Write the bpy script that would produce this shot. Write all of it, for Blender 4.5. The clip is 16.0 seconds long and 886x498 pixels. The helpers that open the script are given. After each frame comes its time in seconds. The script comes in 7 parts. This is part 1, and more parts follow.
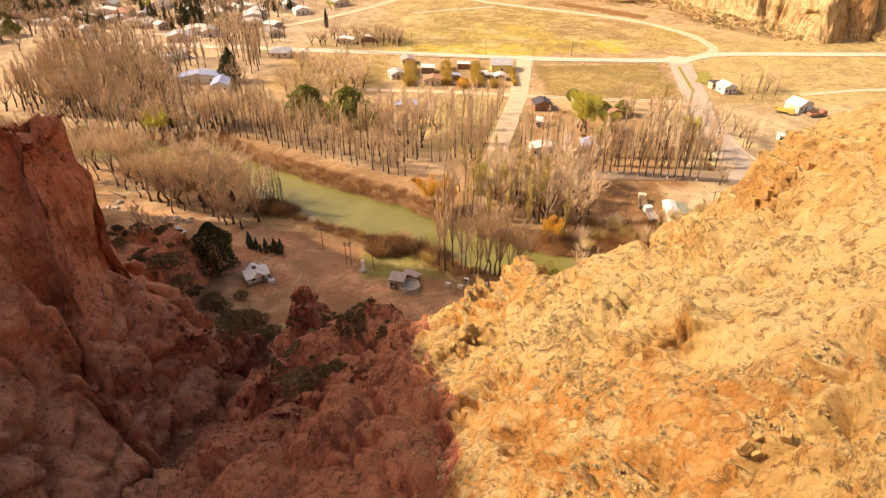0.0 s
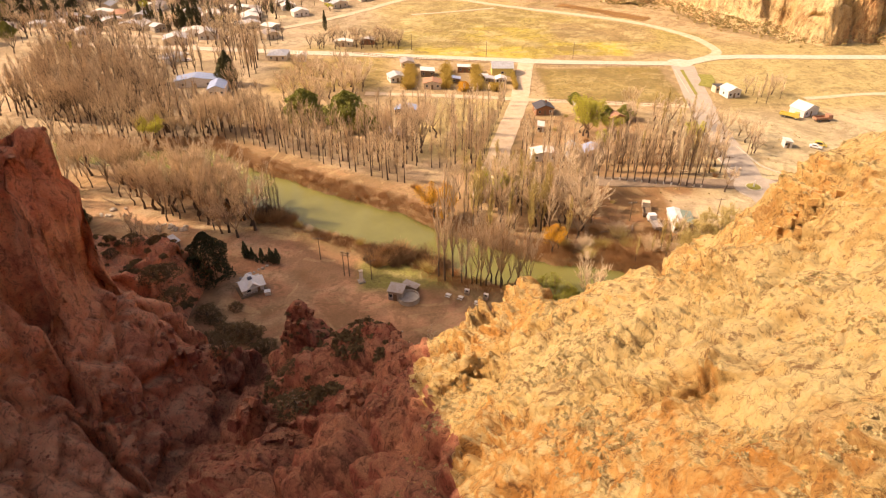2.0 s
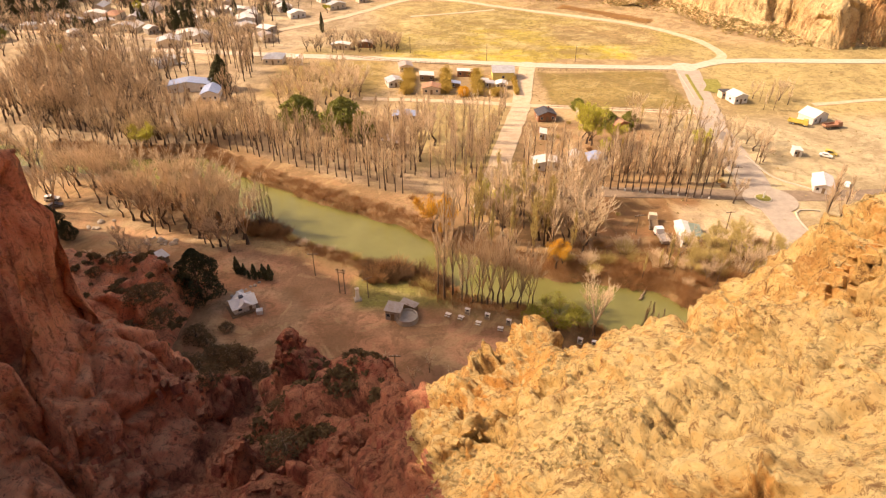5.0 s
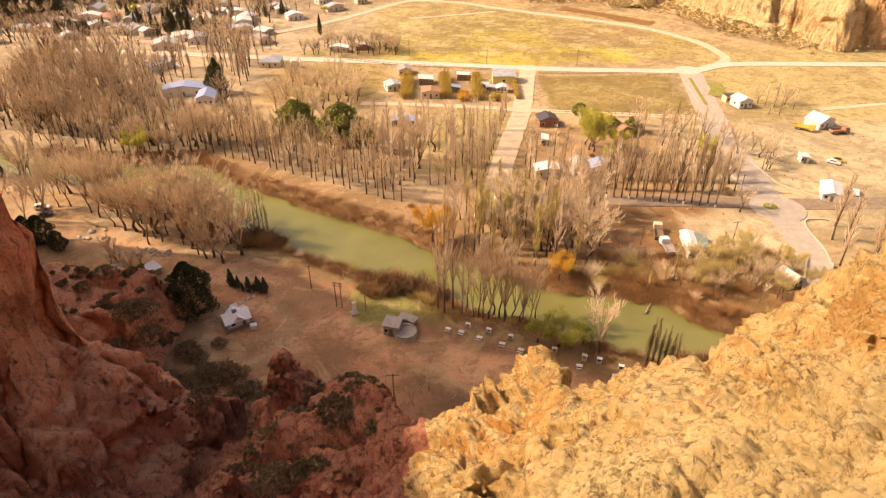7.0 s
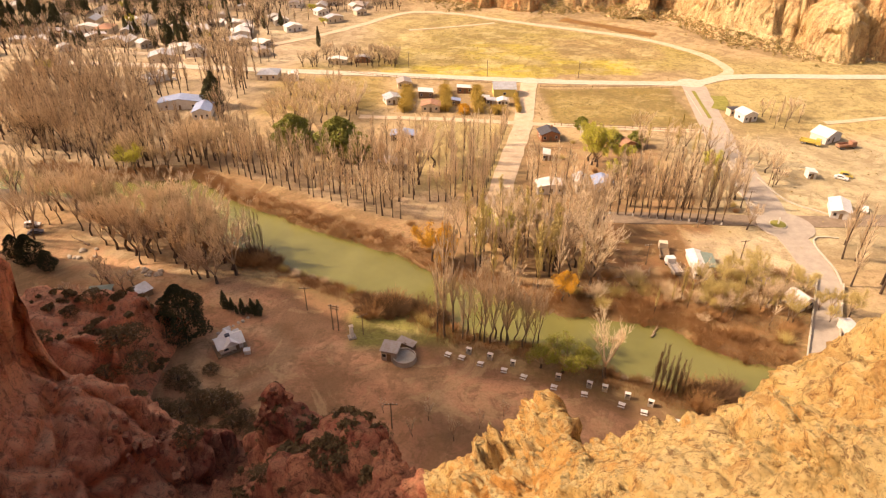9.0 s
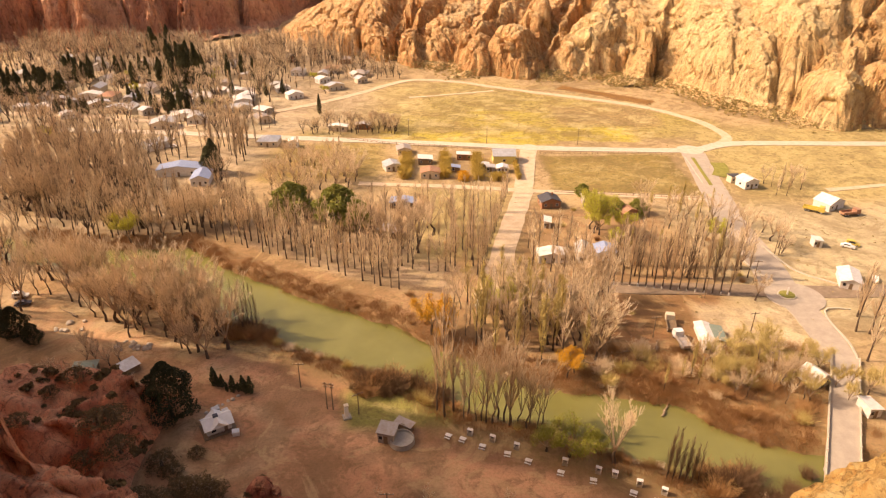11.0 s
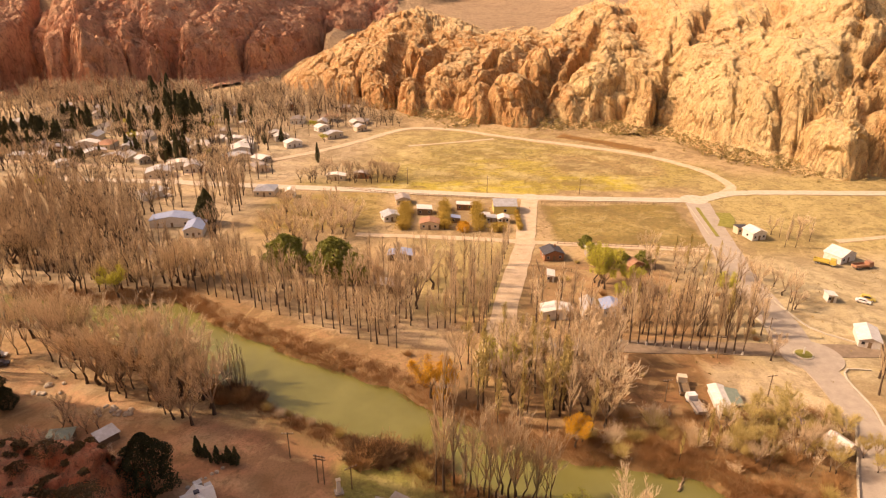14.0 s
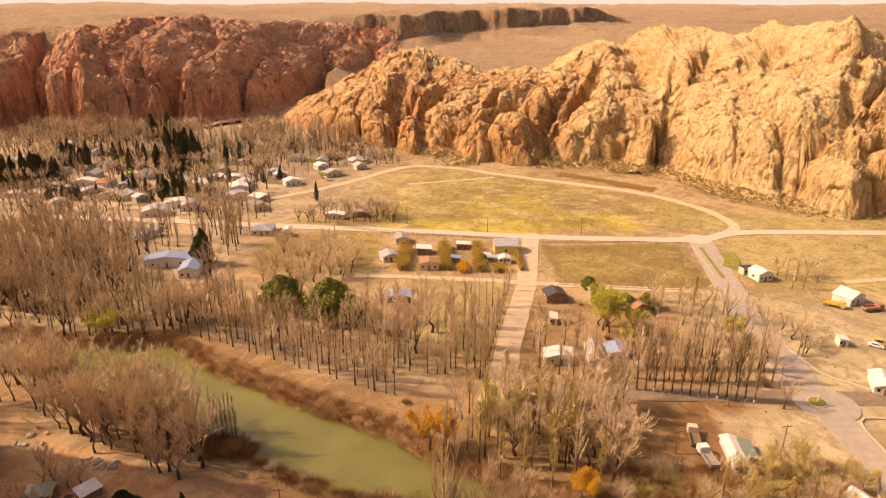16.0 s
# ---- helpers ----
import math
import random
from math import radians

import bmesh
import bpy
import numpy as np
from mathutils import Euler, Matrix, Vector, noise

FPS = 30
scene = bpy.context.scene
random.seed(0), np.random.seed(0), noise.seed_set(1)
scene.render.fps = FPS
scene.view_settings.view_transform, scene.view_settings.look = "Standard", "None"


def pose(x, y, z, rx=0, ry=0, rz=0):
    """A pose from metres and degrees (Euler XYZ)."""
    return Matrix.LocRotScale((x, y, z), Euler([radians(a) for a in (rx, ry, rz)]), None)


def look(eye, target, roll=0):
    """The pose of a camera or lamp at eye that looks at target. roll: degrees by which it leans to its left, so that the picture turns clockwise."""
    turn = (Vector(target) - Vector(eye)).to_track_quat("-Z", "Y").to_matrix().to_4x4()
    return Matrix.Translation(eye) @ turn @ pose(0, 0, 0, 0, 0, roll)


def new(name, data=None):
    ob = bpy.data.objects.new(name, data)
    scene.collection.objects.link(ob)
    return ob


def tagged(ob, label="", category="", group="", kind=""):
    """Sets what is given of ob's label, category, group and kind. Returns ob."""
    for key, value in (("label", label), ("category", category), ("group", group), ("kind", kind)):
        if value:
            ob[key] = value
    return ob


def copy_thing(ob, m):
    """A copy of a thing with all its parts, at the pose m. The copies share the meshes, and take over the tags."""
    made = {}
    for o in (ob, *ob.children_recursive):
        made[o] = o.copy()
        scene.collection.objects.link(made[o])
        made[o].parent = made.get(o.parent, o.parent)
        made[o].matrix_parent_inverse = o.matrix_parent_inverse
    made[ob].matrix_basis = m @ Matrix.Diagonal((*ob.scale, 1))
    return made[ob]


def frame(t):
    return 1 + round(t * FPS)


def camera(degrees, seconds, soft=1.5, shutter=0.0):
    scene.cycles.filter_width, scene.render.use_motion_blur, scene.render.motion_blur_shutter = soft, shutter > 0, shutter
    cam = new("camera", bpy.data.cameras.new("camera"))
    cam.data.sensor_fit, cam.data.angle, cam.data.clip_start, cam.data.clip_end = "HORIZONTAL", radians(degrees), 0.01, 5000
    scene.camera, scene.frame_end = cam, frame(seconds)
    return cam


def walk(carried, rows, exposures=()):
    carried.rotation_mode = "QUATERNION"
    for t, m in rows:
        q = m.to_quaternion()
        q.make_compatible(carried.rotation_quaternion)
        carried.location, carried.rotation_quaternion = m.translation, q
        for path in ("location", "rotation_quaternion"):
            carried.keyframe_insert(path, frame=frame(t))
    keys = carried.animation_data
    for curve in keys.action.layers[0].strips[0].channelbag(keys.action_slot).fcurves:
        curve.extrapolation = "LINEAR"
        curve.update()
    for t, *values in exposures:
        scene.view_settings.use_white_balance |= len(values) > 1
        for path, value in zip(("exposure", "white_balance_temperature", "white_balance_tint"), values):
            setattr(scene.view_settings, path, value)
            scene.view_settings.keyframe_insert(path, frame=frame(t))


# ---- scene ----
cam = camera(68.0, 16.0, soft=1.2)


def drone(t, x, y, z, pitch, yaw, roll):
    """A row of the flight: seconds, place, and the turn in degrees (pitch below the horizon is negative)."""
    return t, pose(x, y, z, 90 + pitch, 0, yaw) @ pose(0, 0, 0, 0, 0, roll)


walk(cam, [
    drone(0.0, 0.44, -6.25, 98.85, -33.43, 0.31, -0.10),
    drone(0.5, 0.42, -5.15, 98.87, -33.43, 0.31, -0.10),
    drone(1.0, 0.40, -4.00, 98.89, -33.43, 0.30, -0.11),
    drone(2.0, 0.38, -1.60, 98.94, -33.46, 0.29, -0.10),
    drone(3.0, 0.33, 0.98, 98.98, -33.50, 0.26, -0.08),
    drone(4.0, 0.27, 3.67, 98.98, -33.55, 0.22, -0.03),
    drone(6.5, 0.08, 10.65, 98.90, -33.62, 0.13, 0.02),
    drone(7.5, 0.07, 13.44, 98.84, -33.62, 0.11, 0.03),
    drone(8.2, 0.06, 15.36, 98.84, -33.61, 0.11, 0.03),
    drone(8.5, 0.06, 16.20, 98.85, -33.58, 0.11, 0.03),
    drone(8.75, 0.06, 16.93, 98.86, -33.38, 0.11, 0.03),
    drone(9.0, 0.06, 17.65, 98.88, -32.92, 0.11, 0.03),
    drone(9.5, 0.05, 19.10, 98.92, -31.62, 0.10, 0.03),
    drone(10.0, 0.04, 20.55, 98.95, -30.31, 0.10, 0.03),
    drone(10.5, 0.03, 21.98, 98.95, -29.00, 0.09, 0.03),
    drone(11.0, 0.01, 23.40, 98.94, -27.69, 0.07, 0.04),
    drone(11.5, 0.0, 24.78, 98.93, -26.37, 0.06, 0.04),
    drone(12.0, -0.01, 26.13, 98.92, -25.12, 0.05, 0.05),
    drone(12.25, -0.01, 26.80, 98.91, -24.55, 0.05, 0.05),
    drone(12.5, -0.01, 27.48, 98.91, -24.36, 0.05, 0.05),
    drone(13.0, 0.0, 28.88, 98.91, -24.28, 0.05, 0.05),
    drone(13.5, 0.0, 30.28, 98.89, -24.24, 0.05, 0.05),
    drone(14.0, -0.02, 31.70, 98.85, -23.93, 0.03, 0.07),
    drone(14.5, -0.08, 33.10, 98.80, -23.10, 0.01, 0.11),
    drone(15.0, -0.11, 34.48, 98.76, -22.25, -0.01, 0.12),
    drone(15.5, -0.11, 35.78, 98.74, -21.42, 0.0, 0.12),
    drone(16.0, -0.13, 36.95, 98.72, -20.82, 0.0, 0.12),
], exposures=((0.0, 0.55, 8500, 25), (4.0, 0.53, 8450, 25), (8.0, 0.50, 8450, 25), (11.5, 0.37, 9000, 28), (16.0, 0.12, 9550, 32)))

# ---- world, sun, exposure ----
SUN_ELEVATION, SHADOW_WAY = 40.0, Vector((1.0, -0.10, 0.0)).normalized()
world = bpy.data.worlds.new("world")
scene.world = world
world.use_nodes = True
wn = world.node_tree
sky = wn.nodes.new("ShaderNodeTexSky")
sky.sky_type, sky.sun_disc = "NISHITA", False
sky.sun_elevation = radians(SUN_ELEVATION)
sky.sun_rotation = math.atan2(-SHADOW_WAY.x, -SHADOW_WAY.y)
sky.dust_density, sky.ozone_density = 4.5, 0.5
wn.links.new(sky.outputs[0], wn.nodes["Background"].inputs[0])
wn.nodes["Background"].inputs[1].default_value = 0.15
sun = new("sun", bpy.data.lights.new("sun", "SUN"))
sun.data.energy, sun.data.angle, sun.data.color = 4.0, radians(0.6), (1.0, 0.92, 0.78)
drop = math.tan(radians(SUN_ELEVATION))
sun.matrix_world = look((-200, 0, 300), Vector((-200, 0, 300)) + SHADOW_WAY - Vector((0, 0, drop)))
scene.view_settings.use_white_balance = True
scene.view_settings.exposure = 0.72
scene.view_settings.white_balance_temperature = 9000
scene.view_settings.white_balance_tint = 24


# ---- materials ----
class Net:
    """A node material built step by step; every method returns an output socket."""

    def __init__(self, name, rough=0.9, metal=0.0):
        self.mat = bpy.data.materials.new(name)
        self.mat.use_nodes = True
        self.t = self.mat.node_tree
        self.b = self.t.nodes["Principled BSDF"]
        self.b.inputs["Roughness"].default_value = rough
        self.b.inputs["Metallic"].default_value = metal
        self.b.inputs["Specular IOR Level"].default_value = 0.25
        self.co = self.t.nodes.new("ShaderNodeNewGeometry").outputs["Position"]

    def node(self, kind, **values):
        n = self.t.nodes.new(kind)
        for key, v in values.items():
            self.put(n.inputs[key.replace("_", " ")], v)
        return n

    def put(self, socket, v):
        if isinstance(v, bpy.types.NodeSocket):
            self.t.links.new(v, socket)
        else:
            socket.default_value = v

    def local(self):
        self.co = self.t.nodes.new("ShaderNodeTexCoord").outputs["Object"]
        return self

    def scaled(self, s):
        m = self.t.nodes.new("ShaderNodeMapping")
        self.t.links.new(self.co, m.inputs["Vector"])
        m.inputs["Scale"].default_value = s
        return m.outputs[0]

    def noise(self, scale, detail=5.0, rough=0.6, vec=None, distort=0.0):
        n = self.node("ShaderNodeTexNoise", Vector=vec or self.co, Scale=scale, Detail=detail, Roughness=rough, Distortion=distort)
        return n.outputs["Fac"]

    def voronoi(self, scale, vec=None, feature="F1"):
        n = self.t.nodes.new("ShaderNodeTexVoronoi")
        n.feature = feature
        self.put(n.inputs["Vector"], vec or self.co)
        n.inputs["Scale"].default_value = scale
        return n.outputs["Distance"]

    def ramp(self, fac, stops):
        r = self.t.nodes.new("ShaderNodeValToRGB")
        self.put(r.inputs[0], fac)
        els = r.color_ramp.elements
        while len(els) < len(stops):
            els.new(0.5)
        for e, (p, c) in zip(els, stops):
            e.position, e.color = p, (*(c if isinstance(c, tuple) else (c, c, c)), 1)
        return r.outputs[0]

    def mix(self, fac, a, b, blend="MIX"):
        m = self.t.nodes.new("ShaderNodeMix")
        m.data_type, m.blend_type = "RGBA", blend
        self.put(m.inputs[0], fac)
        for s, v in ((m.inputs[6], a), (m.inputs[7], b)):
            self.put(s, (*v, 1) if isinstance(v, tuple) else v)
        return m.outputs[2]

    def math(self, op, a, b=0.0):
        m = self.t.nodes.new("ShaderNodeMath")
        m.operation = op
        self.put(m.inputs[0], a), self.put(m.inputs[1], b)
        return m.outputs[0]

    def up(self):
        """How far the surface faces upwards."""
        s = self.t.nodes.new("ShaderNodeSeparateXYZ")
        self.t.links.new(self.t.nodes.new("ShaderNodeNewGeometry").outputs["Normal"], s.inputs[0])
        return s.outputs[2]

    def axis(self, n):
        s = self.t.nodes.new("ShaderNodeSeparateXYZ")
        self.t.links.new(self.co, s.inputs[0])
        return s.outputs[n]

    def random(self):
        return self.t.nodes.new("ShaderNodeObjectInfo").outputs["Random"]

    def island(self):
        return self.t.nodes.new("ShaderNodeNewGeometry").outputs["Random Per Island"]

    def attr(self, name, out="Fac"):
        a = self.t.nodes.new("ShaderNodeAttribute")
        a.attribute_name = name
        return a.outputs[out]

    def done(self, color, bump=None, strength=0.4, distance=0.1, rough=None):
        self.put(self.b.inputs["Base Color"], (*color, 1) if isinstance(color, tuple) else color)
        if rough is not None:
            self.put(self.b.inputs["Roughness"], rough)
        if bump is not None:
            n = self.node("ShaderNodeBump", Height=bump, Strength=strength, Distance=distance)
            self.t.links.new(n.outputs[0], self.b.inputs["Normal"])
        return self.mat


def rock_material(name, dark, mid, pale, dust, stain, grain, dusty=(0.55, 0.85), cracks=0.8, fibrous=1.0):
    """Weathered volcanic rock: broad colour bands, stains down the faces, crack lines, pits, and dust where it lies flat."""
    n = Net(name, 0.95)
    plain = n.co
    wob = n.node("ShaderNodeTexNoise", Vector=plain, Scale=0.30 * grain, Detail=4.0, Roughness=0.6).outputs["Color"]
    shift = n.node("ShaderNodeVectorMath")
    n.t.links.new(wob, shift.inputs[0])
    shift.operation = "SCALE"
    shift.inputs["Scale"].default_value = 3.2 / grain
    add = n.node("ShaderNodeVectorMath")
    n.t.links.new(plain, add.inputs[0]), n.t.links.new(shift.outputs[0], add.inputs[1])
    n.co = add.outputs[0]
    broad = n.noise(0.05 * grain, 5, 0.65, vec=plain, distort=1.0)
    c = n.ramp(broad, [(0.30, stain), (0.42, mid), (0.56, pale), (0.70, mid)])
    streak = n.noise(0.8 * grain, 6, 0.7, vec=n.scaled((1.0, 1.0, 0.16)))
    c = n.mix(n.ramp(streak, [(0.48, 0.0), (0.66, 0.8)]), c, stain)
    c = n.mix(n.ramp(n.noise(0.17 * grain, 7, 0.72), [(0.53, 0.0), (0.62, 0.8)]), c, dark)
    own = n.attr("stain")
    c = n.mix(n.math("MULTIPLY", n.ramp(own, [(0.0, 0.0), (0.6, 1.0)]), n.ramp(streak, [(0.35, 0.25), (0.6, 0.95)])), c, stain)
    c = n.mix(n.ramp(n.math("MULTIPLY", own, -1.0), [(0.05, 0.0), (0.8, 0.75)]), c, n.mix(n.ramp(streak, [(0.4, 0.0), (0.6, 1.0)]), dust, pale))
    fine, grit = n.noise(3.2 * grain, 7, 0.75), n.noise(11.0 * grain, 4, 0.7)
    flat = n.math("MULTIPLY", n.ramp(n.up(), [(dusty[0], 0.0), (dusty[1], 1.0)]), n.ramp(n.noise(0.45 * grain, 7, 0.72), [(0.36, 0.0), (0.56, 1.0)]))
    c = n.mix(flat, c, n.mix(n.ramp(grit, [(0.35, 0.0), (0.65, 1.0)]), dust, pale))
    wide = n.voronoi(0.22 * grain, vec=n.scaled((1.0, 1.0, 0.3)), feature="DISTANCE_TO_EDGE")
    thin = n.voronoi(0.62 * grain, vec=n.scaled((1.0, 1.0, 0.7)), feature="DISTANCE_TO_EDGE")
    line = n.math("MINIMUM", n.ramp(wide, [(0.0, 0.0), (0.035, 1.0)]), n.ramp(thin, [(0.0, 0.55), (0.05, 1.0)]))
    gaps = n.ramp(n.noise(0.6 * grain, 4, 0.6), [(0.40, 0.0), (0.56, cracks)])
    c = n.mix(n.math("MULTIPLY", n.math("SUBTRACT", 1.0, line), gaps), c, n.mix(0.7, c, (0.06, 0.022, 0.012)))
    c = n.mix(n.ramp(fine, [(0.36, 0.8), (0.45, 0.0)]), c, n.mix(0.5, c, (0.10, 0.04, 0.018)))
    c = n.mix(n.ramp(fine, [(0.56, 0.0), (0.72, 0.5)]), c, dust)
    fibre = n.noise(1.3 * grain, 8, 0.8, vec=n.scaled((1.0, 1.0, 0.4)))
    c = n.mix(n.ramp(fibre, [(0.38, 0.75 * fibrous), (0.49, 0.0)]), c, n.mix(0.55, c, dark))
    c = n.mix(n.ramp(fibre, [(0.40, 0.45 * fibrous), (0.46, 0.0)]), c, (0.11, 0.045, 0.022))
    c = n.mix(n.ramp(fibre, [(0.53, 0.0), (0.68, 0.6)]), c, pale)
    h = n.math("ADD", n.math("MULTIPLY", line, 0.15), n.math("ADD", n.math("MULTIPLY", fine, 1.5), n.math("MULTIPLY", streak, 0.6)))
    return n.done(c, h, 0.85, 0.48 / grain)


MAT = {}
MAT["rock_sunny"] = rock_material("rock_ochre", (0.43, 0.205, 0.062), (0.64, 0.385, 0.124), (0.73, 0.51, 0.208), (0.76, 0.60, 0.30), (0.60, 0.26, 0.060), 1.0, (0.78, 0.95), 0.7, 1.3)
MAT["rock_crag"] = rock_material("rock_crag", (0.54, 0.28, 0.095), (0.70, 0.42, 0.145), (0.76, 0.54, 0.22), (0.76, 0.58, 0.28), (0.62, 0.27, 0.07), 1.3, (0.8, 0.98), 0.6)
MAT["rock_red"] = rock_material("rock_red", (0.48, 0.150, 0.082), (0.78, 0.275, 0.145), (0.82, 0.385, 0.215), (0.70, 0.39, 0.22), (0.70, 0.195, 0.095), 1.0, (0.75, 0.97), 0.8, 1.0)
# Wine-red rock, with the gully's shade put into its darker colour.
MAT["rock_wine_shade"] = rock_material("rock_wine_shade", (0.16, 0.046, 0.031), (0.43, 0.120, 0.070), (0.66, 0.28, 0.15), (0.32, 0.16, 0.08), (0.31, 0.075, 0.046), 1.0, (0.6, 0.9), 0.9, 1.3)
MAT["rock_far"] = rock_material("rock_far", (0.48, 0.265, 0.112), (0.70, 0.465, 0.212), (0.79, 0.60, 0.315), (0.75, 0.58, 0.325), (0.59, 0.295, 0.122), 0.30, (0.6, 0.9), 0.5)
MAT["rock_brown"] = rock_material("rock_brown", (0.45, 0.20, 0.12), (0.66, 0.33, 0.20), (0.76, 0.45, 0.275), (0.66, 0.41, 0.24), (0.58, 0.25, 0.145), 0.30, (0.6, 0.9), 0.5)
MAT["rock_mesa"] = rock_material("rock_mesa", (0.23, 0.135, 0.08), (0.38, 0.255, 0.15), (0.52, 0.36, 0.215), (0.43, 0.305, 0.18), (0.32, 0.165, 0.095), 0.22, (0.6, 0.9), 0.5)


def ground_material():
    """The valley floor: the sheet's own zones (earth, dry grass, leaf litter) broken up by patches and grit."""
    n = Net("valley_ground", 0.97)
    patch, grit = n.noise(0.11, 6, 0.65, distort=0.5), n.noise(1.6, 6, 0.75)
    zone = n.attr("zone", "Color")
    c = n.mix(n.ramp(patch, [(0.40, 0.0), (0.66, 0.5)]), zone, n.mix(0.35, zone, (0.50, 0.38, 0.20)))
    broad = n.noise(0.028, 7, 0.7, distort=1.2)
    c = n.mix(n.ramp(broad, [(0.45, 0.0), (0.58, 0.85)]), c, n.mix(0.62, zone, (0.17, 0.11, 0.05)))
    weeds = n.noise(0.24, 8, 0.75, distort=0.6)
    c = n.mix(n.ramp(weeds, [(0.50, 0.0), (0.60, 0.85)]), c, n.mix(0.6, zone, (0.13, 0.09, 0.035)))
    swirl = n.noise(0.06, 5, 0.6, distort=2.4)
    c = n.mix(n.ramp(swirl, [(0.54, 0.0), (0.60, 0.6)]), c, n.mix(0.5, zone, (0.52, 0.40, 0.20)))
    c = n.mix(n.ramp(swirl, [(0.36, 0.75), (0.42, 0.0)]), c, n.mix(0.6, zone, (0.20, 0.12, 0.05)))
    tuft = n.ramp(n.noise(0.5, 7, 0.8), [(0.5, 0.0), (0.62, 1.0)])
    c = n.mix(n.math("MULTIPLY", tuft, n.attr("grass")), c, (0.15, 0.13, 0.04))
    c = n.mix(n.ramp(grit, [(0.35, 0.5), (0.55, 0.0)]), c, n.mix(0.6, c, (0.10, 0.06, 0.03)))
    return n.done(c, grit, 0.6, 0.12)


MAT["ground"] = ground_material()


def mottled(name, a, b, scale=2.0, rough=0.85, bump=0.02, metal=0.0, local=False, streaks=None):
    """A plain surface in two near tones, with grain and fine relief."""
    n = Net(name, rough, metal)
    if local:
        n.local()
    vec = n.scaled(streaks) if streaks else None
    f = n.noise(scale, 6, 0.65, vec=vec)
    c = n.mix(n.ramp(f, [(0.35, 0.0), (0.65, 1.0)]), a, b)
    g = n.noise(scale * 9, 4, 0.7)
    c = n.mix(n.ramp(g, [(0.3, 0.3), (0.5, 0.0)]), c, n.mix(0.5, c, (0.05, 0.03, 0.02)))
    return n.done(c, g, 0.5, bump)


def varied(name, tones, rough=0.85, per="random", spread=1.3):
    """Bark, twigs and leaves: the tone varies from tree to tree and from piece to piece."""
    n = Net(name, rough)
    f = n.random() if per == "random" else n.island()
    c = n.ramp(f, [(k / max(1, len(tones) - 1), t) for k, t in enumerate(tones)])
    c = n.mix(n.math("MULTIPLY", n.noise(spread, 3, 0.6), 0.5), c, tones[0])
    return n.done(c)


MAT["bark"] = varied("bark", [(0.075, 0.050, 0.034), (0.125, 0.085, 0.06), (0.095, 0.064, 0.044)])
MAT["limb"] = varied("limb_bark", [(0.30, 0.215, 0.14), (0.42, 0.31, 0.205), (0.36, 0.26, 0.17)])
MAT["twigs"] = varied("bare_twigs", [(0.58, 0.44, 0.285), (0.78, 0.62, 0.42), (0.68, 0.52, 0.345), (0.82, 0.67, 0.46)])
MAT["twigs_pale"] = varied("pale_twigs", [(0.68, 0.53, 0.36), (0.80, 0.65, 0.44), (0.74, 0.58, 0.36)])
MAT["brush"] = varied("river_brush", [(0.34, 0.18, 0.08), (0.48, 0.275, 0.12), (0.42, 0.24, 0.10)])
MAT["leaf_yellow"] = varied("yellow_green_leaves", [(0.48, 0.45, 0.08), (0.62, 0.57, 0.11), (0.55, 0.51, 0.10)], per="island")
# A darker copy of the river brush, with the bank's shade in its colour.
MAT["brush_dark"] = varied("shaded_brush", [(0.15, 0.085, 0.045), (0.22, 0.13, 0.065), (0.18, 0.10, 0.05)])
MAT["leaf_willow"] = varied("green_willow_leaves", [(0.22, 0.22, 0.035), (0.34, 0.32, 0.055), (0.28, 0.27, 0.045)], per="island")
MAT["leaf_orange"] = varied("autumn_leaves", [(0.58, 0.28, 0.03), (0.78, 0.46, 0.06), (0.68, 0.37, 0.045)], per="island")
MAT["leaf_dark"] = varied("evergreen_needles", [(0.065, 0.066, 0.028), (0.115, 0.108, 0.044), (0.085, 0.085, 0.034)], per="island")
MAT["leaf_black"] = varied("juniper_needles", [(0.034, 0.038, 0.016), (0.064, 0.064, 0.026), (0.046, 0.05, 0.02)], per="island")
MAT["leaf_pine"] = varied("pine_needles", [(0.18, 0.19, 0.04), (0.30, 0.29, 0.07), (0.24, 0.24, 0.055)], per="island")
MAT["leaf_bush"] = varied("bush_leaves", [(0.14, 0.085, 0.036), (0.21, 0.135, 0.056), (0.115, 0.078, 0.032)], per="island")
MAT["scrub"] = varied("dry_scrub", [(0.42, 0.31, 0.14), (0.52, 0.40, 0.20), (0.36, 0.26, 0.11)], per="island")
MAT["scrub_olive"] = varied("olive_scrub", [(0.34, 0.25, 0.10), (0.42, 0.32, 0.13), (0.28, 0.20, 0.08)], per="island")
MAT["scrub_dark"] = varied("dark_scrub", [(0.12, 0.085, 0.04), (0.17, 0.12, 0.055), (0.09, 0.075, 0.03)], per="island")
# Worn asphalt, darkened to put the poplars' striped shade into its colour.
MAT["road_poplar_shade"] = mottled("worn_asphalt", (0.30, 0.22, 0.15), (0.20, 0.145, 0.098), 0.4, 0.95, 0.03)
MAT["road"] = mottled("pale_road", (0.60, 0.51, 0.40), (0.50, 0.41, 0.30), 0.5, 0.95, 0.03)
MAT["asphalt"] = mottled("worn_asphalt", (0.36, 0.30, 0.24), (0.44, 0.37, 0.29), 0.4, 0.9, 0.02)
MAT["dirt"] = mottled("dirt_road", (0.62, 0.48, 0.33), (0.50, 0.37, 0.24), 0.3, 0.97, 0.05)
MAT["park_dirt"] = mottled("brown_earth_track", (0.50, 0.29, 0.16), (0.38, 0.21, 0.115), 0.3, 0.97, 0.05)
MAT["kerb"] = mottled("concrete_kerb", (0.55, 0.49, 0.38), (0.45, 0.40, 0.31), 1.5)
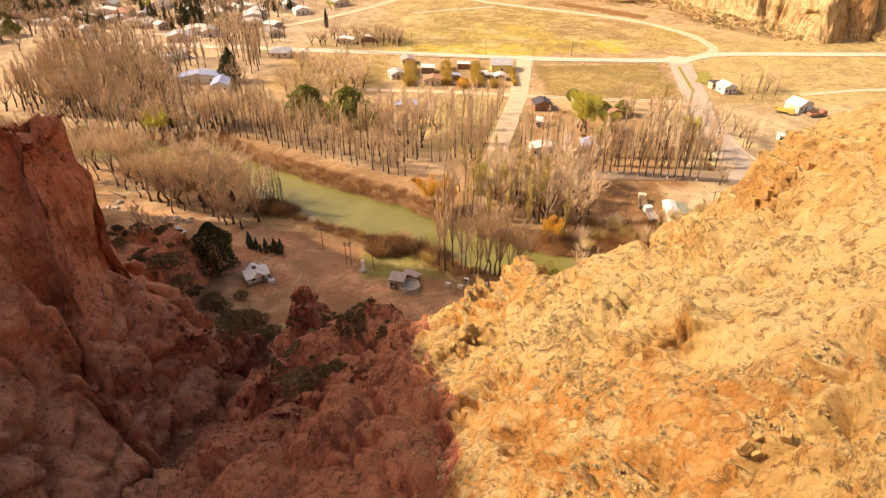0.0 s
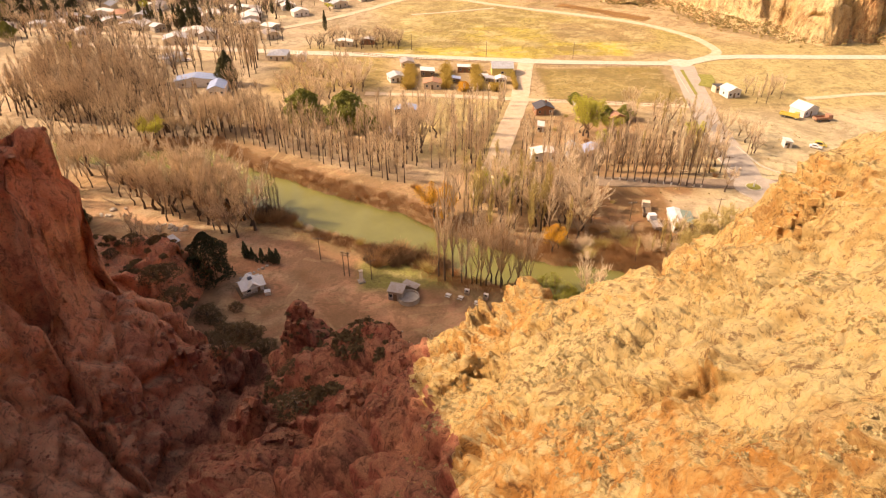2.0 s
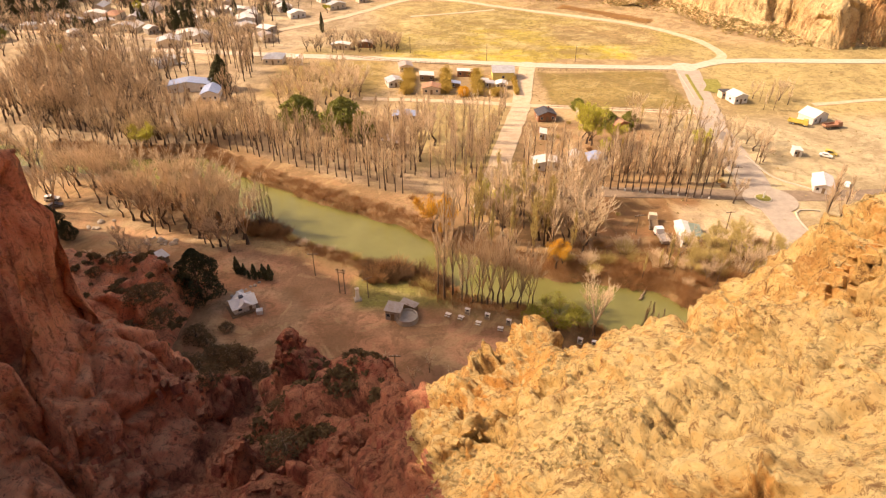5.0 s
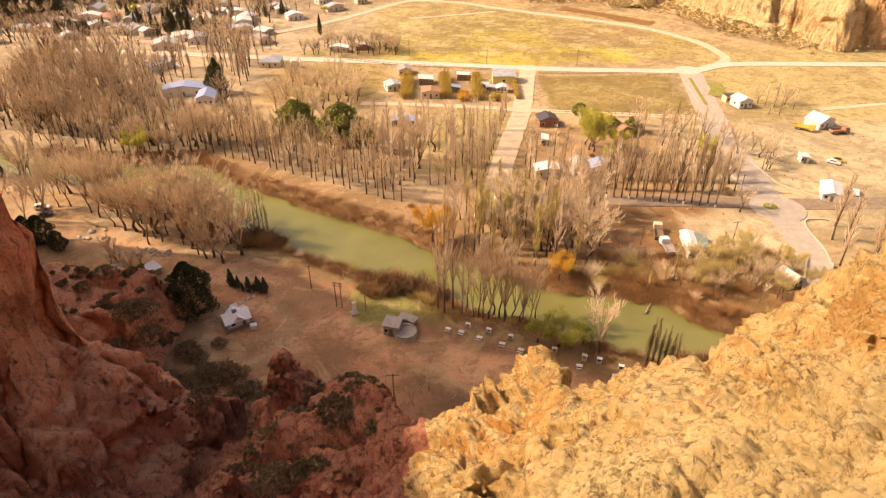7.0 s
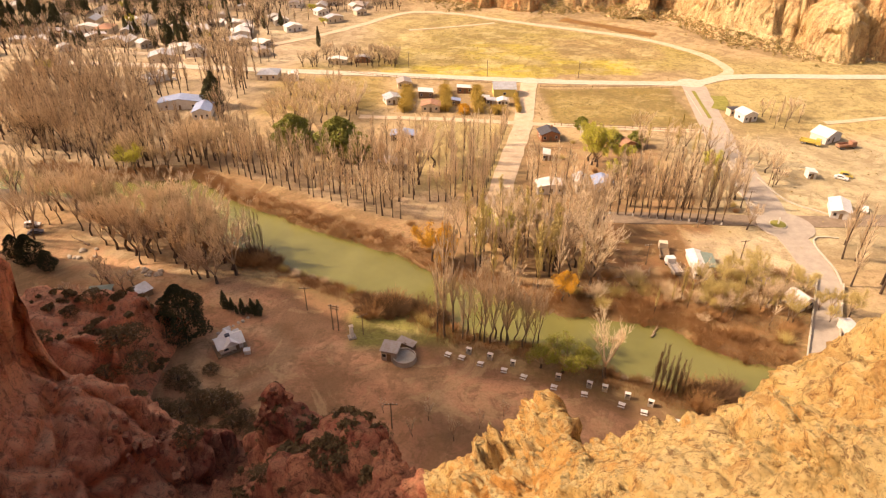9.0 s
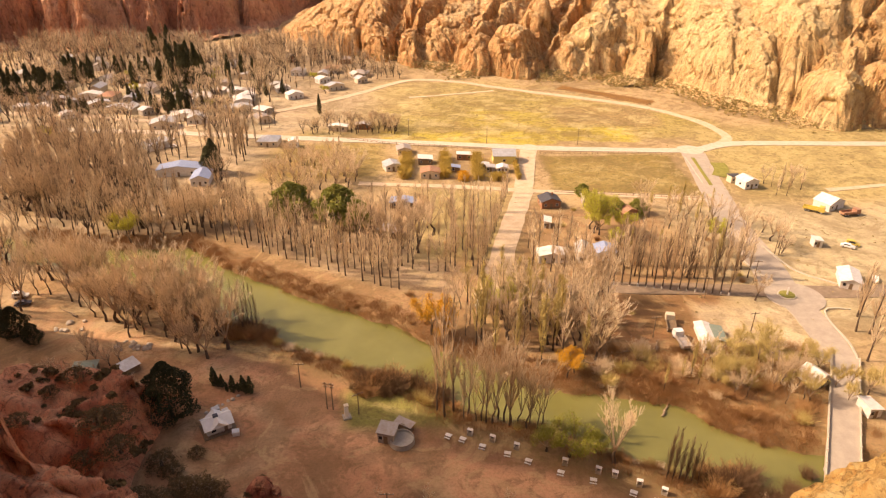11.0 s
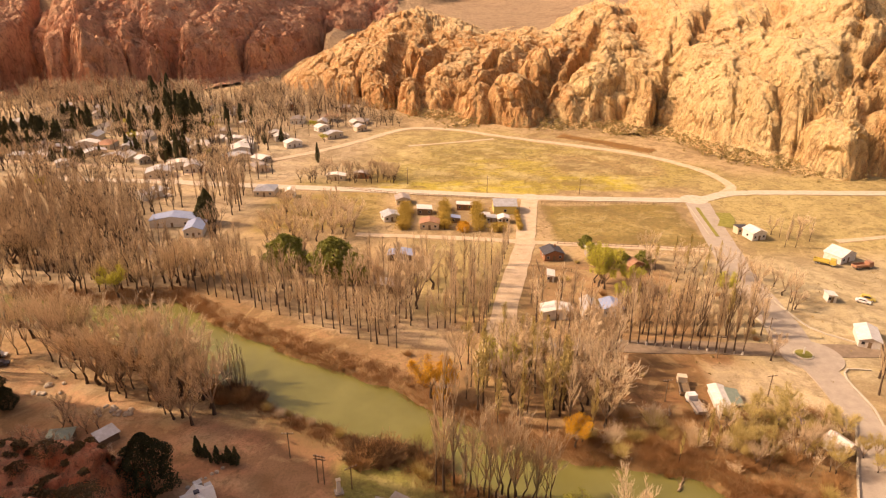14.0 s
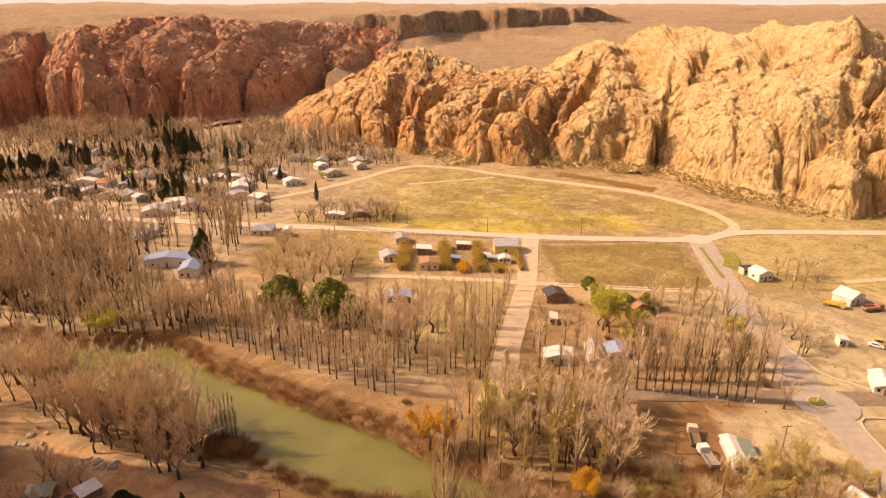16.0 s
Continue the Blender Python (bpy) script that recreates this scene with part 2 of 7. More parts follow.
MAT["concrete"] = mottled("concrete", (0.42, 0.38, 0.32), (0.34, 0.30, 0.25), 0.8)
MAT["white"] = mottled("white_paint", (0.74, 0.71, 0.66), (0.60, 0.56, 0.50), 1.0, 0.6, 0.005)
MAT["roof_white"] = mottled("white_painted_roof", (0.86, 0.84, 0.79), (0.76, 0.73, 0.67), 1.0, 0.6, 0.005)
MAT["cream"] = mottled("cream_render", (0.66, 0.56, 0.42), (0.58, 0.47, 0.34), 1.0, 0.85, 0.01)
MAT["yellow"] = mottled("yellow_render", (0.82, 0.70, 0.24), (0.74, 0.61, 0.20), 1.0, 0.8, 0.01)
MAT["brick"] = mottled("brick_render", (0.36, 0.18, 0.10), (0.28, 0.14, 0.08), 2.0, 0.9, 0.01)
MAT["zinc"] = mottled("zinc_sheet", (0.60, 0.60, 0.60), (0.46, 0.45, 0.43), 0.9, 0.4, 0.01, 0.35)
MAT["zinc_old"] = mottled("weathered_sheet", (0.42, 0.38, 0.35), (0.34, 0.27, 0.22), 0.9, 0.6, 0.01, 0.2)
MAT["black_roof"] = mottled("dark_roof", (0.055, 0.055, 0.065), (0.085, 0.08, 0.085), 1.2, 0.6, 0.01)
MAT["rust_roof"] = mottled("rusty_roof", (0.34, 0.16, 0.09), (0.42, 0.24, 0.15), 1.2, 0.7, 0.01)
MAT["green_roof"] = mottled("green_sheet", (0.22, 0.28, 0.22), (0.28, 0.33, 0.26), 1.2, 0.5, 0.01, 0.2)
MAT["blue_roof"] = mottled("blue_grey_sheet", (0.22, 0.28, 0.42), (0.30, 0.36, 0.50), 1.2, 0.6, 0.01, 0.0)
MAT["wood"] = mottled("weathered_wood", (0.26, 0.18, 0.11), (0.19, 0.13, 0.08), 3.0, 0.9, 0.01, streaks=(1, 1, 6))
MAT["glass"] = mottled("dark_window", (0.03, 0.035, 0.04), (0.05, 0.05, 0.055), 1.0, 0.12, 0.0)
MAT["rubber"] = mottled("tyre_rubber", (0.02, 0.02, 0.02), (0.035, 0.03, 0.03), 6.0, 0.85, 0.005)
MAT["car_white"] = mottled("white_car_paint", (0.78, 0.77, 0.75), (0.70, 0.68, 0.65), 1.0, 0.3, 0.0)
MAT["car_yellow"] = mottled("yellow_paint", (0.62, 0.48, 0.10), (0.50, 0.37, 0.10), 1.0, 0.5, 0.0)
MAT["car_dark"] = mottled("dark_car_paint", (0.06, 0.06, 0.08), (0.09, 0.085, 0.10), 1.0, 0.3, 0.0)
MAT["red_paint"] = mottled("faded_red_paint", (0.40, 0.22, 0.14), (0.32, 0.16, 0.10), 1.0, 0.6, 0.0)
MAT["blue_paint"] = mottled("violet_blue_plastic", (0.08, 0.06, 0.42), (0.12, 0.09, 0.50), 1.0, 0.5, 0.0)
MAT["grass"] = mottled("lawn", (0.20, 0.19, 0.04), (0.30, 0.26, 0.07), 0.6, 0.95, 0.08)
MAT["mud"] = mottled("brown_mud", (0.20, 0.10, 0.035), (0.28, 0.15, 0.05), 0.3, 0.45, 0.02)
MAT["boulder"] = mottled("pale_boulder", (0.50, 0.44, 0.36), (0.40, 0.33, 0.25), 1.5, 0.95, 0.05)


def water_material():
    n = Net("green_water", 0.16)
    n.b.inputs["Specular IOR Level"].default_value = 0.35
    silt = n.noise(0.06, 4, 0.6)
    c = n.ramp(silt, [(0.3, (0.150, 0.142, 0.042)), (0.7, (0.205, 0.19, 0.062))])
    ripple = n.noise(1.1, 5, 0.7, vec=n.scaled((1, 1.6, 1)))
    return n.done(c, ripple, 0.35, 0.05)


MAT["water"] = water_material()


# ---- mesh helpers ----
def mesh_of(name, verts, faces, material, smooth=False, second=None):
    """A mesh from arrays; faces is an array of rows of three or four indices. second: (another material, its first face)."""
    me = bpy.data.meshes.new(name)
    verts, faces = np.asarray(verts, np.float32), np.asarray(faces, np.int32)
    k = faces.shape[1]
    me.vertices.add(len(verts)), me.loops.add(faces.size), me.polygons.add(len(faces))
    me.vertices.foreach_set("co", verts.ravel())
    me.loops.foreach_set("vertex_index", faces.ravel())
    me.polygons.foreach_set("loop_start", np.arange(0, faces.size, k, dtype=np.int32))
    me.polygons.foreach_set("use_smooth", np.full(len(faces), smooth))
    me.update(calc_edges=True)
    me.materials.append(MAT[material])
    if second:
        me.materials.append(MAT[second[0]])
        me.polygons.foreach_set("material_index", (np.arange(len(faces)) >= second[1]).astype(np.int32))
    return me


def place(ob, x, y, z=0.0, rz=0.0, scale=1.0):
    ob.location, ob.rotation_euler = (x, y, z), (0, 0, radians(rz))
    ob.scale = (scale,) * 3 if isinstance(scale, (int, float)) else scale
    return ob


def part(name, bm, material, parent, label=""):
    """Links a bmesh, or a ready mesh, as one mesh object under a thing or a part."""
    if isinstance(bm, bmesh.types.BMesh):
        me = bpy.data.meshes.new(name)
        bm.to_mesh(me)
        bm.free()
        me.materials.append(MAT[material])
    else:
        me = bm
    ob = new(name, me)
    ob.parent = parent
    return tagged(ob, label) if label else ob


def thing(name, label, category, group="", kind=""):
    return tagged(new(name), label, category, group, kind)


def box(bm, x0, y0, z0, x1, y1, z1, bevel=0.0):
    """Adds a box between two corners."""
    m = Matrix.LocRotScale(((x0 + x1) / 2, (y0 + y1) / 2, (z0 + z1) / 2), None, (abs(x1 - x0), abs(y1 - y0), abs(z1 - z0)))
    got = bmesh.ops.create_cube(bm, size=1, matrix=m)
    if bevel:
        edges = list({e for v in got["verts"] for e in v.link_edges})
        bmesh.ops.bevel(bm, geom=edges, offset=bevel, segments=1, affect="EDGES")
    return bm


def tube(bm, x, y, z0, z1, r0, r1=None, sides=10):
    """Adds an upright tapered post."""
    bmesh.ops.create_cone(bm, cap_ends=True, segments=sides, radius1=r0, radius2=r0 if r1 is None else r1, depth=z1 - z0, matrix=Matrix.Translation((x, y, (z0 + z1) / 2)))
    return bm


def prism(bm, outline, y0, y1):
    """Adds a solid whose x-z outline runs from y0 to y1."""
    a = [bm.verts.new((x, y0, z)) for x, z in outline]
    b = [bm.verts.new((x, y1, z)) for x, z in outline]
    n = len(a)
    bm.faces.new(a), bm.faces.new(b[::-1])
    for i in range(n):
        bm.faces.new((a[i], b[i], b[(i + 1) % n], a[(i + 1) % n]))
    bmesh.ops.recalc_face_normals(bm, faces=bm.faces)
    return bm


# ---- noise on arrays ----
PERM = np.random.RandomState(7).permutation(256)
PERM = np.concatenate([PERM, PERM, PERM])
GRAD = np.random.RandomState(3).normal(size=(256, 3))
GRAD /= np.linalg.norm(GRAD, axis=1)[:, None]


def perlin(x, y, z=0.0):
    x, y, z = np.broadcast_arrays(np.asarray(x, float), y, z)
    xi, yi, zi = (np.floor(v).astype(int) for v in (x, y, z))
    fx, fy, fz = x - xi, y - yi, z - zi
    u, v, w = (f * f * f * (f * (f * 6 - 15) + 10) for f in (fx, fy, fz))
    out = 0.0
    for a in (0, 1):
        for b in (0, 1):
            for c in (0, 1):
                g = GRAD[PERM[PERM[PERM[(xi + a) & 255] + ((yi + b) & 255)] + ((zi + c) & 255)]]
                d = g[..., 0] * (fx - a) + g[..., 1] * (fy - b) + g[..., 2] * (fz - c)
                out = out + d * (u if a else 1 - u) * (v if b else 1 - v) * (w if c else 1 - w)
    return out * 1.5


def fbm(x, y, z=0.0, octaves=5, gain=0.5):
    total, amp = 0.0, 1.0
    for k in range(octaves):
        total = total + amp * perlin(x * 2**k + 17.3 * k, y * 2**k - 9.1 * k, z * 2**k + 5.7 * k)
        amp *= gain
    return total


def ridged(x, y, z=0.0, octaves=4, gain=0.5):
    """Sharp crests and rounded hollows, from 0 to about 1."""
    total, amp, norm = 0.0, 1.0, 0.0
    for k in range(octaves):
        total = total + amp * (1 - np.abs(perlin(x * 2**k + 31.7 * k, y * 2**k + 12.9 * k, z * 2**k - 8.3 * k)) * 1.6)
        norm, amp = norm + amp, amp * gain
    return total / norm


def domes(x, y, z=0.0):
    """Rounded bulges that meet in sharp clefts: 1 in the middle of a bulge, 0 in a cleft. The second value tells bulges apart."""
    x, y, z = np.broadcast_arrays(np.asarray(x, float), y, z)
    xi, yi, zi = (np.floor(v).astype(int) for v in (x, y, z))
    one, two, who = np.full(x.shape, 9.0), np.full(x.shape, 9.0), np.zeros(x.shape)
    for a in (-1, 0, 1):
        for b in (-1, 0, 1):
            for c in (-1, 0, 1):
                k = PERM[PERM[PERM[(xi + a) & 255] + ((yi + b) & 255)] + ((zi + c) & 255)]
                g = GRAD[k] * 0.42 + 0.5
                d = np.sqrt((xi + a + g[..., 0] - x) ** 2 + (yi + b + g[..., 1] - y) ** 2 + (zi + c + g[..., 2] - z) ** 2)
                near = d < one
                two = np.where(near, one, np.minimum(two, d))
                who = np.where(near, k / 255.0, who)
                one = np.where(near, d, one)
    return np.clip((two - one) * 1.6, 0, 1) ** 0.55, who


def facets(x, y, z=0.0, tilt=0.9):
    """Broken rock: tilted flat blocks of uneven height. Gives their height, about -0.5 to 0.5, and the nearness of a joint (0 in the joint)."""
    x, y, z = np.broadcast_arrays(np.asarray(x, float), y, z)
    xi, yi, zi = (np.floor(v).astype(int) for v in (x, y, z))
    one, two, high = np.full(x.shape, 9.0), np.full(x.shape, 9.0), np.zeros(x.shape)
    for a in (-1, 0, 1):
        for b in (-1, 0, 1):
            for c in (-1, 0, 1):
                k = PERM[PERM[PERM[(xi + a) & 255] + ((yi + b) & 255)] + ((zi + c) & 255)]
                g, lean = GRAD[k], GRAD[PERM[k]]
                dx, dy, dz = (p + o + 0.5 + 0.42 * g[..., i] - w for p, o, i, w in ((xi, a, 0, x), (yi, b, 1, y), (zi, c, 2, z)))
                d = np.sqrt(dx * dx + dy * dy + dz * dz)
                near = d < one
                two = np.where(near, one, np.minimum(two, d))
                high = np.where(near, PERM[k + 7] / 255.0 - 0.5 + tilt * (lean[..., 0] * dx + lean[..., 1] * dy + lean[..., 2] * dz), high)
                one = np.where(near, d, one)
    return high, np.clip((two - one) * 5.0, 0, 1)


def smooth_min(a, b, k):
    h = np.clip(0.5 + 0.5 * (b - a) / k, 0, 1)
    return b * (1 - h) + a * h - k * h * (1 - h)


def smooth_max(a, b, k):
    return -smooth_min(-a, -b, k)


def step(a, b, x):
    t = np.clip((x - a) / (b - a), 0, 1)
    return t * t * (3 - 2 * t)


def spaced(*stretches):
    """Grid lines: each stretch is (from, to, spacing)."""
    out = [np.arange(a, b, s) for a, b, s in stretches]
    return np.concatenate(out + [[stretches[-1][1]]])


def sheet(xs, ys, height):
    """Vertices and quads of a height sheet over grid lines."""
    gx, gy = np.meshgrid(xs, ys)
    gz = height(gx, gy)
    v = np.stack([gx, gy, gz], -1)
    n, m = gx.shape
    i = (np.arange(n - 1)[:, None] * m + np.arange(m - 1)).ravel()
    return v, np.stack([i, i + 1, i + m + 1, i + m], -1)


def normals_of(v):
    dx, dy = np.gradient(v, axis=1), np.gradient(v, axis=0)
    n = np.cross(dx, dy)
    return n / np.linalg.norm(n, axis=-1, keepdims=True)


# ---- the valley floor and the river ----
BANK_NORTH = ((-330, 262), (-200, 238), (-116, 214), (-84, 216), (-64, 199), (-44, 187), (-30, 179), (-13, 170), (-2, 161), (16, 150), (29, 143), (42, 142), (54, 138), (60, 131), (68, 126), (79, 124), (120, 112), (330, 60))
BANK_SOUTH = ((-330, 246), (-200, 220), (-114, 200), (-73, 178), (-54, 169), (-42, 162), (-32, 157), (-11, 145), (-1, 138), (9, 134), (22, 130), (33, 124), (42, 120), (49, 116), (74, 111), (120, 98), (330, 46))


def bank(x, line):
    return np.interp(x, [p[0] for p in line], [p[1] for p in line])


def ground_height(x, y):
    wob = 1.6 * fbm(x / 9, y / 9, 2.0, 4)
    inside = np.minimum(y - bank(x, BANK_SOUTH), bank(x, BANK_NORTH) - y) + wob
    lip = 0.35 * np.exp(-((inside + 4) / 3.0) ** 2)
    flat = 0.10 * fbm(x / 14, y / 14, 0.0, 4) + lip
    flat = flat * step(40, 140, np.hypot(x, y))
    rise = np.clip(y - 700, 0, None)
    far = 14 * (1 - np.exp(-rise / 480.0))
    side = step(330, 700, np.abs(x)) * 12 * (0.5 + fbm(x / 200, y / 200, 6.0, 3))
    return flat - 3.4 * step(-1.8, 2.2, inside) + far + side * step(-50, 300, y)


def zone_colours(x, y):
    """Colours of the valley's soils and swards, one with shade painted in, and how grassy each is."""
    soft = 7 * fbm(x / 26, y / 26, 1.0, 4)
    tan, litter = np.array((0.48, 0.335, 0.18)), np.array((0.36, 0.21, 0.105))
    sand, sward = np.array((0.52, 0.42, 0.25)), np.array((0.38, 0.29, 0.088))
    straw, clay = np.array((0.47, 0.36, 0.15)), np.array((0.31, 0.145, 0.062))
    park, lawn = np.array((0.47, 0.215, 0.115)), np.array((0.24, 0.22, 0.055))
    gold, olive = np.array((0.52, 0.41, 0.05)), np.array((0.27, 0.185, 0.055))
    c = np.broadcast_to(tan, (*x.shape, 3)).copy()
    grass = np.full(x.shape, 0.25)

    def lay(mask, colour, blades):
        nonlocal c, grass
        c = c * (1 - mask[..., None]) + colour * mask[..., None]
        grass = grass * (1 - mask) + blades * mask

    def patch(x0, x1, y0, y1, edge=4.0):
        inside = np.minimum(np.minimum(x - x0, x1 - x), np.minimum(y - y0, y1 - y)) + soft * 0.6
        return step(-edge, edge, inside)

    lay(patch(-140, 90, 140, 245, 9), litter, 0.25)
    lay(patch(-320, -82, 196, 330, 9), np.array((0.50, 0.375, 0.235)), 0.15)
    lay(patch(-120, 2, 186, 244, 5) * step(1, 5, y - bank(x, BANK_NORTH) - 12 + soft * 0.3), np.array((0.40, 0.285, 0.18)), 0.1)
    lay(patch(-10, 22, 205, 262, 6), straw, 0.3)
    lay(patch(-70, 140, 326, 440, 6) * step(-6, 6, 440 - y - 0.62 * np.abs(x - 5)), sward, 0.8)
    lay(patch(-30, 52, 319, 336, 2) * 0.85, gold, 0.5)
    lay(patch(53, 92, 322, 344, 1.5) * 0.9, gold, 0.5)
    lay(patch(10, 62, 344, 372, 3) * 0.55, gold, 0.6)
    lay(patch(58, 70, 330, 338, 1.5) * 0.7, olive, 0.6)
    lay(patch(55, 112, 346, 384, 5) * 0.75, np.array((0.36, 0.23, 0.11)), 0.6)
    lay(patch(-60, -8, 372, 432, 5) * 0.7, np.array((0.56, 0.42, 0.20)), 0.3)
    lay(step(0.12, 0.30, fbm(x / 22, y / 9, 5.0, 4)) * patch(-60, 110, 322, 430, 4) * 0.6, np.array((0.33, 0.22, 0.08)), 0.8)
    lay(step(0.14, 0.24, fbm(x / 16, y / 8, 11.0, 4)) * patch(-60, 110, 322, 430, 4) * 0.6, np.array((0.58, 0.47, 0.22)), 0.1)
    lay(patch(42, 100, 258, 302, 1.2), olive, 0.8)
    lay(patch(46, 96, 268, 292, 4) * 0.35, np.array((0.42, 0.31, 0.11)), 0.8)
    lay(patch(-75, -26, 272, 318, 5), olive * 1.25, 0.7)
    lay(patch(-70, 40, 400, 440, 9) * 0.7, straw, 0.5)
    lay(patch(115, 320, 250, 345, 12), straw, 0.55)
    lay(patch(80, 175, 166, 246, 9), sand, 0.12)
    lay(patch(38, 78, 162, 184, 4), clay, 0.15)
    lay(patch(70, 94, 160, 178, 2.5) * 0.9, np.array((0.62, 0.49, 0.31)), 0.05)
    lay(patch(-120, 60, 90, 152, 6) * step(-3, 3, bank(x, BANK_SOUTH) - 7 - y + soft * 0.4), park, 0.05)
    lay(patch(26, 94, 118, 158, 5) * 0.85, np.array((0.30, 0.17, 0.075)), 0.5)
    # Dark soil round the tables, with the shade over it painted in.
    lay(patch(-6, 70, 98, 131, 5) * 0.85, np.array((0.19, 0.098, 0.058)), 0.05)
    lay(patch(-75, -36, 104, 126, 6) * 0.5, np.array((0.38, 0.18, 0.095)), 0.1)
    way = np.interp(x, (-150, -110, -85, -66, -50, -36, -24, -8, 16, 42), (168, 172, 160, 152, 149, 141, 131, 120, 112, 102))
    worn = step(6.5, 2.0, np.abs(y - way) * 0.85 + soft * 0.35) * step(-160, -130, x) * step(60, 30, x)
    lay(worn * 0.9, np.array((0.64, 0.335, 0.185)), 0.0)
    lay(step(9, 5, np.abs(y - bank(x, BANK_SOUTH) + 3) + soft * 0.4) * 0.8 * step(-70, -55, x), np.array((0.25, 0.155, 0.07)), 0.6)
    ring = np.abs(np.hypot(x + 45, y - 126) - 10)
    lay(step(3.5, 0.5, ring + soft * 0.3) * 0.7, np.array((0.60, 0.38, 0.22)), 0.0)
    lay(step(2.0, 0.4, np.abs(np.hypot(x + 24, y - 104) - 26) + soft * 0.2) * 0.6 * step(108, 114, y), np.array((0.56, 0.35, 0.20)), 0.0)
    lay(step(-0.1, 0.3, fbm(x / 7, y / 4, 3.0, 4)) * patch(-60, 5, 106, 148, 4) * 0.45, np.array((0.30, 0.16, 0.08)), 0.2)
    lay(patch(-21, 2, 130, 140, 2), lawn, 0.9)
    lay(patch(-150, -52, 148, 186, 7) * step(2, 8, bank(x, BANK_SOUTH) - y + soft * 0.4) * step(-14, 4, y - 152 + 0.32 * (x + 62)) * (0.25 + 0.75 * step(-0.1, 0.3, fbm(x / 12, y / 6, 8.0, 4))), np.array((0.46, 0.335, 0.20)), 0.1)
    lay(patch(-310, -40, 335, 560, 14) * 0.8, np.array((0.46, 0.35, 0.235)), 0.3)
    lay(patch(-240, -80, 335, 430, 12) * step(-0.15, 0.25, fbm(x / 30, y / 16, 7.0, 4)) * 0.9, np.array((0.58, 0.47, 0.30)), 0.1)
    lay(step(560, 800, y), np.array((0.30, 0.185, 0.115)), 0.3)
    return c, grass


def build_ground():
    xs = spaced((-4600, -1000, 300), (-1000, -330, 40), (-330, -210, 6), (-210, 170, 1.6), (170, 330, 5), (330, 1000, 40), (1000, 4600, 300))
    ys = spaced((-3000, -400, 300), (-400, 80, 20), (80, 110, 3), (110, 330, 1.6), (330, 480, 2.4), (480, 720, 10), (720, 1800, 30), (1800, 4700, 90))
    v, q = sheet(xs, ys, ground_height)
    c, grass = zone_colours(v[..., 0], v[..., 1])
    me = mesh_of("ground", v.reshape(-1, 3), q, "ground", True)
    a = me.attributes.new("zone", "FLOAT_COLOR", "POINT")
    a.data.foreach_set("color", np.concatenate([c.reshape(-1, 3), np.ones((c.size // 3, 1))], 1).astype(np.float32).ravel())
    a = me.attributes.new("grass", "FLOAT", "POINT")
    a.data.foreach_set("value", grass.astype(np.float32).ravel())
    return tagged(new("ground", me), "dry valley floor of tan earth, leaf litter and yellowed grass", "ground", kind="structure")


build_ground()


def build_water():
    xs = np.arange(-330, 331, 3.0)
    south, north = bank(xs, BANK_SOUTH) - 6, bank(xs, BANK_NORTH) + 6
    v = np.concatenate([np.stack([xs, south, np.full_like(xs, -1.7)], -1), np.stack([xs, north, np.full_like(xs, -1.7)], -1)])
    n = len(xs)
    i = np.arange(n - 1)
    me = mesh_of("river_water", v, np.stack([i, i + 1, i + n + 1, i + n], -1), "water")
    tagged(new("river_water", me), "slow green silty river between brushy banks", "river", kind="structure")


build_water()


def build_pond():
    v, q = ribbon(((70, 424), (84, 415), (100, 403), (116, 388)), 10.0, 0.10, 2.6, 0.3)
    tagged(new("pond", mesh_of("pond", v, q, "mud")), "shallow brown pool below the cliffs", "pond", kind="structure")


# ---- roads ----
def curve_points(line, gap=3.0):
    """A smooth line through the given corners."""
    p = [Vector(a) for a in line]
    p = [p[0] * 2 - p[1]] + p + [p[-1] * 2 - p[-2]]
    out = []
    for a, b, c, d in zip(p, p[1:], p[2:], p[3:]):
        n = max(2, int((c - b).length / gap))
        for k in range(n):
            t = k / n
            out.append(0.5 * (2 * b + (c - a) * t + (2 * a - 5 * b + 4 * c - d) * t * t + (3 * b - a - 3 * c + d) * t**3))
    return np.array([tuple(v) for v in out + [p[-2]]])


def ribbon(line, width, z, ragged=0.0, thick=0.3):
    """A road bed along a line: a strip with thickness and uneven edges."""
    c = curve_points(line)
    d = np.gradient(c, axis=0)
    d /= np.linalg.norm(d, axis=1)[:, None]
    side = np.stack([-d[:, 1], d[:, 0]], -1)
    s = np.arange(len(c)) * 0.37
    wl, wr = (width / 2 + ragged * fbm(s, off, 0.0, 3) for off in (3.3, 9.7))
    left, right = c + side * wl[:, None], c - side * wr[:, None]
    rows = [np.concatenate([p, np.full((len(c), 1), h)], 1) for p, h in ((left, z - thick), (left, z), (right, z), (right, z - thick))]
    n = len(c)
    i = np.arange(n - 1)
    q = [np.stack([r * n + i, r * n + i + 1, (r + 1) * n + i + 1, (r + 1) * n + i], -1) for r in range(3)]
    return np.concatenate(rows), np.concatenate(q)[:, ::-1]


def road(name, line, width, material, label, z=0.16, ragged=0.0):
    v, q = ribbon(line, width, z, ragged)
    return tagged(new(name, mesh_of(name, v, q, material)), label, "road", kind="structure")


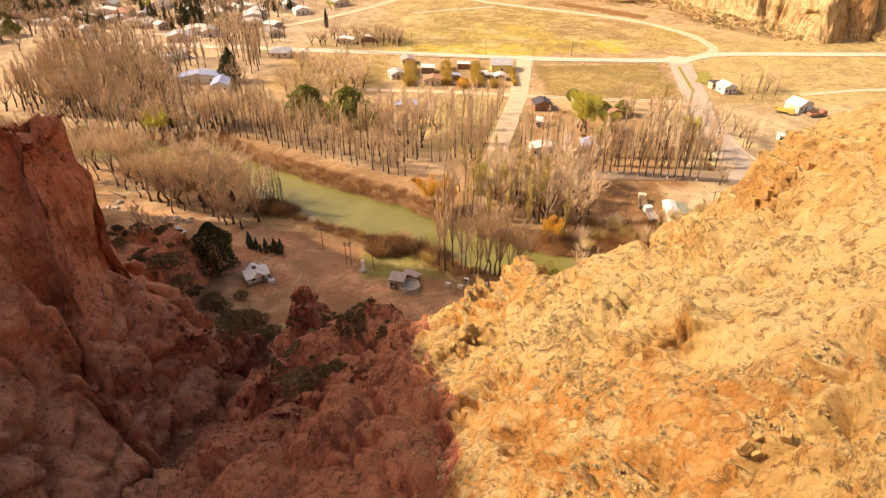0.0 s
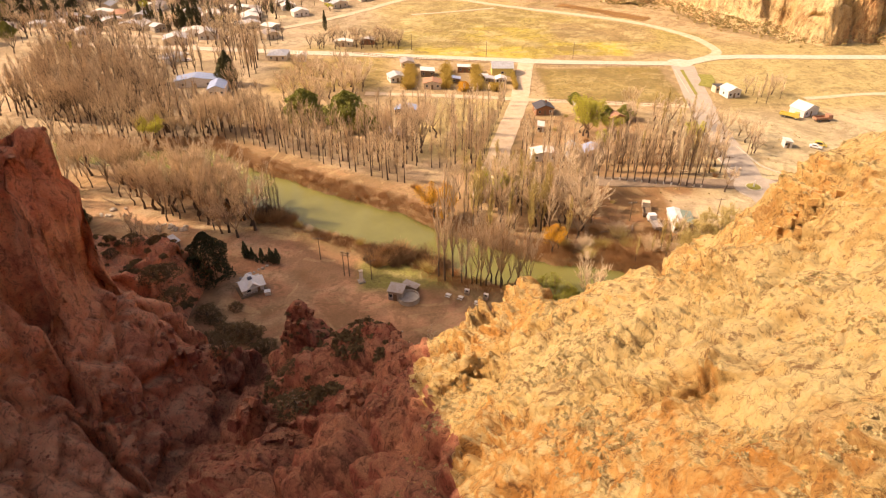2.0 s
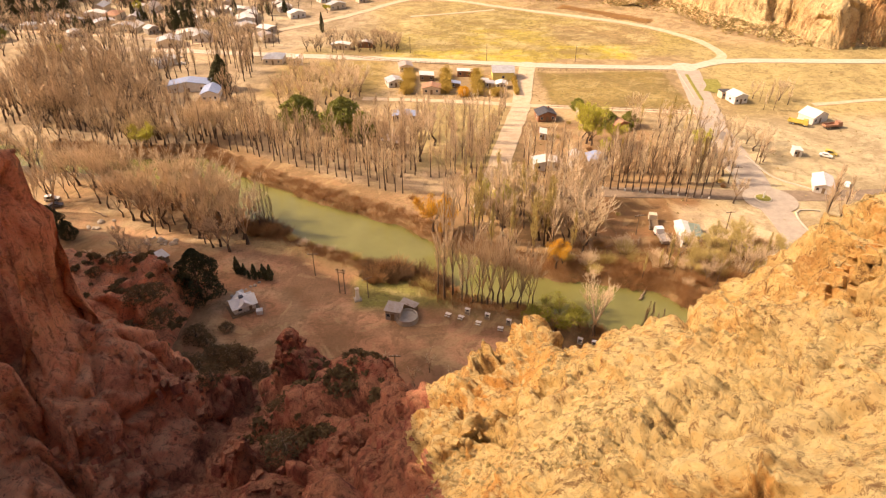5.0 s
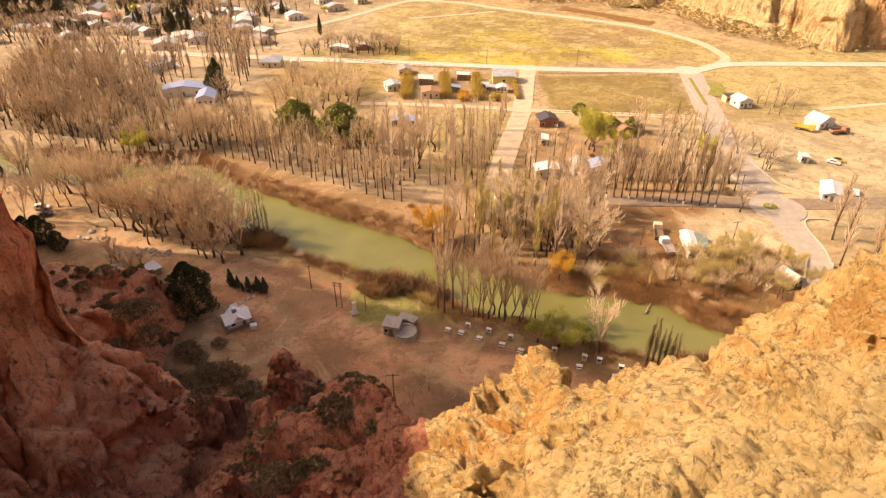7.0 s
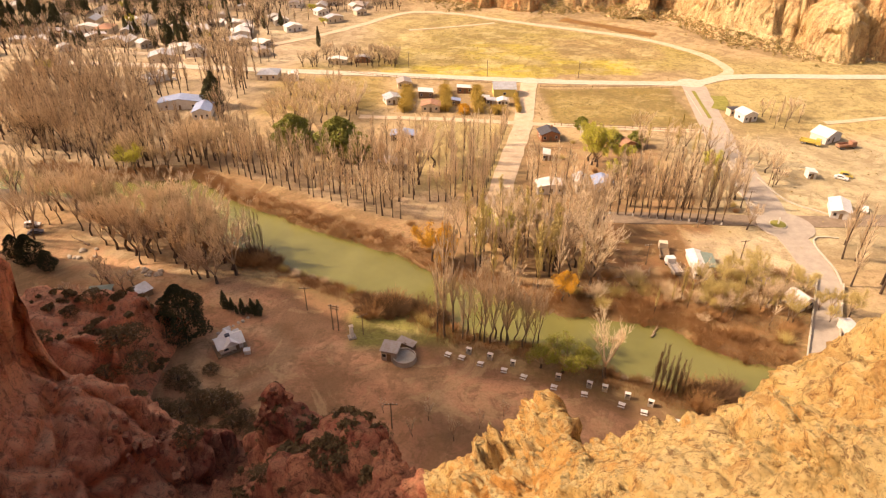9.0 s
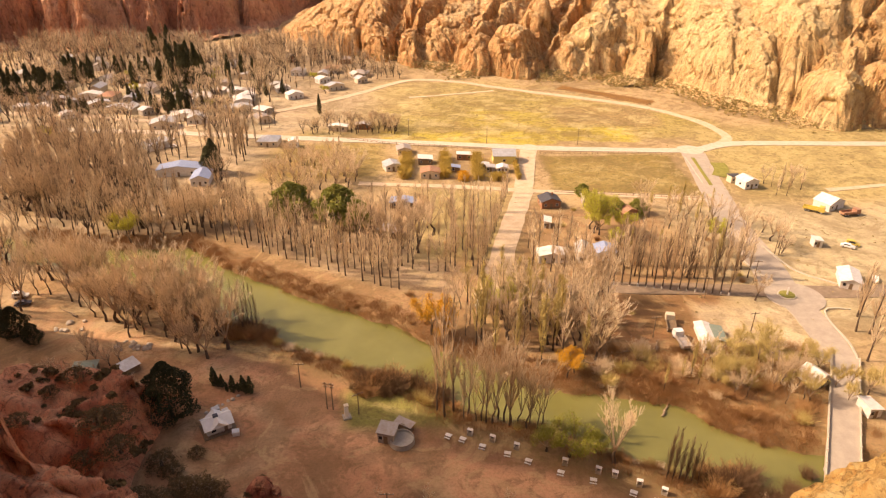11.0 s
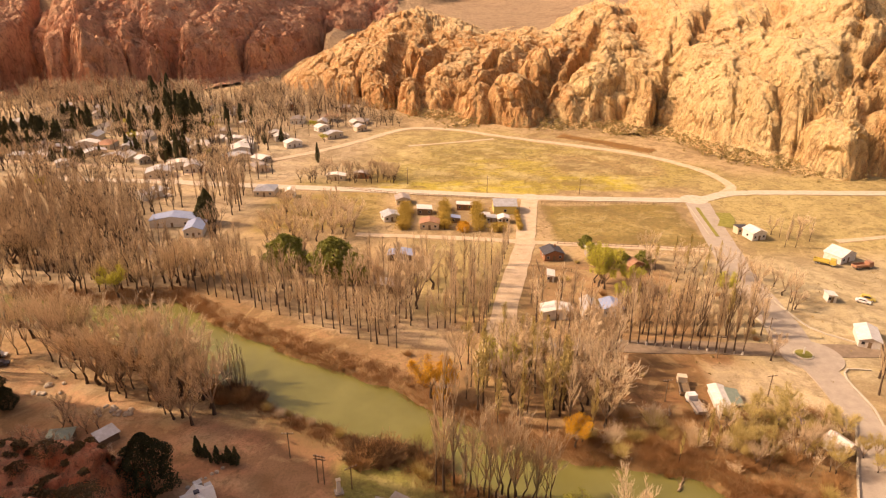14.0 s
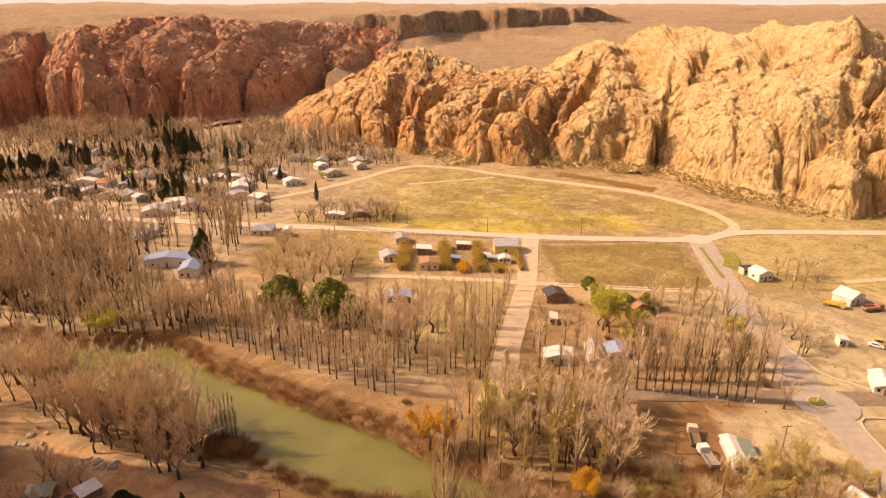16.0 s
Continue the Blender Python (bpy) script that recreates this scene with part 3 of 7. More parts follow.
road("road_main", ((420, 316), (201, 318), (137, 318), (113, 309), (78, 309), (39, 312), (-22, 320), (-75, 326), (-130, 333), (-190, 338)), 6.0, "road", "pale gravel main road along the fields", 0.20, 0.5)
road("road_upper", ((128, 316), (136, 330), (129, 357), (105, 384), (60, 409), (32, 424), (6, 439), (-23, 441), (-48, 412), (-70, 388), (-103, 362), (-127, 347), (-146, 334)), 5.0, "dirt", "pale dirt track curving below the cliffs", 0.17, 0.8)
road("road_street", ((39, 312), (31, 262), (22, 222), (15, 190), (12, 182)), 7.5, "dirt", "wide dirt street with worn edges", 0.18, 0.6)
road("road_cross", ((-34, 268), (3, 265), (31, 261), (65, 257), (104, 253)), 3.6, "dirt", "narrow dirt lane between garden plots", 0.15, 0.5)
road("road_boulevard", ((112, 305), (108, 279), (104, 252), (101, 230), (100, 205), (98, 188)), 10.5, "asphalt", "broad worn road with a planted median", 0.19, 0.2)
road("road_grove", ((20, 189.5), (30, 189), (48, 188), (70, 187), (97, 186), (125, 186), (180, 190)), 6.5, "road_poplar_shade", "worn road along the poplars, coloured darker for their shade", 0.14, 0.5)
road("road_bridge", ((98, 192), (99, 178), (99, 165), (97, 152)), 8.5, "asphalt", "worn road leading down to the bridge", 0.21, 0.2)
road("road_town", ((-128, 334), (-150, 372), (-178, 420), (-205, 470)), 5.0, "dirt", "dirt road through the village", 0.15, 0.6)
road("road_village", ((-300, 372), (-240, 368), (-190, 362), (-146, 352)), 5.0, "dirt", "pale dirt lane through the village", 0.13, 0.6)
road("track_field", ((-20, 400), (6, 408), (30, 416)), 2.5, "dirt", "faint pale track in the field", 0.12, 0.5)
road("track_yard", ((150, 262), (190, 268), (260, 262), (420, 258)), 3.0, "dirt", "pale track across the dry ground", 0.12, 0.6)


build_pond()


def disc(name, x, y, r, z, material, label, cat="road", thick=0.3):
    bm = bmesh.new()
    bmesh.ops.create_cone(bm, cap_ends=True, segments=36, radius1=r, radius2=r, depth=thick, matrix=Matrix.Translation((x, y, z - thick / 2)))
    me = bpy.data.meshes.new(name)
    bm.to_mesh(me)
    bm.free()
    me.materials.append(MAT[material])
    return tagged(new(name, me), label, cat, kind="structure")


disc("road_circle", 112, 309, 6, 0.23, "road", "pale round junction of the gravel roads")
disc("road_corner", 39, 312, 4.2, 0.24, "road", "pale worn corner of the street")
disc("road_plaza", 100, 183, 8, 0.22, "asphalt", "worn asphalt junction by the bridge road")

# ---- the near hill: a sunny ochre slope, a shaded gully, a red rock tower and the mountain behind it ----
CREST = ((-140, 233), (26, 233), (52, 229), (68, 215), (116, 207), (144, 195), (150, 171), (155, 151), (162, 144), (167, 137), (171, 113), (174.5, 83), (179, 39), (192, -40))


def bump_at(x, y, cx, cy, r, sharp=2.0):
    return np.exp(-(np.hypot(x - cx, y - cy) / r) ** sharp)


def hill_base(x, y):
    wx, wy = x + 1.3 * fbm(x / 13, y / 13, 3.1, 3), y + 1.3 * fbm(x / 13, y / 13, 8.6, 3)
    top = 72 + 0.45 * (wx - 20) - 0.50 * (wy - 30)
    west = 45.6 + 0.72 * (wx + 3.4) - 0.40 * (wy - 51.6)
    brow_y = np.interp(wx, (-10, 3.5, 7.4, 10.4, 12.0, 60), (60, 57, 67, 68.5, 56, 58))
    brow_z = np.interp(wx, (-4, 4.0, 7.4, 10.4, 12.0, 16, 20, 25, 28, 32, 40, 60), (51.0, 54.0, 46, 45, 52.5, 55.0, 56.2, 56.2, 58.4, 65, 72, 78))
    north = 1.0 + brow_z - np.where(wy > brow_y, 1.9, 0.9) * (wy - brow_y)
    foot = 17 - 1.5 * (wy - 92)
    turn = step(-12, -3, wx)
    right = smooth_min(smooth_min(top, west, 3.0), foot * (1 - turn) + north * turn, 3.0)
    right = right + 5 * bump_at(x, y, -23, 79, 11) + 11 * bump_at(x, y, -26.5, 90.5, 4.4, 1.6) + 6 * bump_at(x, y, -28.2, 66, 3.2, 3)
    right = right + 2.5 * bump_at(x, y, 1, 47, 3.6, 3) + 1.5 * bump_at(x, y, 1, 57, 4, 3) + 8 * bump_at(x, y, 36, 47, 9) + 1.6 * bump_at(x, y, 15.5, 30, 3, 3) + 1.6 * bump_at(x, y, 22.6, 45, 2.4, 3)
    apron = 23.6 - 1.5 * (wx + 50) + 0.30 * (wy - 78.6)
    apron = smooth_min(apron, 30 - 1.6 * (wy - 90) - 0.5 * (wx + 57), 3.0)
    tower = np.minimum(35 - 14 * (wx + 56.6), 61 - 0.5 * (wx + 60.0))
    tower = smooth_min(tower, np.minimum(62 - 6 * (wy - 85.5), 38 + 6 * (wy - 75.5)), 1.5)
    crest = np.interp(y, [p[0] for p in CREST], [p[1] for p in CREST])
    mountain = crest - np.where(wx > -190, 4.2, 1.2) * np.abs(wx + 190) + 7 * fbm(x / 30, y / 30, 1.7, 4)
    knoll = smooth_min(14.5 + 0.12 * (-70 - wx), np.minimum(3.4 * (-60.2 - wx), np.minimum(1.8 * (wy - 106), 1.4 * (141 - wy))), 3.0)
    left = smooth_max(smooth_max(apron, tower, 1.0), mountain, 3.0)
    left = np.where(x < -38, left, -40.0)
    return smooth_max(smooth_max(right, left, 2.0), np.where(x < -45, knoll, -40.0), 2.0)


# blocky outcrops: x, y, radius, how far they stand proud
OUTCROPS = ((2.6, 54, 3.5, 0.8), (15.2, 28.4, 2.2, 0.4), (9.0, 66, 3.5, 0), (23.2, 44.6, 1.8, 0.4), (18.5, 17.5, 2.8, 0.8), (30, 47, 3.5, 0.8), (24, 46, 2.0, 0.7), (21.5, 42.5, 1.6, 0.4), (10.4, 17, 1.6, 0.5), (5.5, 24.5, 2.2, 0.4), (-1, 45, 3, 0.6), (25, 51, 2, 1.0))


def hill_sheet(xs, ys):
    v, q = sheet(xs, ys, hill_base)
    n = normals_of(v)
    x, y, z = v[..., 0], v[..., 1], v[..., 2]
    amp = step(-1.5, 6.0, z)
    steep = step(0.80, 0.45, n[..., 2])
    sunny = step(-6, 2, x + 6 * fbm(x / 9, y / 9, z / 9, 3))
    wild = step(0.16, 0.36, fbm(x / 11, y / 11, z / 11 + 3.0, 3))
    proud = 0.0
    for ox, oy, r, up in OUTCROPS:
        wild = np.maximum(wild, bump_at(x, y, ox, oy, r, 4))
        jag = r * (1 + 0.35 * fbm(x / 1.6, y / 1.6, z / 1.6, 3))
        proud = np.maximum(proud, up * np.exp(-(np.hypot(x - ox, y - oy) / jag) ** 5) * np.clip(0.55 + 0.5 * (x - ox) / r, 0, 1))
    bare = np.maximum(np.maximum(0.6 * steep, wild), 0.08)
    wx, wy, wz = (c + 1.6 * fbm(x / 5, y / 5, z / 5 + k, 3) for c, k in ((x, 1.0), (y, 20.0), (z, 40.0)))
    bulge, _ = domes(wx / 9.0, wy / 9.0, wz / 12.0)
    mass, cleft = facets((x + 0.3 * wx) / 14, (y + 0.3 * wy) / 14, (z + 0.3 * wz) / 20)
    slab, joint = facets(wx / 4.6, wy / 4.6, wz / 5.0)
    block, seam = facets(wx / 1.8, wy / 1.8, wz / 1.5)
    chip, _ = facets(x / 0.75, y / 0.75, z / 0.6)
    big = 1.1 * fbm(x / 17, y / 17, z / 17, 3)
    fine = 0.20 * fbm(x / 1.3, y / 1.3, z / 1.0, 4, 0.6)
    furrow = 0.34 * (ridged((x + 0.5 * y) / 2.6 + 0.5 * fbm(x / 5, y / 5, 1.0, 2), (y - 0.5 * x) / 8.0, z / 9, 4, 0.6) - 0.6)
    calm = 0.8 * (bulge - 0.6) + 0.5 * slab + 0.8 * furrow + 0.12 * chip + 0.08 * block
    craggy = 1.8 * slab - 0.9 * (1 - joint) + 1.0 * block - 0.7 * (1 - seam) + 0.42 * chip
    plate, edge = facets((x + 0.12 * wx) / 5.5, (y + 0.12 * wy) / 5.5, (z + 0.12 * wz) / 8)
    stone, nick = facets((x + 0.5 * z) / 1.7, y / 1.9, z / 2.4)
    bed = ridged((0.55 * x + 0.35 * y + 0.75 * z) / 4.5 + 0.4 * fbm(x / 9, y / 9, z / 9, 2), (x - y) / 17, 0.3, 4, 0.6) - 0.6
    shady = 2.4 * mass - 2.8 * (1 - cleft) + 1.1 * plate - 1.2 * (1 - edge) + (0.5 + 0.7 * bare) * (0.7 * stone - 0.25 * (1 - nick)) + 0.34 * chip + 1.2 * bed
    rough = sunny * (calm * (1 - bare) + craggy * bare) + (1 - sunny) * shady
    rift = y - 14.9 - 0.12 * (x - 16.5) + 0.5 * fbm(x / 1.2, y / 1.2, 5.0, 3)
    cut = proud - 2.2 * np.exp(-((rift / 0.45) ** 2)) * np.exp(-(((x - 16.6) / 2.4) ** 6))
    along = np.clip(((x + 62) * 16 + (y - 76) * -15) / (16**2 + 15**2), 0, 1)
    gash = np.hypot(x + 62 - 16 * along, y - 76 + 15 * along) + 0.5 * fbm(x / 4, y / 4, 2.0, 3)
    d = amp * (rough + big + fine * (0.4 + 0.6 * sunny)) + cut
    e = d.copy()
    e[1:-1] = (e[:-2] + 2 * e[1:-1] + e[2:]) / 4
    e[:, 1:-1] = (e[:, :-2] + 2 * e[:, 1:-1] + e[:, 2:]) / 4
    for _ in range(2):
        f = e.copy()
        f[1:-1] = (e[:-2] + 2 * e[1:-1] + e[2:]) / 4
        f[:, 1:-1] = (f[:, :-2] + 2 * f[:, 1:-1] + f[:, 2:]) / 4
        e = sunny * e + (1 - sunny) * f
    keep = 0.3 + 0.3 * (1 - sunny)
    d = keep * e + (1 - keep) * d + amp * (0.09 + 0.05 * sunny) * (ridged(x / 0.8, y / 0.8, z / 0.8, 3, 0.6) - 0.6) * 1.6
    v = v + n * d[..., None]
    v[..., 2] -= (9 - 4 * along) * np.exp(-((gash / (1.25 - 0.4 * along)) ** 4))
    return v, q


# rust-coloured (+) and cream (-) areas of the rock: x, y, radius, strength
# The first two paint the gully side paler to offset its deep shade.
STAINS = ((-58, 54, 13, -0.8), (-40, 52, 8, -0.5), (9, 21, 7, 0.9), (3, 33, 4, 0.6), (6, 25, 5.5, 0.9), (11, 17, 4.0, 1.0), (16, 28, 3.0, 0.7), (4, 52, 4, 0.5), (30, 47, 4, 0.6), (9, 66, 4, 0.4), (15, 20, 2.5, 0.5),
          (9, 40, 5, -0.9), (20, 36, 8, -0.9), (28, 30, 10, -0.9), (34, 52, 6, -0.6), (20, 24, 3.5, -0.7), (14, 35, 5, -0.8))


def build_hill():
    xs = spaced((-380, -110, 6), (-110, -72, 1.0), (-72, -64, 0.4), (-64, -46, 0.22), (-46, -8, 0.32), (-8, 33, 0.16), (33, 50, 0.45), (50, 80, 1.2), (80, 150, 5))
    ys = spaced((-140, 4, 6), (4, 9, 1.0), (9, 50, 0.16), (50, 70, 0.25), (70, 100, 0.38), (100, 146, 0.6), (146, 190, 3))
    v, q = hill_sheet(xs, ys)
    flat = v.reshape(-1, 3)
    q = q[flat[q][..., 2].max(1) > -2.5]
    centre = flat[q].mean(1)
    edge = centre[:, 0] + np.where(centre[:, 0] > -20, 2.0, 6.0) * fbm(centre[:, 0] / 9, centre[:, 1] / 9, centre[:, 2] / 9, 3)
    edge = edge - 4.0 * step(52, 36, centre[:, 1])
    # The wine tone, darkened for shade, runs up to the shade's edge.
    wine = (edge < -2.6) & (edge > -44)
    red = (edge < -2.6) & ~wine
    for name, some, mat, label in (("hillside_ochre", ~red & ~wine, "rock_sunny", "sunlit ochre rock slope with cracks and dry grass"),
                                   ("hillside_wine", wine, "rock_wine_shade", "wine-red rock of the gully, coloured darker for its shade"), ("hillside_red", red, "rock_red", "red rock tower, knoll and mountainside")):
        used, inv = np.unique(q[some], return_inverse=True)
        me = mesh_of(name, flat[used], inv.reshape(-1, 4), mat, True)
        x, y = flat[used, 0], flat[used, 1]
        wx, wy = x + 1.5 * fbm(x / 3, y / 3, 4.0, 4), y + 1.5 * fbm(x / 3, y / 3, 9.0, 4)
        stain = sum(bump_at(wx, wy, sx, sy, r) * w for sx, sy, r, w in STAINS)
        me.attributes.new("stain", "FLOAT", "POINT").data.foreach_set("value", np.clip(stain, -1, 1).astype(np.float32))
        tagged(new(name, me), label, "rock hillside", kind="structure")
    return v


HILL = build_hill()

# ---- the cliffs across the valley and the uplands behind them ----
EAST_FOOT = ((-150, 640), (-133, 578), (-98, 546), (-60, 520), (-34, 502), (-5, 475), (17, 466), (61, 462), (90, 456), (118, 446), (138, 420), (157, 386), (180, 363), (197, 346), (230, 346), (300, 338), (460, 330))
EAST_TOP = ((-150, 2), (-133, 10), (-109, 24), (-80, 39), (-58, 53), (-41, 60), (-24, 63), (31, 48), (88, 52), (108, 69), (121, 72), (138, 67), (156, 84), (188, 83), (207, 78), (230, 93), (256, 82), (330, 84), (460, 80))
WEST_FOOT = ((-700, 440), (-420, 500), (-344, 532), (-300, 538), (-261, 550), (-220, 560), (-188, 600), (-150, 650), (-128, 750), (-90, 860), (-40, 900))
WEST_TOP = ((-700, 78), (-341, 76), (-305, 78), (-279, 87), (-245, 86), (-231, 79), (-194, 77), (-165, 72), (-140, 70), (-118, 67), (-98, 64), (-40, 64))
PROFILE = ((-24, -0.04), (-9, 0.02), (0, 0.07), (4, 0.26), (9, 0.43), (17, 0.55), (34, 0.69), (60, 0.85), (90, 1.0), (115, 0.98), (160, 0.84), (260, 0.55))
# knobs at the foot of the sunny cliffs: x, distance behind the foot, radius, height
KNOBS = ((84, 4, 10, 20), (48, 6, 17, 30), (22, 10, 15, 24), (106, 10, 9, 22), (120, 16, 10, 26), (-20, 8, 12, 24), (-48, 8, 13, 26), (-74, 6, 10, 22), (196, 4, 10, 26), (214, 8, 9, 30), (66, 30, 14, 42))
# shadowed clefts: x, distance behind the foot, half-width, length, depth
CLEFTS = ((70, 18, 5, 26, 14), (98, 44, 5, 30, 16), (214, 40, 5, 20, 10), (34, 40, 4, 24, 12), (-8, 34, 5, 30, 14), (-36, 30, 4, 26, 12), (142, 30, 3, 26, 8), (168, 60, 4, 22, 9), (200, 66, 4, 18, 9))


def along(x, line):
    return np.interp(x, [p[0] for p in line], [p[1] for p in line])


def behind(x, y, line):
    """How far a place lies behind a foot line, measured square to it."""
    best = np.full(x.shape, 1e9)
    for (ax, ay), (bx, by) in zip(line, line[1:]):
        ex, ey = bx - ax, by - ay
        t = np.clip(((x - ax) * ex + (y - ay) * ey) / (ex * ex + ey * ey), 0, 1)
        best = np.minimum(best, np.hypot(x - ax - t * ex, y - ay - t * ey))
    return np.where(y > along(x, line), best, -best)


def cliff_sheet(xs, deeps, foot, heights, sunny):
    """A rock wall raised behind its foot line: leaning buttresses and gullies, knobs, clefts, then broken blocks."""
    gx, gd = np.meshgrid(xs, deeps)
    gy = along(gx, foot) + gd
    d = behind(gx, gy, foot)
    wx, wd = gx + 7 * fbm(gx / 30, gy / 30, 2.0, 4), d + 7 * fbm(gx / 30, gy / 30, 9.0, 4)
    lean = wx - (0.55 if sunny else -0.15) * wd
    calm = step(138, 152, gx) * step(226, 212, gx) * 0.45 if sunny else 0.0 * gx
    butt = ridged(lean / 62, wd / 170, 0.4, 2, 0.5) - 0.62
    mass, _ = domes(lean / 42, wd / 60, 0.5)
    rib, _ = domes(lean / 13, wd / 24, 2.5)
    thin = np.interp(gx, (-150, -110, -60, 0), (0.22, 0.34, 0.66, 1.0)) if sunny else 1.0
    e = d / thin + (1 - calm) * (44 * butt + 26 * (mass - 0.72)) + 3.5 * (rib - 0.75) + 1.0 * fbm(gx / 4, gy / 4, 1.0, 3)
    e = np.where(d < 0, np.minimum(e, d + 6), e)
    if not sunny:
        e = e - 34 * np.exp(-(((gx + 318 + 0.2 * d) / 11) ** 4)) - 16 * np.exp(-(((gx + 226) / 6) ** 4)) * step(70, 20, d)
    top = along(gx, heights) * (0.96 + 0.05 * fbm(gx / 22, gy / 50, 5.0, 4))
    gz = top * np.interp(e, [p[0] for p in PROFILE], [p[1] for p in PROFILE])
    if sunny:
        for kx, kd, r, h in KNOBS:
            q = np.hypot(wx - kx, 0.8 * (d + 3 * fbm(gx / 8, gy / 8, 4.0, 3) - kd)) / r
            gz = smooth_max(gz, h * np.sqrt(np.clip(1.25 - q * q, 0.0, None)) - 3, 2.5)
        for cx, cd, half, long, deep in CLEFTS:
            away = np.hypot((wx - cx - 0.5 * (d - cd)) / half, (d - cd) / long)
            gz = gz - deep * np.exp(-(away**4)) * step(0, 12, gz)
        gz = gz - step(100 * thin, 150 * thin, d) * step(-25, -90, gx) * (gz + 4)
    v = np.stack([gx, gy, gz], -1)
    n = normals_of(v)
    x, y, z = gx, gy, gz
    amp = step(2.0, 12.0, z)
    sx, sy, sz = (c + 2.5 * fbm(x / 9, y / 9, z / 9 + k, 3) for c, k in ((x, 1.0), (y, 20.0), (z, 40.0)))
    slab, joint = facets((sx + 0.5 * sz) / 11, sy / 13, sz / 20)
    chip, nick = facets((sx + 0.4 * sz) / 3.8, sy / 4.2, sz / 5.5)
    beds = ridged((z + 0.5 * x + 0.2 * y) / 7 + 0.5 * fbm(x / 15, y / 15, z / 15, 2), (x - z) / 40, 0.3, 3, 0.6) - 0.6
    rough = (1 - 0.4 * calm) * (2.2 * slab - 1.3 * (1 - joint) + 0.42 * chip - 0.25 * (1 - nick)) + 0.9 * beds + 0.35 * fbm(x / 2.4, y / 2.4, z / 2.4, 3, 0.6)
    v = v + n * (amp * rough)[..., None]
    v[..., 2] += step(9, 0, z) * step(-0.5, 1.5, z) * 1.2 * fbm(x / 7, y / 7, 5.0, 4)
    # Positive in the hollows, negative on the buttresses.
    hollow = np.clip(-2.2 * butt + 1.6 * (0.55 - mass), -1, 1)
    m = len(xs)
    i = (np.arange(len(deeps) - 1)[:, None] * m + np.arange(m - 1)).ravel()
    return v, np.stack([i, i + 1, i + m + 1, i + m], -1), hollow


def build_cliff(name, xs, deeps, foot, heights, sunny, material, label):
    v, q, hollow = cliff_sheet(xs, deeps, foot, heights, sunny)
    me = mesh_of(name, v.reshape(-1, 3), q, material, False)
    x, z = v[..., 0].ravel(), v[..., 2].ravel()
    # Colour shift along the wall: redder and darker in hollows, paler on buttresses.
    if sunny:
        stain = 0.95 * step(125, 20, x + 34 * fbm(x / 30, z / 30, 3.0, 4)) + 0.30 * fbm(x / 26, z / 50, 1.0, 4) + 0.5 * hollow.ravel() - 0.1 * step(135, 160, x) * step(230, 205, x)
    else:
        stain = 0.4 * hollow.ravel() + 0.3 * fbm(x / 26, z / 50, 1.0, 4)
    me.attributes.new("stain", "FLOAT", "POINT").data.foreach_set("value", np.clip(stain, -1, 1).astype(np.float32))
    tagged(new(name, me), label, "cliff", kind="structure")
    return v


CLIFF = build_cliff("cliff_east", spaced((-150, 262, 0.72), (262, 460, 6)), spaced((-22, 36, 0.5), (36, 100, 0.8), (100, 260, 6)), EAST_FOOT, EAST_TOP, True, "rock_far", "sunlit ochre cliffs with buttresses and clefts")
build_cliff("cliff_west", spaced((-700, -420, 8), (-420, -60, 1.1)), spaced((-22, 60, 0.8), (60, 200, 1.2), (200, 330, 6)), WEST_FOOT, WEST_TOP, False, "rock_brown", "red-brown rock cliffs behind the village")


def upland_height(x, y):
    """The plateau behind both cliffs, cut by a canyon, with a rock rim on it and rolling hills to the skyline."""
    near = np.interp(x, (-600, -300, -170, -130, -90, -50, 0, 120, 250, 600), (74, 76, 66, 26, 12, 32, 42, 50, 76, 78))
    mid = np.interp(x, (-400, -200, -115, 100, 250, 500), (78, 64, 34, 46, 60, 72))
    k = step(840, 980, y)
    base = near * (1 - k) + mid * k
    base = base * step(1500, 1150, y) + (74 + 9 * fbm(x / 700, y / 700, 2.0, 4)) * step(1150, 1500, y)
    front = np.where(x < -125, behind(x, y, WEST_FOOT), behind(x, y, EAST_FOOT)) - 100
    base = base - 30 * step(25, -25, front) - 70 * step(-20, -60, front)
    rim_y = 985 + 0.45 * (x + 110) + 30 * fbm(x / 90, 0.5, 0.0, 4) + 5 * facets(x / 20, y / 60, 0.3)[0]
    window = step(-134, -118, x) * step(330, 220, x)
    crown = np.interp(x, (-115, 100, 230), (77, 85, 90)) + 2.5 * fbm(x / 30, y / 30, 1.0, 3)
    rim = base + (crown - base) * (0.30 * step(-60, -4, y - rim_y) + 0.70 * step(-1, 5, y - rim_y))
    base = np.where(window > 0, base * (1 - window) + np.maximum(rim, base) * window, base) * step(1500, 1250, y) + base * step(1250, 1500, y)
    return base + step(640, 900, y) * (5 * fbm(x / 150, y / 150, 0.5, 5) + 7 * (ridged(x / 75, y / 120, 2.0, 5, 0.55) - 0.6)) + step(1700, 3200, y) * (-6 + 18 * fbm(x / 800, y / 800, 7.0, 3))


v, q = sheet(spaced((-3600, -900, 60), (-900, -260, 12), (-260, 420, 4), (420, 900, 12), (900, 3600, 60)), spaced((430, 900, 6), (900, 1200, 4), (1200, 1900, 14), (1900, 4240, 60)), upland_height)
tagged(new("upland", mesh_of("upland", v.reshape(-1, 3), q, "rock_mesa", True)), "brown hills and plateau with a flat-topped rock rim", "hills", kind="structure")


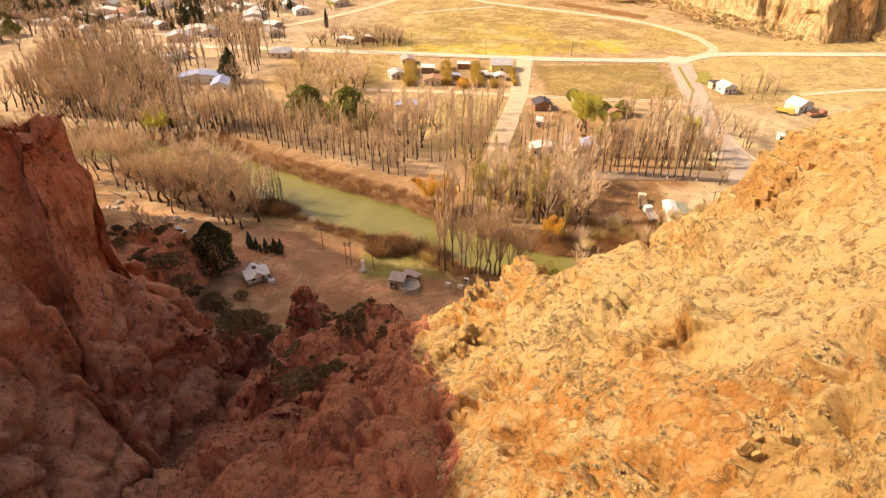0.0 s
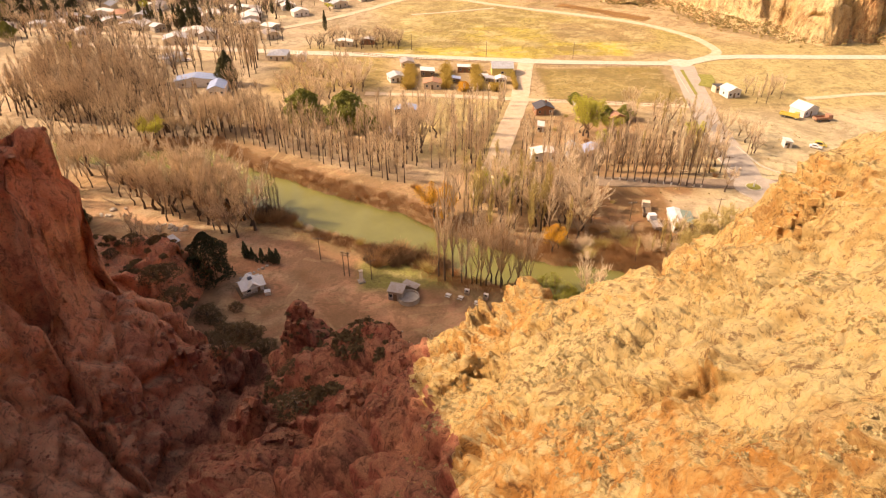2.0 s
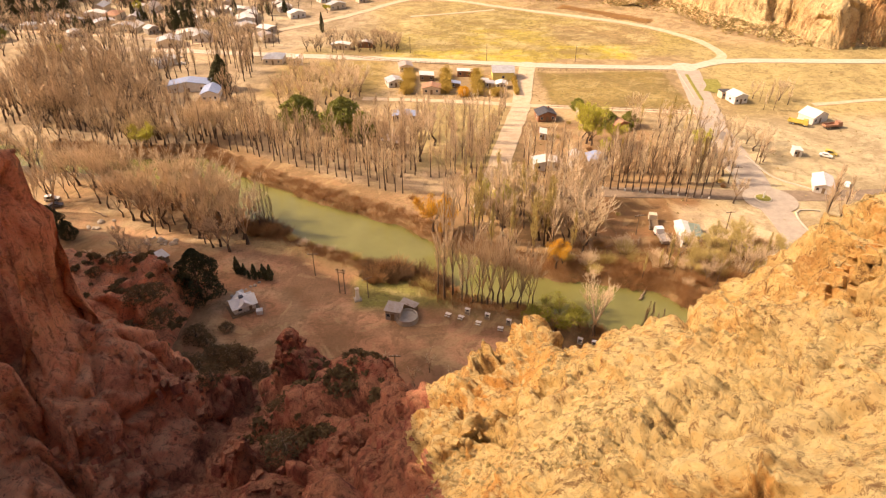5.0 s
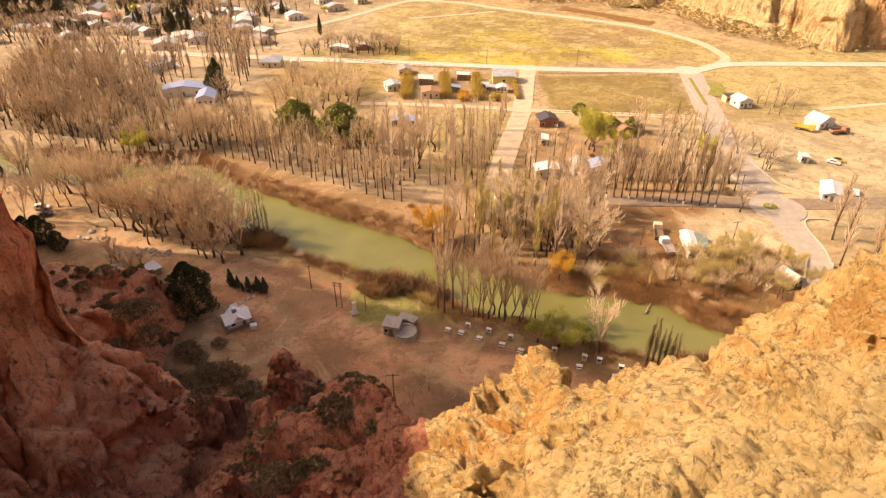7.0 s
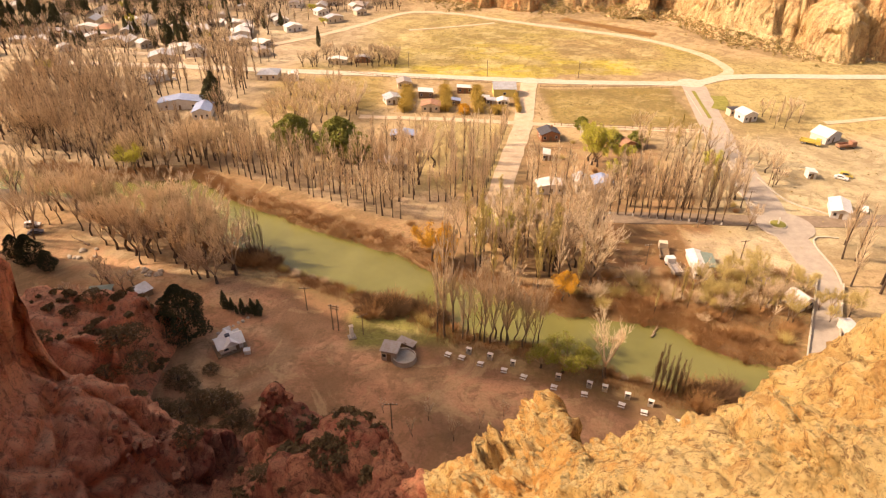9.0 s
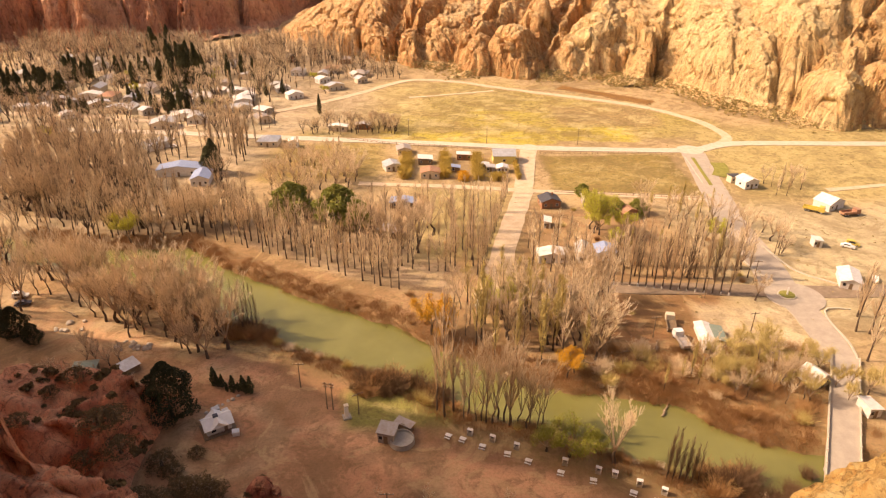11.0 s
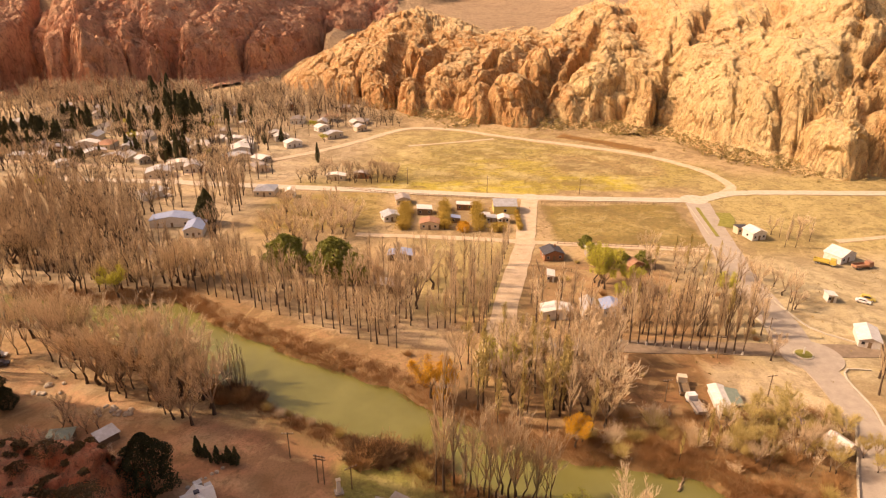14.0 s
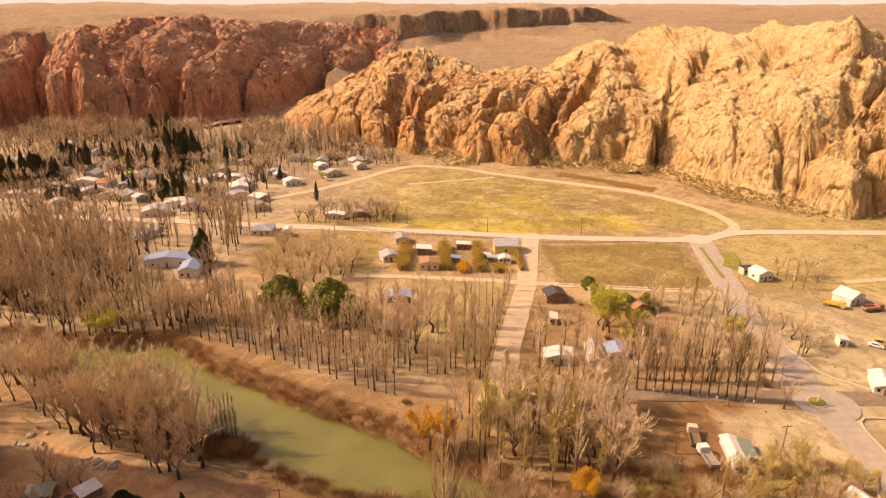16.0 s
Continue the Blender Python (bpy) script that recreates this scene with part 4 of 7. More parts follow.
def sky_backdrop():
    """The pale sky beyond the last hills, far behind everything."""
    n = Net("pale_sky", 1.0)
    n.b.inputs["Emission Color"].default_value = (0.80, 0.82, 0.86, 1)
    n.b.inputs["Emission Strength"].default_value = 0.9
    MAT["pale_sky"] = n.done((0.02, 0.02, 0.02))
    a = np.linspace(radians(35), radians(145), 60)
    rows = [np.stack([4850 * np.cos(a), 37 + 4850 * np.sin(a), np.full_like(a, h)], -1) for h in (-300.0, 160.0)]
    i = np.arange(59)
    me = mesh_of("backdrop", np.concatenate(rows), np.stack([i, i + 60, i + 61, i + 1], -1), "pale_sky")
    tagged(new("backdrop", me), "pale hazy sky low over the hills", "sky", kind="structure")


sky_backdrop()


# ---- trees ----
def cones(start, end, r0, r1, sides=3):
    """Tapered rods between pairs of points, as vertices and triangles."""
    start, end = np.asarray(start, float), np.asarray(end, float)
    n = len(start)
    axis = end - start
    axis /= np.linalg.norm(axis, axis=1)[:, None] + 1e-9
    ref = np.where(np.abs(axis[:, 2:]) > 0.9, (1.0, 0, 0), (0, 0, 1.0))
    u = np.cross(axis, ref)
    u /= np.linalg.norm(u, axis=1)[:, None]
    w = np.cross(axis, u)
    a = np.arange(sides) * 2 * np.pi / sides
    ring = np.cos(a)[None, :, None] * u[:, None] + np.sin(a)[None, :, None] * w[:, None]
    r0, r1 = np.broadcast_to(r0, n), np.broadcast_to(r1, n)
    low = start[:, None] + ring * r0[:, None, None]
    if np.max(r1) <= 0:
        v = np.concatenate([low, end[:, None]], 1).reshape(-1, 3)
        base = np.arange(n)[:, None] * (sides + 1)
        k = np.arange(sides)
        f = np.stack([base + k, base + (k + 1) % sides, np.broadcast_to(base + sides, (n, sides))], -1)
        return v, f.reshape(-1, 3)
    high = end[:, None] + ring * r1[:, None, None]
    v = np.concatenate([low, high], 1).reshape(-1, 3)
    base = np.arange(n)[:, None] * (2 * sides)
    k = np.arange(sides)
    k2 = (k + 1) % sides
    f = np.concatenate([np.stack([base + k, base + k2, base + k2 + sides], -1), np.stack([base + k, base + k2 + sides, base + k + sides], -1)], 1)
    return v, f.reshape(-1, 3)


def loft(line, radii, sides):
    """One connected tapering stem along a line."""
    a = np.arange(sides) * 2 * np.pi / sides
    ring = np.stack([np.cos(a), np.sin(a), 0 * a], 1)
    v = (line[:, None] + ring[None] * radii[:, None, None]).reshape(-1, 3)
    k = np.arange(sides)
    rows = np.arange(len(line) - 1)[:, None] * sides
    a, b, c, d = (rows + k, rows + (k + 1) % sides, rows + (k + 1) % sides + sides, rows + k + sides)
    return v, np.concatenate([np.stack([a, b, c], -1).reshape(-1, 3), np.stack([a, c, d], -1).reshape(-1, 3)])


def merged(*pieces):
    vs, fs, n = [], [], 0
    for v, f in pieces:
        vs.append(v), fs.append(f + n)
        n += len(v)
    return np.concatenate(vs), np.concatenate(fs)


def leaf_blades(centre, size, rng, droop=0.0):
    """Small folded leaf sprays at the given places: two triangles each."""
    n = len(centre)
    a, b = rng.normal(size=(n, 3)), rng.normal(size=(n, 3))
    a[:, 2] -= droop
    a /= np.linalg.norm(a, axis=1)[:, None]
    b = np.cross(a, b)
    b /= np.linalg.norm(b, axis=1)[:, None]
    c = np.cross(a, b)
    s = (size * rng.uniform(0.6, 1.3, n))[:, None]
    v = np.stack([centre - a * s, centre + b * s * 0.55 + c * s * 0.2, centre + a * s, centre - b * s * 0.55 + c * s * 0.2], 1).reshape(-1, 3)
    i = np.arange(n)[:, None] * 4
    return v, np.concatenate([i + (0, 1, 2), i + (0, 2, 3)], 0)


def unit(v):
    return v / np.linalg.norm(v, axis=-1, keepdims=True)


def rods_from(rng, base, way, length, count, first, spread, up, ratio):
    """Side shoots along rods: where they start, which way they grow and how long they are."""
    at = rng.uniform(first, 1.0, (len(base), count))
    s = base[:, None] + way[:, None] * (length[:, None] * at)[..., None]
    d = unit(way[:, None] + spread * rng.normal(size=(len(base), count, 3)) + np.array((0, 0, up)))
    l = length[:, None] * ratio * rng.uniform(0.6, 1.25, at.shape) * (1.15 - 0.5 * at)
    return s.reshape(-1, 3), d.reshape(-1, 3), l.ravel()


def skeleton_column(rng, h, limbs=28, shoots=26, girth=0.24, low=0.14, width=1.0):
    """A tall narrow poplar: a straight trunk with steep limbs and upright shoots."""
    z = np.linspace(0, h, 7)
    bend = np.cumsum(rng.normal(0, 0.012 * h, (7, 2)), 0) * (z[:, None] > 0)
    line = np.concatenate([bend * 0.5, z[:, None]], 1)
    r = girth * (1 - 0.93 * z / h)
    r[0] *= 1.35
    trunk = loft(line, r, 7)
    u = np.sort(rng.uniform(low, 0.93, limbs))
    base = np.stack([np.interp(u * h, z, line[:, k]) for k in range(3)], 1)
    a = np.arange(limbs) * 2.4 + rng.uniform(0, 1, limbs)
    lean = width * rng.uniform(0.20, 0.42, limbs)
    way = unit(np.stack([np.cos(a) * lean, np.sin(a) * lean, np.ones(limbs)], 1))
    length = h * (0.30 * (1 - u) + 0.07) * rng.uniform(0.7, 1.2, limbs)
    wood = cones(base, base + way * length[:, None], 0.055 * girth / 0.24 * (1.3 - u), 0.015, 4)
    s, d, l = rods_from(rng, base, way, length, shoots, 0.15, 0.22, 0.5, 0.36)
    tip = cones(s, s + d * np.clip(l, 0.5, 2.2)[:, None], 0.044, 0.0)
    s2 = line[-2] + (line[-1] - line[-2]) * rng.uniform(-0.6, 0.9, (36, 1))
    d2 = unit(rng.normal(0, 0.22, (36, 3)) + (0, 0, 1))
    return trunk, wood, merged(tip, cones(s2, s2 + d2 * rng.uniform(0.6, 1.5, (36, 1)), 0.042, 0.0))


def skeleton_broad(rng, h, forks=6, spread=0.75, girth=0.28, fine=12, twig=0.029):
    """A spreading tree: a short trunk, forking limbs and a wide haze of twigs. Also gives the twig tips."""
    fork = h * rng.uniform(0.16, 0.26)
    line = np.array([(0, 0, 0), (rng.normal(0, 0.15), rng.normal(0, 0.15), fork * 0.5), (rng.normal(0, 0.3), rng.normal(0, 0.3), fork)])
    trunk = loft(line, np.array((girth * 1.35, girth, girth * 0.8)), 8)
    a = np.arange(forks) * 2 * np.pi / forks + rng.uniform(-0.4, 0.4, forks)
    lean = spread * rng.uniform(0.45, 1.15, forks)
    way = unit(np.stack([np.cos(a) * lean, np.sin(a) * lean, np.ones(forks)], 1))
    length = h * rng.uniform(0.48, 0.66, forks)
    base = np.repeat(line[-1:], forks, 0)
    mid = base + way * length[:, None] * 0.5
    way2 = unit(way + rng.normal(0, 0.14, (forks, 3)) + (0, 0, 0.15))
    limb = merged(cones(base, mid, girth * 0.5, girth * 0.27, 6), cones(mid, mid + way2 * length[:, None] * 0.55, girth * 0.27, 0.03, 5))
    s1, d1, l1 = rods_from(rng, base, way, length, 5, 0.35, 0.38, 0.3, 0.46)
    sub = cones(s1, s1 + d1 * l1[:, None], girth * 0.13, 0.02, 4)
    s2, d2, l2 = rods_from(rng, np.concatenate([s1, mid]), np.concatenate([d1, way2]), np.concatenate([l1, length * 0.55]), 5, 0.25, 0.34, 0.35, 0.5)
    sprig = cones(s2, s2 + d2 * l2[:, None], 0.038, 0.0)
    s3, d3, l3 = rods_from(rng, s2, d2, l2, fine, 0.1, 0.34, 0.35, 0.95)
    l3 = np.clip(l3, 0.6, 2.2)
    tips = s3 + d3 * l3[:, None]
    return trunk, merged(limb, sub), merged(sprig, cones(s3, tips, twig, 0.0)), tips


def tree_arrays(kind, seed):
    """Trunk, limbs and crown of one tree, and the crown's material."""
    rng = np.random.RandomState(seed)
    if kind in ("poplar", "pale_poplar", "leafy_poplar", "stand_poplar", "dark_poplar"):
        stand = kind == "stand_poplar"
        trunk, limb, crown = skeleton_column(rng, 20, 26 if stand else 28, 32 if stand else 28, 0.24, 0.34 if stand else 0.14, rng.uniform(1.3, 1.8) if stand else rng.uniform(0.8, 1.25))
        if kind == "leafy_poplar":
            at = crown[0][rng.choice(len(crown[0]), 520)] + rng.normal(0, 0.15, (520, 3))
            crown = merged(crown, leaf_blades(at, 0.22, rng, 0.2))
        mat = {"poplar": "twigs", "stand_poplar": "twigs", "pale_poplar": "twigs_pale", "leafy_poplar": "twigs_leafy", "dark_poplar": "twigs_dark"}[kind]
    elif kind in ("bare_tree", "pale_tree"):
        trunk, limb, crown, _ = skeleton_broad(rng, 12, rng.randint(5, 8), rng.uniform(0.4, 0.75), 0.28, 6, 0.027)
        mat = "twigs" if kind == "bare_tree" else "twigs_pale"
    elif kind == "budding_tree":
        trunk, limb, crown, tips = skeleton_broad(rng, 8, 6, 0.6, 0.16, 6, 0.024)
        some = np.repeat(tips, 2, 0) + rng.normal(0, 0.3, (len(tips) * 2, 3))
        crown = merged(crown, leaf_blades(some, 0.10, rng, 0.2))
        mat = "twigs_leafy"
    elif kind == "thin_tree":
        trunk, limb, crown, _ = skeleton_broad(rng, 16, 5, 0.42, 0.19, 4, 0.027)
        mat = "twigs"
    elif kind in ("willow", "autumn_tree", "green_willow"):
        trunk, limb, twig, tips = skeleton_broad(rng, 10, 7, 0.75, 0.28, 4, 0.03)
        some = np.repeat(tips, 7, 0) + rng.normal(0, 0.36, (len(tips) * 7, 3)) - (0, 0, 0.25)
        crown = leaf_blades(some, 0.15, rng, 0.5)
        limb = merged(limb, twig)
        mat = {"willow": "leaf_yellow", "green_willow": "leaf_willow"}.get(kind, "leaf_orange")
    else:
        h, r = {"pine": (11, 5.0), "cypress": (11, 1.15), "dark_conifer": (13, 3.4), "juniper": (11, 5.4), "bush": (3, 2.6)}[kind]
        trunk = loft(np.array([(0, 0, 0), (0, 0, h * 0.5), (0, 0, h * 0.9)], float), np.array((0.3, 0.2, 0.05)), 7)
        a = np.arange(24) * 2.4
        z = np.linspace(0.15, 0.85, 24) * h
        limb = cones(np.stack([0 * a, 0 * a, z], 1), np.stack([np.cos(a) * r * 0.6, np.sin(a) * r * 0.6, z + 0.4], 1) * (1, 1, 1), 0.06, 0.015, 4)
        n = {"cypress": 1300, "juniper": 11000, "pine": 3600, "bush": 1500}.get(kind, 2600)
        u = rng.uniform(0.04, 1.0, n) ** 0.85
        shape = np.sin(np.pi * np.clip(u * 0.86 + 0.12, 0, 1)) ** (0.6 if kind in ("pine", "juniper", "bush") else 0.9) * (1.1 - 0.45 * u if kind in ("pine", "juniper", "bush") else 1.15 - 0.6 * u)
        a = rng.uniform(0, 2 * np.pi, n)
        lobes = 1 + 0.22 * np.sin(3 * a + 9 * u + seed) + 0.18 * np.sin(5 * a - 14 * u)
        rad = r * shape * lobes * rng.uniform(0.55, 1.0, n) ** 0.5
        at = np.stack([np.cos(a) * rad, np.sin(a) * rad, u * h], 1)
        crown = leaf_blades(at, {"cypress": 0.28, "bush": 0.16, "juniper": 0.22}.get(kind, 0.42), rng, 0.1)
        mat = {"pine": "leaf_pine", "bush": "leaf_bush", "juniper": "leaf_black"}.get(kind, "leaf_dark")
    return trunk, limb, crown, mat


def make_tree(kind, arrays):
    """One tree with its trunk and its crown of limbs and twigs or leaves; later copies are scaled."""
    trunk, limb, crown, mat = arrays
    root = thing(*TREE_TEXT[kind])
    part("trunk", mesh_of(kind + "_trunk", *trunk, "bark", True), None, root)
    part("crown", mesh_of(kind + "_crown", *merged(limb, crown), "limb", False, (mat, len(limb[1]))), None, root)
    return root


MAT["twigs_dark"] = varied("dark_twigs", [(0.22, 0.15, 0.09), (0.30, 0.21, 0.13), (0.26, 0.18, 0.11)])
MAT["twigs_leafy"] = varied("budding_twigs", [(0.50, 0.385, 0.15), (0.60, 0.475, 0.19), (0.46, 0.35, 0.13)])
TREE_TEXT = {
    "poplar": ("poplar", "tall narrow bare poplar with brown upright twigs", "tree", "poplars in the groves"),
    "stand_poplar": ("poplar", "plantation poplar with a clean dark trunk and twiggy head", "tree", "plantation poplars"),
    "dark_poplar": ("poplar", "slim bare poplar with dark brown twigs by the water", "tree", "dark poplars by the river"),
    "budding_tree": ("budding_tree", "small tree with a haze of yellow-green buds", "tree", "budding trees by the bridge road"),
    "pale_poplar": ("poplar", "tall bare poplar with pale straw-coloured twigs", "tree", "pale poplars by the street"),
    "leafy_poplar": ("poplar", "tall poplar with thin yellow-green young leaves", "tree", "poplars with young leaves"),
    "bare_tree": ("bare_tree", "spreading bare tree with a haze of brown twigs", "tree", "bare trees in the valley"),
    "pale_tree": ("bare_tree", "spreading bare tree with pale grey-tan twigs", "tree", "pale bare trees"),
    "thin_tree": ("bare_tree", "slender many-stemmed bare tree on the river bank", "tree", "slender riverside trees"),
    "willow": ("willow", "round willow with fresh yellow-green leaves", "tree", "yellow-green willows"),
    "green_willow": ("willow", "round fresh green willow leaning over the river", "tree", "green willows by the water"),
    "autumn_tree": ("autumn_tree", "small tree with orange-yellow leaves", "tree", "orange trees by the river"),
    "pine": ("pine", "broad dark olive-green pine", "tree", "pines between the groves"),
    "cypress": ("cypress", "slim dark green cypress", "tree", "cypresses"),
    "juniper": ("juniper", "broad rounded dark green juniper", "tree", "junipers under the rocks"),
    "bush": ("bush", "rounded brown-olive bush among the red rocks", "bush", "bushes among the red rocks"),
    "dark_conifer": ("conifer", "tall dense nearly black conifer", "tree", "dark conifers"),
}
HEIGHT = {"bare_tree": 12, "pale_tree": 12, "thin_tree": 16, "willow": 10, "green_willow": 10, "autumn_tree": 10, "budding_tree": 8, "pine": 11, "cypress": 11, "dark_conifer": 13, "juniper": 11, "bush": 3}
STOCK, ARRAYS, TREES, WOODS = {}, {}, [], {}
tree_rng = random.Random(11)


def plant(kind, x, y, h, wide=1.0, far=False, z=None):
    """Sets a tree of the given height, copying one of a few of its kind; far trees go into the joined woods."""
    pick = tree_rng.randrange({"poplar": 5, "bare_tree": 4, "stand_poplar": 4}.get(kind, 3))
    turn, s = tree_rng.uniform(0, 360), h / HEIGHT.get(kind, 20)
    if z is None:
        z = float(ground_height(np.array(float(x)), np.array(float(y)))) - 0.05
    key = kind, pick
    if key not in ARRAYS:
        ARRAYS[key] = tree_arrays(kind, 100 + pick * 7 + len(kind))
    TREES.append((x, y))
    if far:
        WOODS.setdefault(ARRAYS[key][3], []).append((key, x, y, z, radians(turn), s * wide, s))
    elif key not in STOCK:
        STOCK[key] = place(make_tree(kind, ARRAYS[key]), x, y, z, turn, (s * wide, s * wide, s))
    else:
        copy_thing(STOCK[key], pose(x, y, z, 0, 0, turn)).scale = (s * wide, s * wide, s)


def build_woods():
    """The far trees, joined by kind of crown."""
    text = {"twigs": ("bare_woods", "distant bare brown woods on the valley floor"), "twigs_pale": ("pale_woods", "distant pale leafless trees among the houses"),
            "leaf_dark": ("conifer_woods", "distant dark cypresses and conifers in the village"), "leaf_yellow": ("willow_woods", "distant yellow-green willows in the village"),
            "leaf_pine": ("pine_woods", "distant olive-green pines in the village"), "twigs_leafy": ("budding_woods", "distant budding poplars")}
    thin = np.random.RandomState(2)
    for mat, some in WOODS.items():
        wood, crown = [], []
        for key, x, y, z, turn, wide, s in some:
            c, d = math.cos(turn) * wide, math.sin(turn) * wide
            m = np.array([(c, d, 0), (-d, c, 0), (0, 0, s)])
            trunk, limb, top, _ = ARRAYS[key]
            share = 0.42 if len(top[1]) > 4000 else 0.7
            keep = thin.rand(len(top[1]) // 3) < share if mat.startswith("twigs") else None
            if keep is not None and len(top[1]) % 3 == 0:
                top = top[0], top[1].reshape(-1, 3, 3)[keep].reshape(-1, 3)
            for out, (v, f) in ((wood, trunk), (wood, limb), (crown, top)):
                out.append((v @ m + (x, y, z), f))
        wood, crown = merged(*wood), merged(*crown)
        name, label = text[mat]
        tagged(new(name, mesh_of(name, *merged(wood, crown), "bark", False, (mat, len(wood[1])))), label, "woods", kind="stuff")


def in_river(x, y, margin=1.0):
    return bank(x, BANK_SOUTH) - margin < y < bank(x, BANK_NORTH) + margin


ROADS_CLEAR = [(curve_points(l), w) for l, w in (
    (((39, 312), (31, 262), (22, 222), (15, 190)), 4.6), (((104, 252), (101, 230), (100, 205), (98, 188), (99, 165), (97, 152)), 6.0),
    (((-10, 193), (12, 190), (48, 188), (97, 186), (125, 186)), 4.0), (((-34, 268), (3, 265), (31, 261), (65, 257), (104, 253)), 2.6),
    (((201, 318), (137, 318), (78, 309), (39, 312), (-22, 320), (-75, 326), (-190, 338)), 4.0), (((-110, 176), (-85, 160), (-66, 152), (-50, 149), (-36, 141), (-8, 120)), 4.5))]
HOUSE_CLEAR = []


def blocked(x, y):
    if in_river(x, y) or any(np.hypot(c[:, 0] - x, c[:, 1] - y).min() < w for c, w in ROADS_CLEAR):
        return True
    return any(abs(x - hx) < r and abs(y - hy) < r for hx, hy, r in HOUSE_CLEAR)


def grove(count, corners, kinds, heights, gap=2.6, rows=None, wide=(0.85, 1.2), far=False):
    """Scatters trees in a four-cornered plot; rows: (spacing along, spacing across) sets them out in lines."""
    a, b, c, d = (Vector(p) for p in corners)
    spots = []
    if rows:
        n, m = max(1, int((b - a).length / rows[0])), max(1, int((d - a).length / rows[1]))
        spots = [((i + 0.5) / n, (j + 0.5) / m) for j in range(m) for i in range(n)]
        count = len(spots)
    done, tries = 0, 0
    while done < count and tries < count * 12:
        u, v = spots[tries % len(spots)] if spots else (tree_rng.random(), tree_rng.random())
        tries += 1
        if spots and tries > len(spots):
            break
        p = (a * (1 - u) + b * u) * (1 - v) + (d * (1 - u) + c * u) * v
        x, y = p.x + tree_rng.uniform(-0.7, 0.7), p.y + tree_rng.uniform(-0.7, 0.7)
        if blocked(x, y) or any(abs(x - q[0]) < gap and abs(y - q[1]) < gap for q in TREES[-260:]):
            continue
        if spots and tree_rng.random() < 0.10:
            continue
        plant(tree_rng.choice(kinds), x, y, tree_rng.uniform(*heights), tree_rng.uniform(*wide), far)
        done += 1


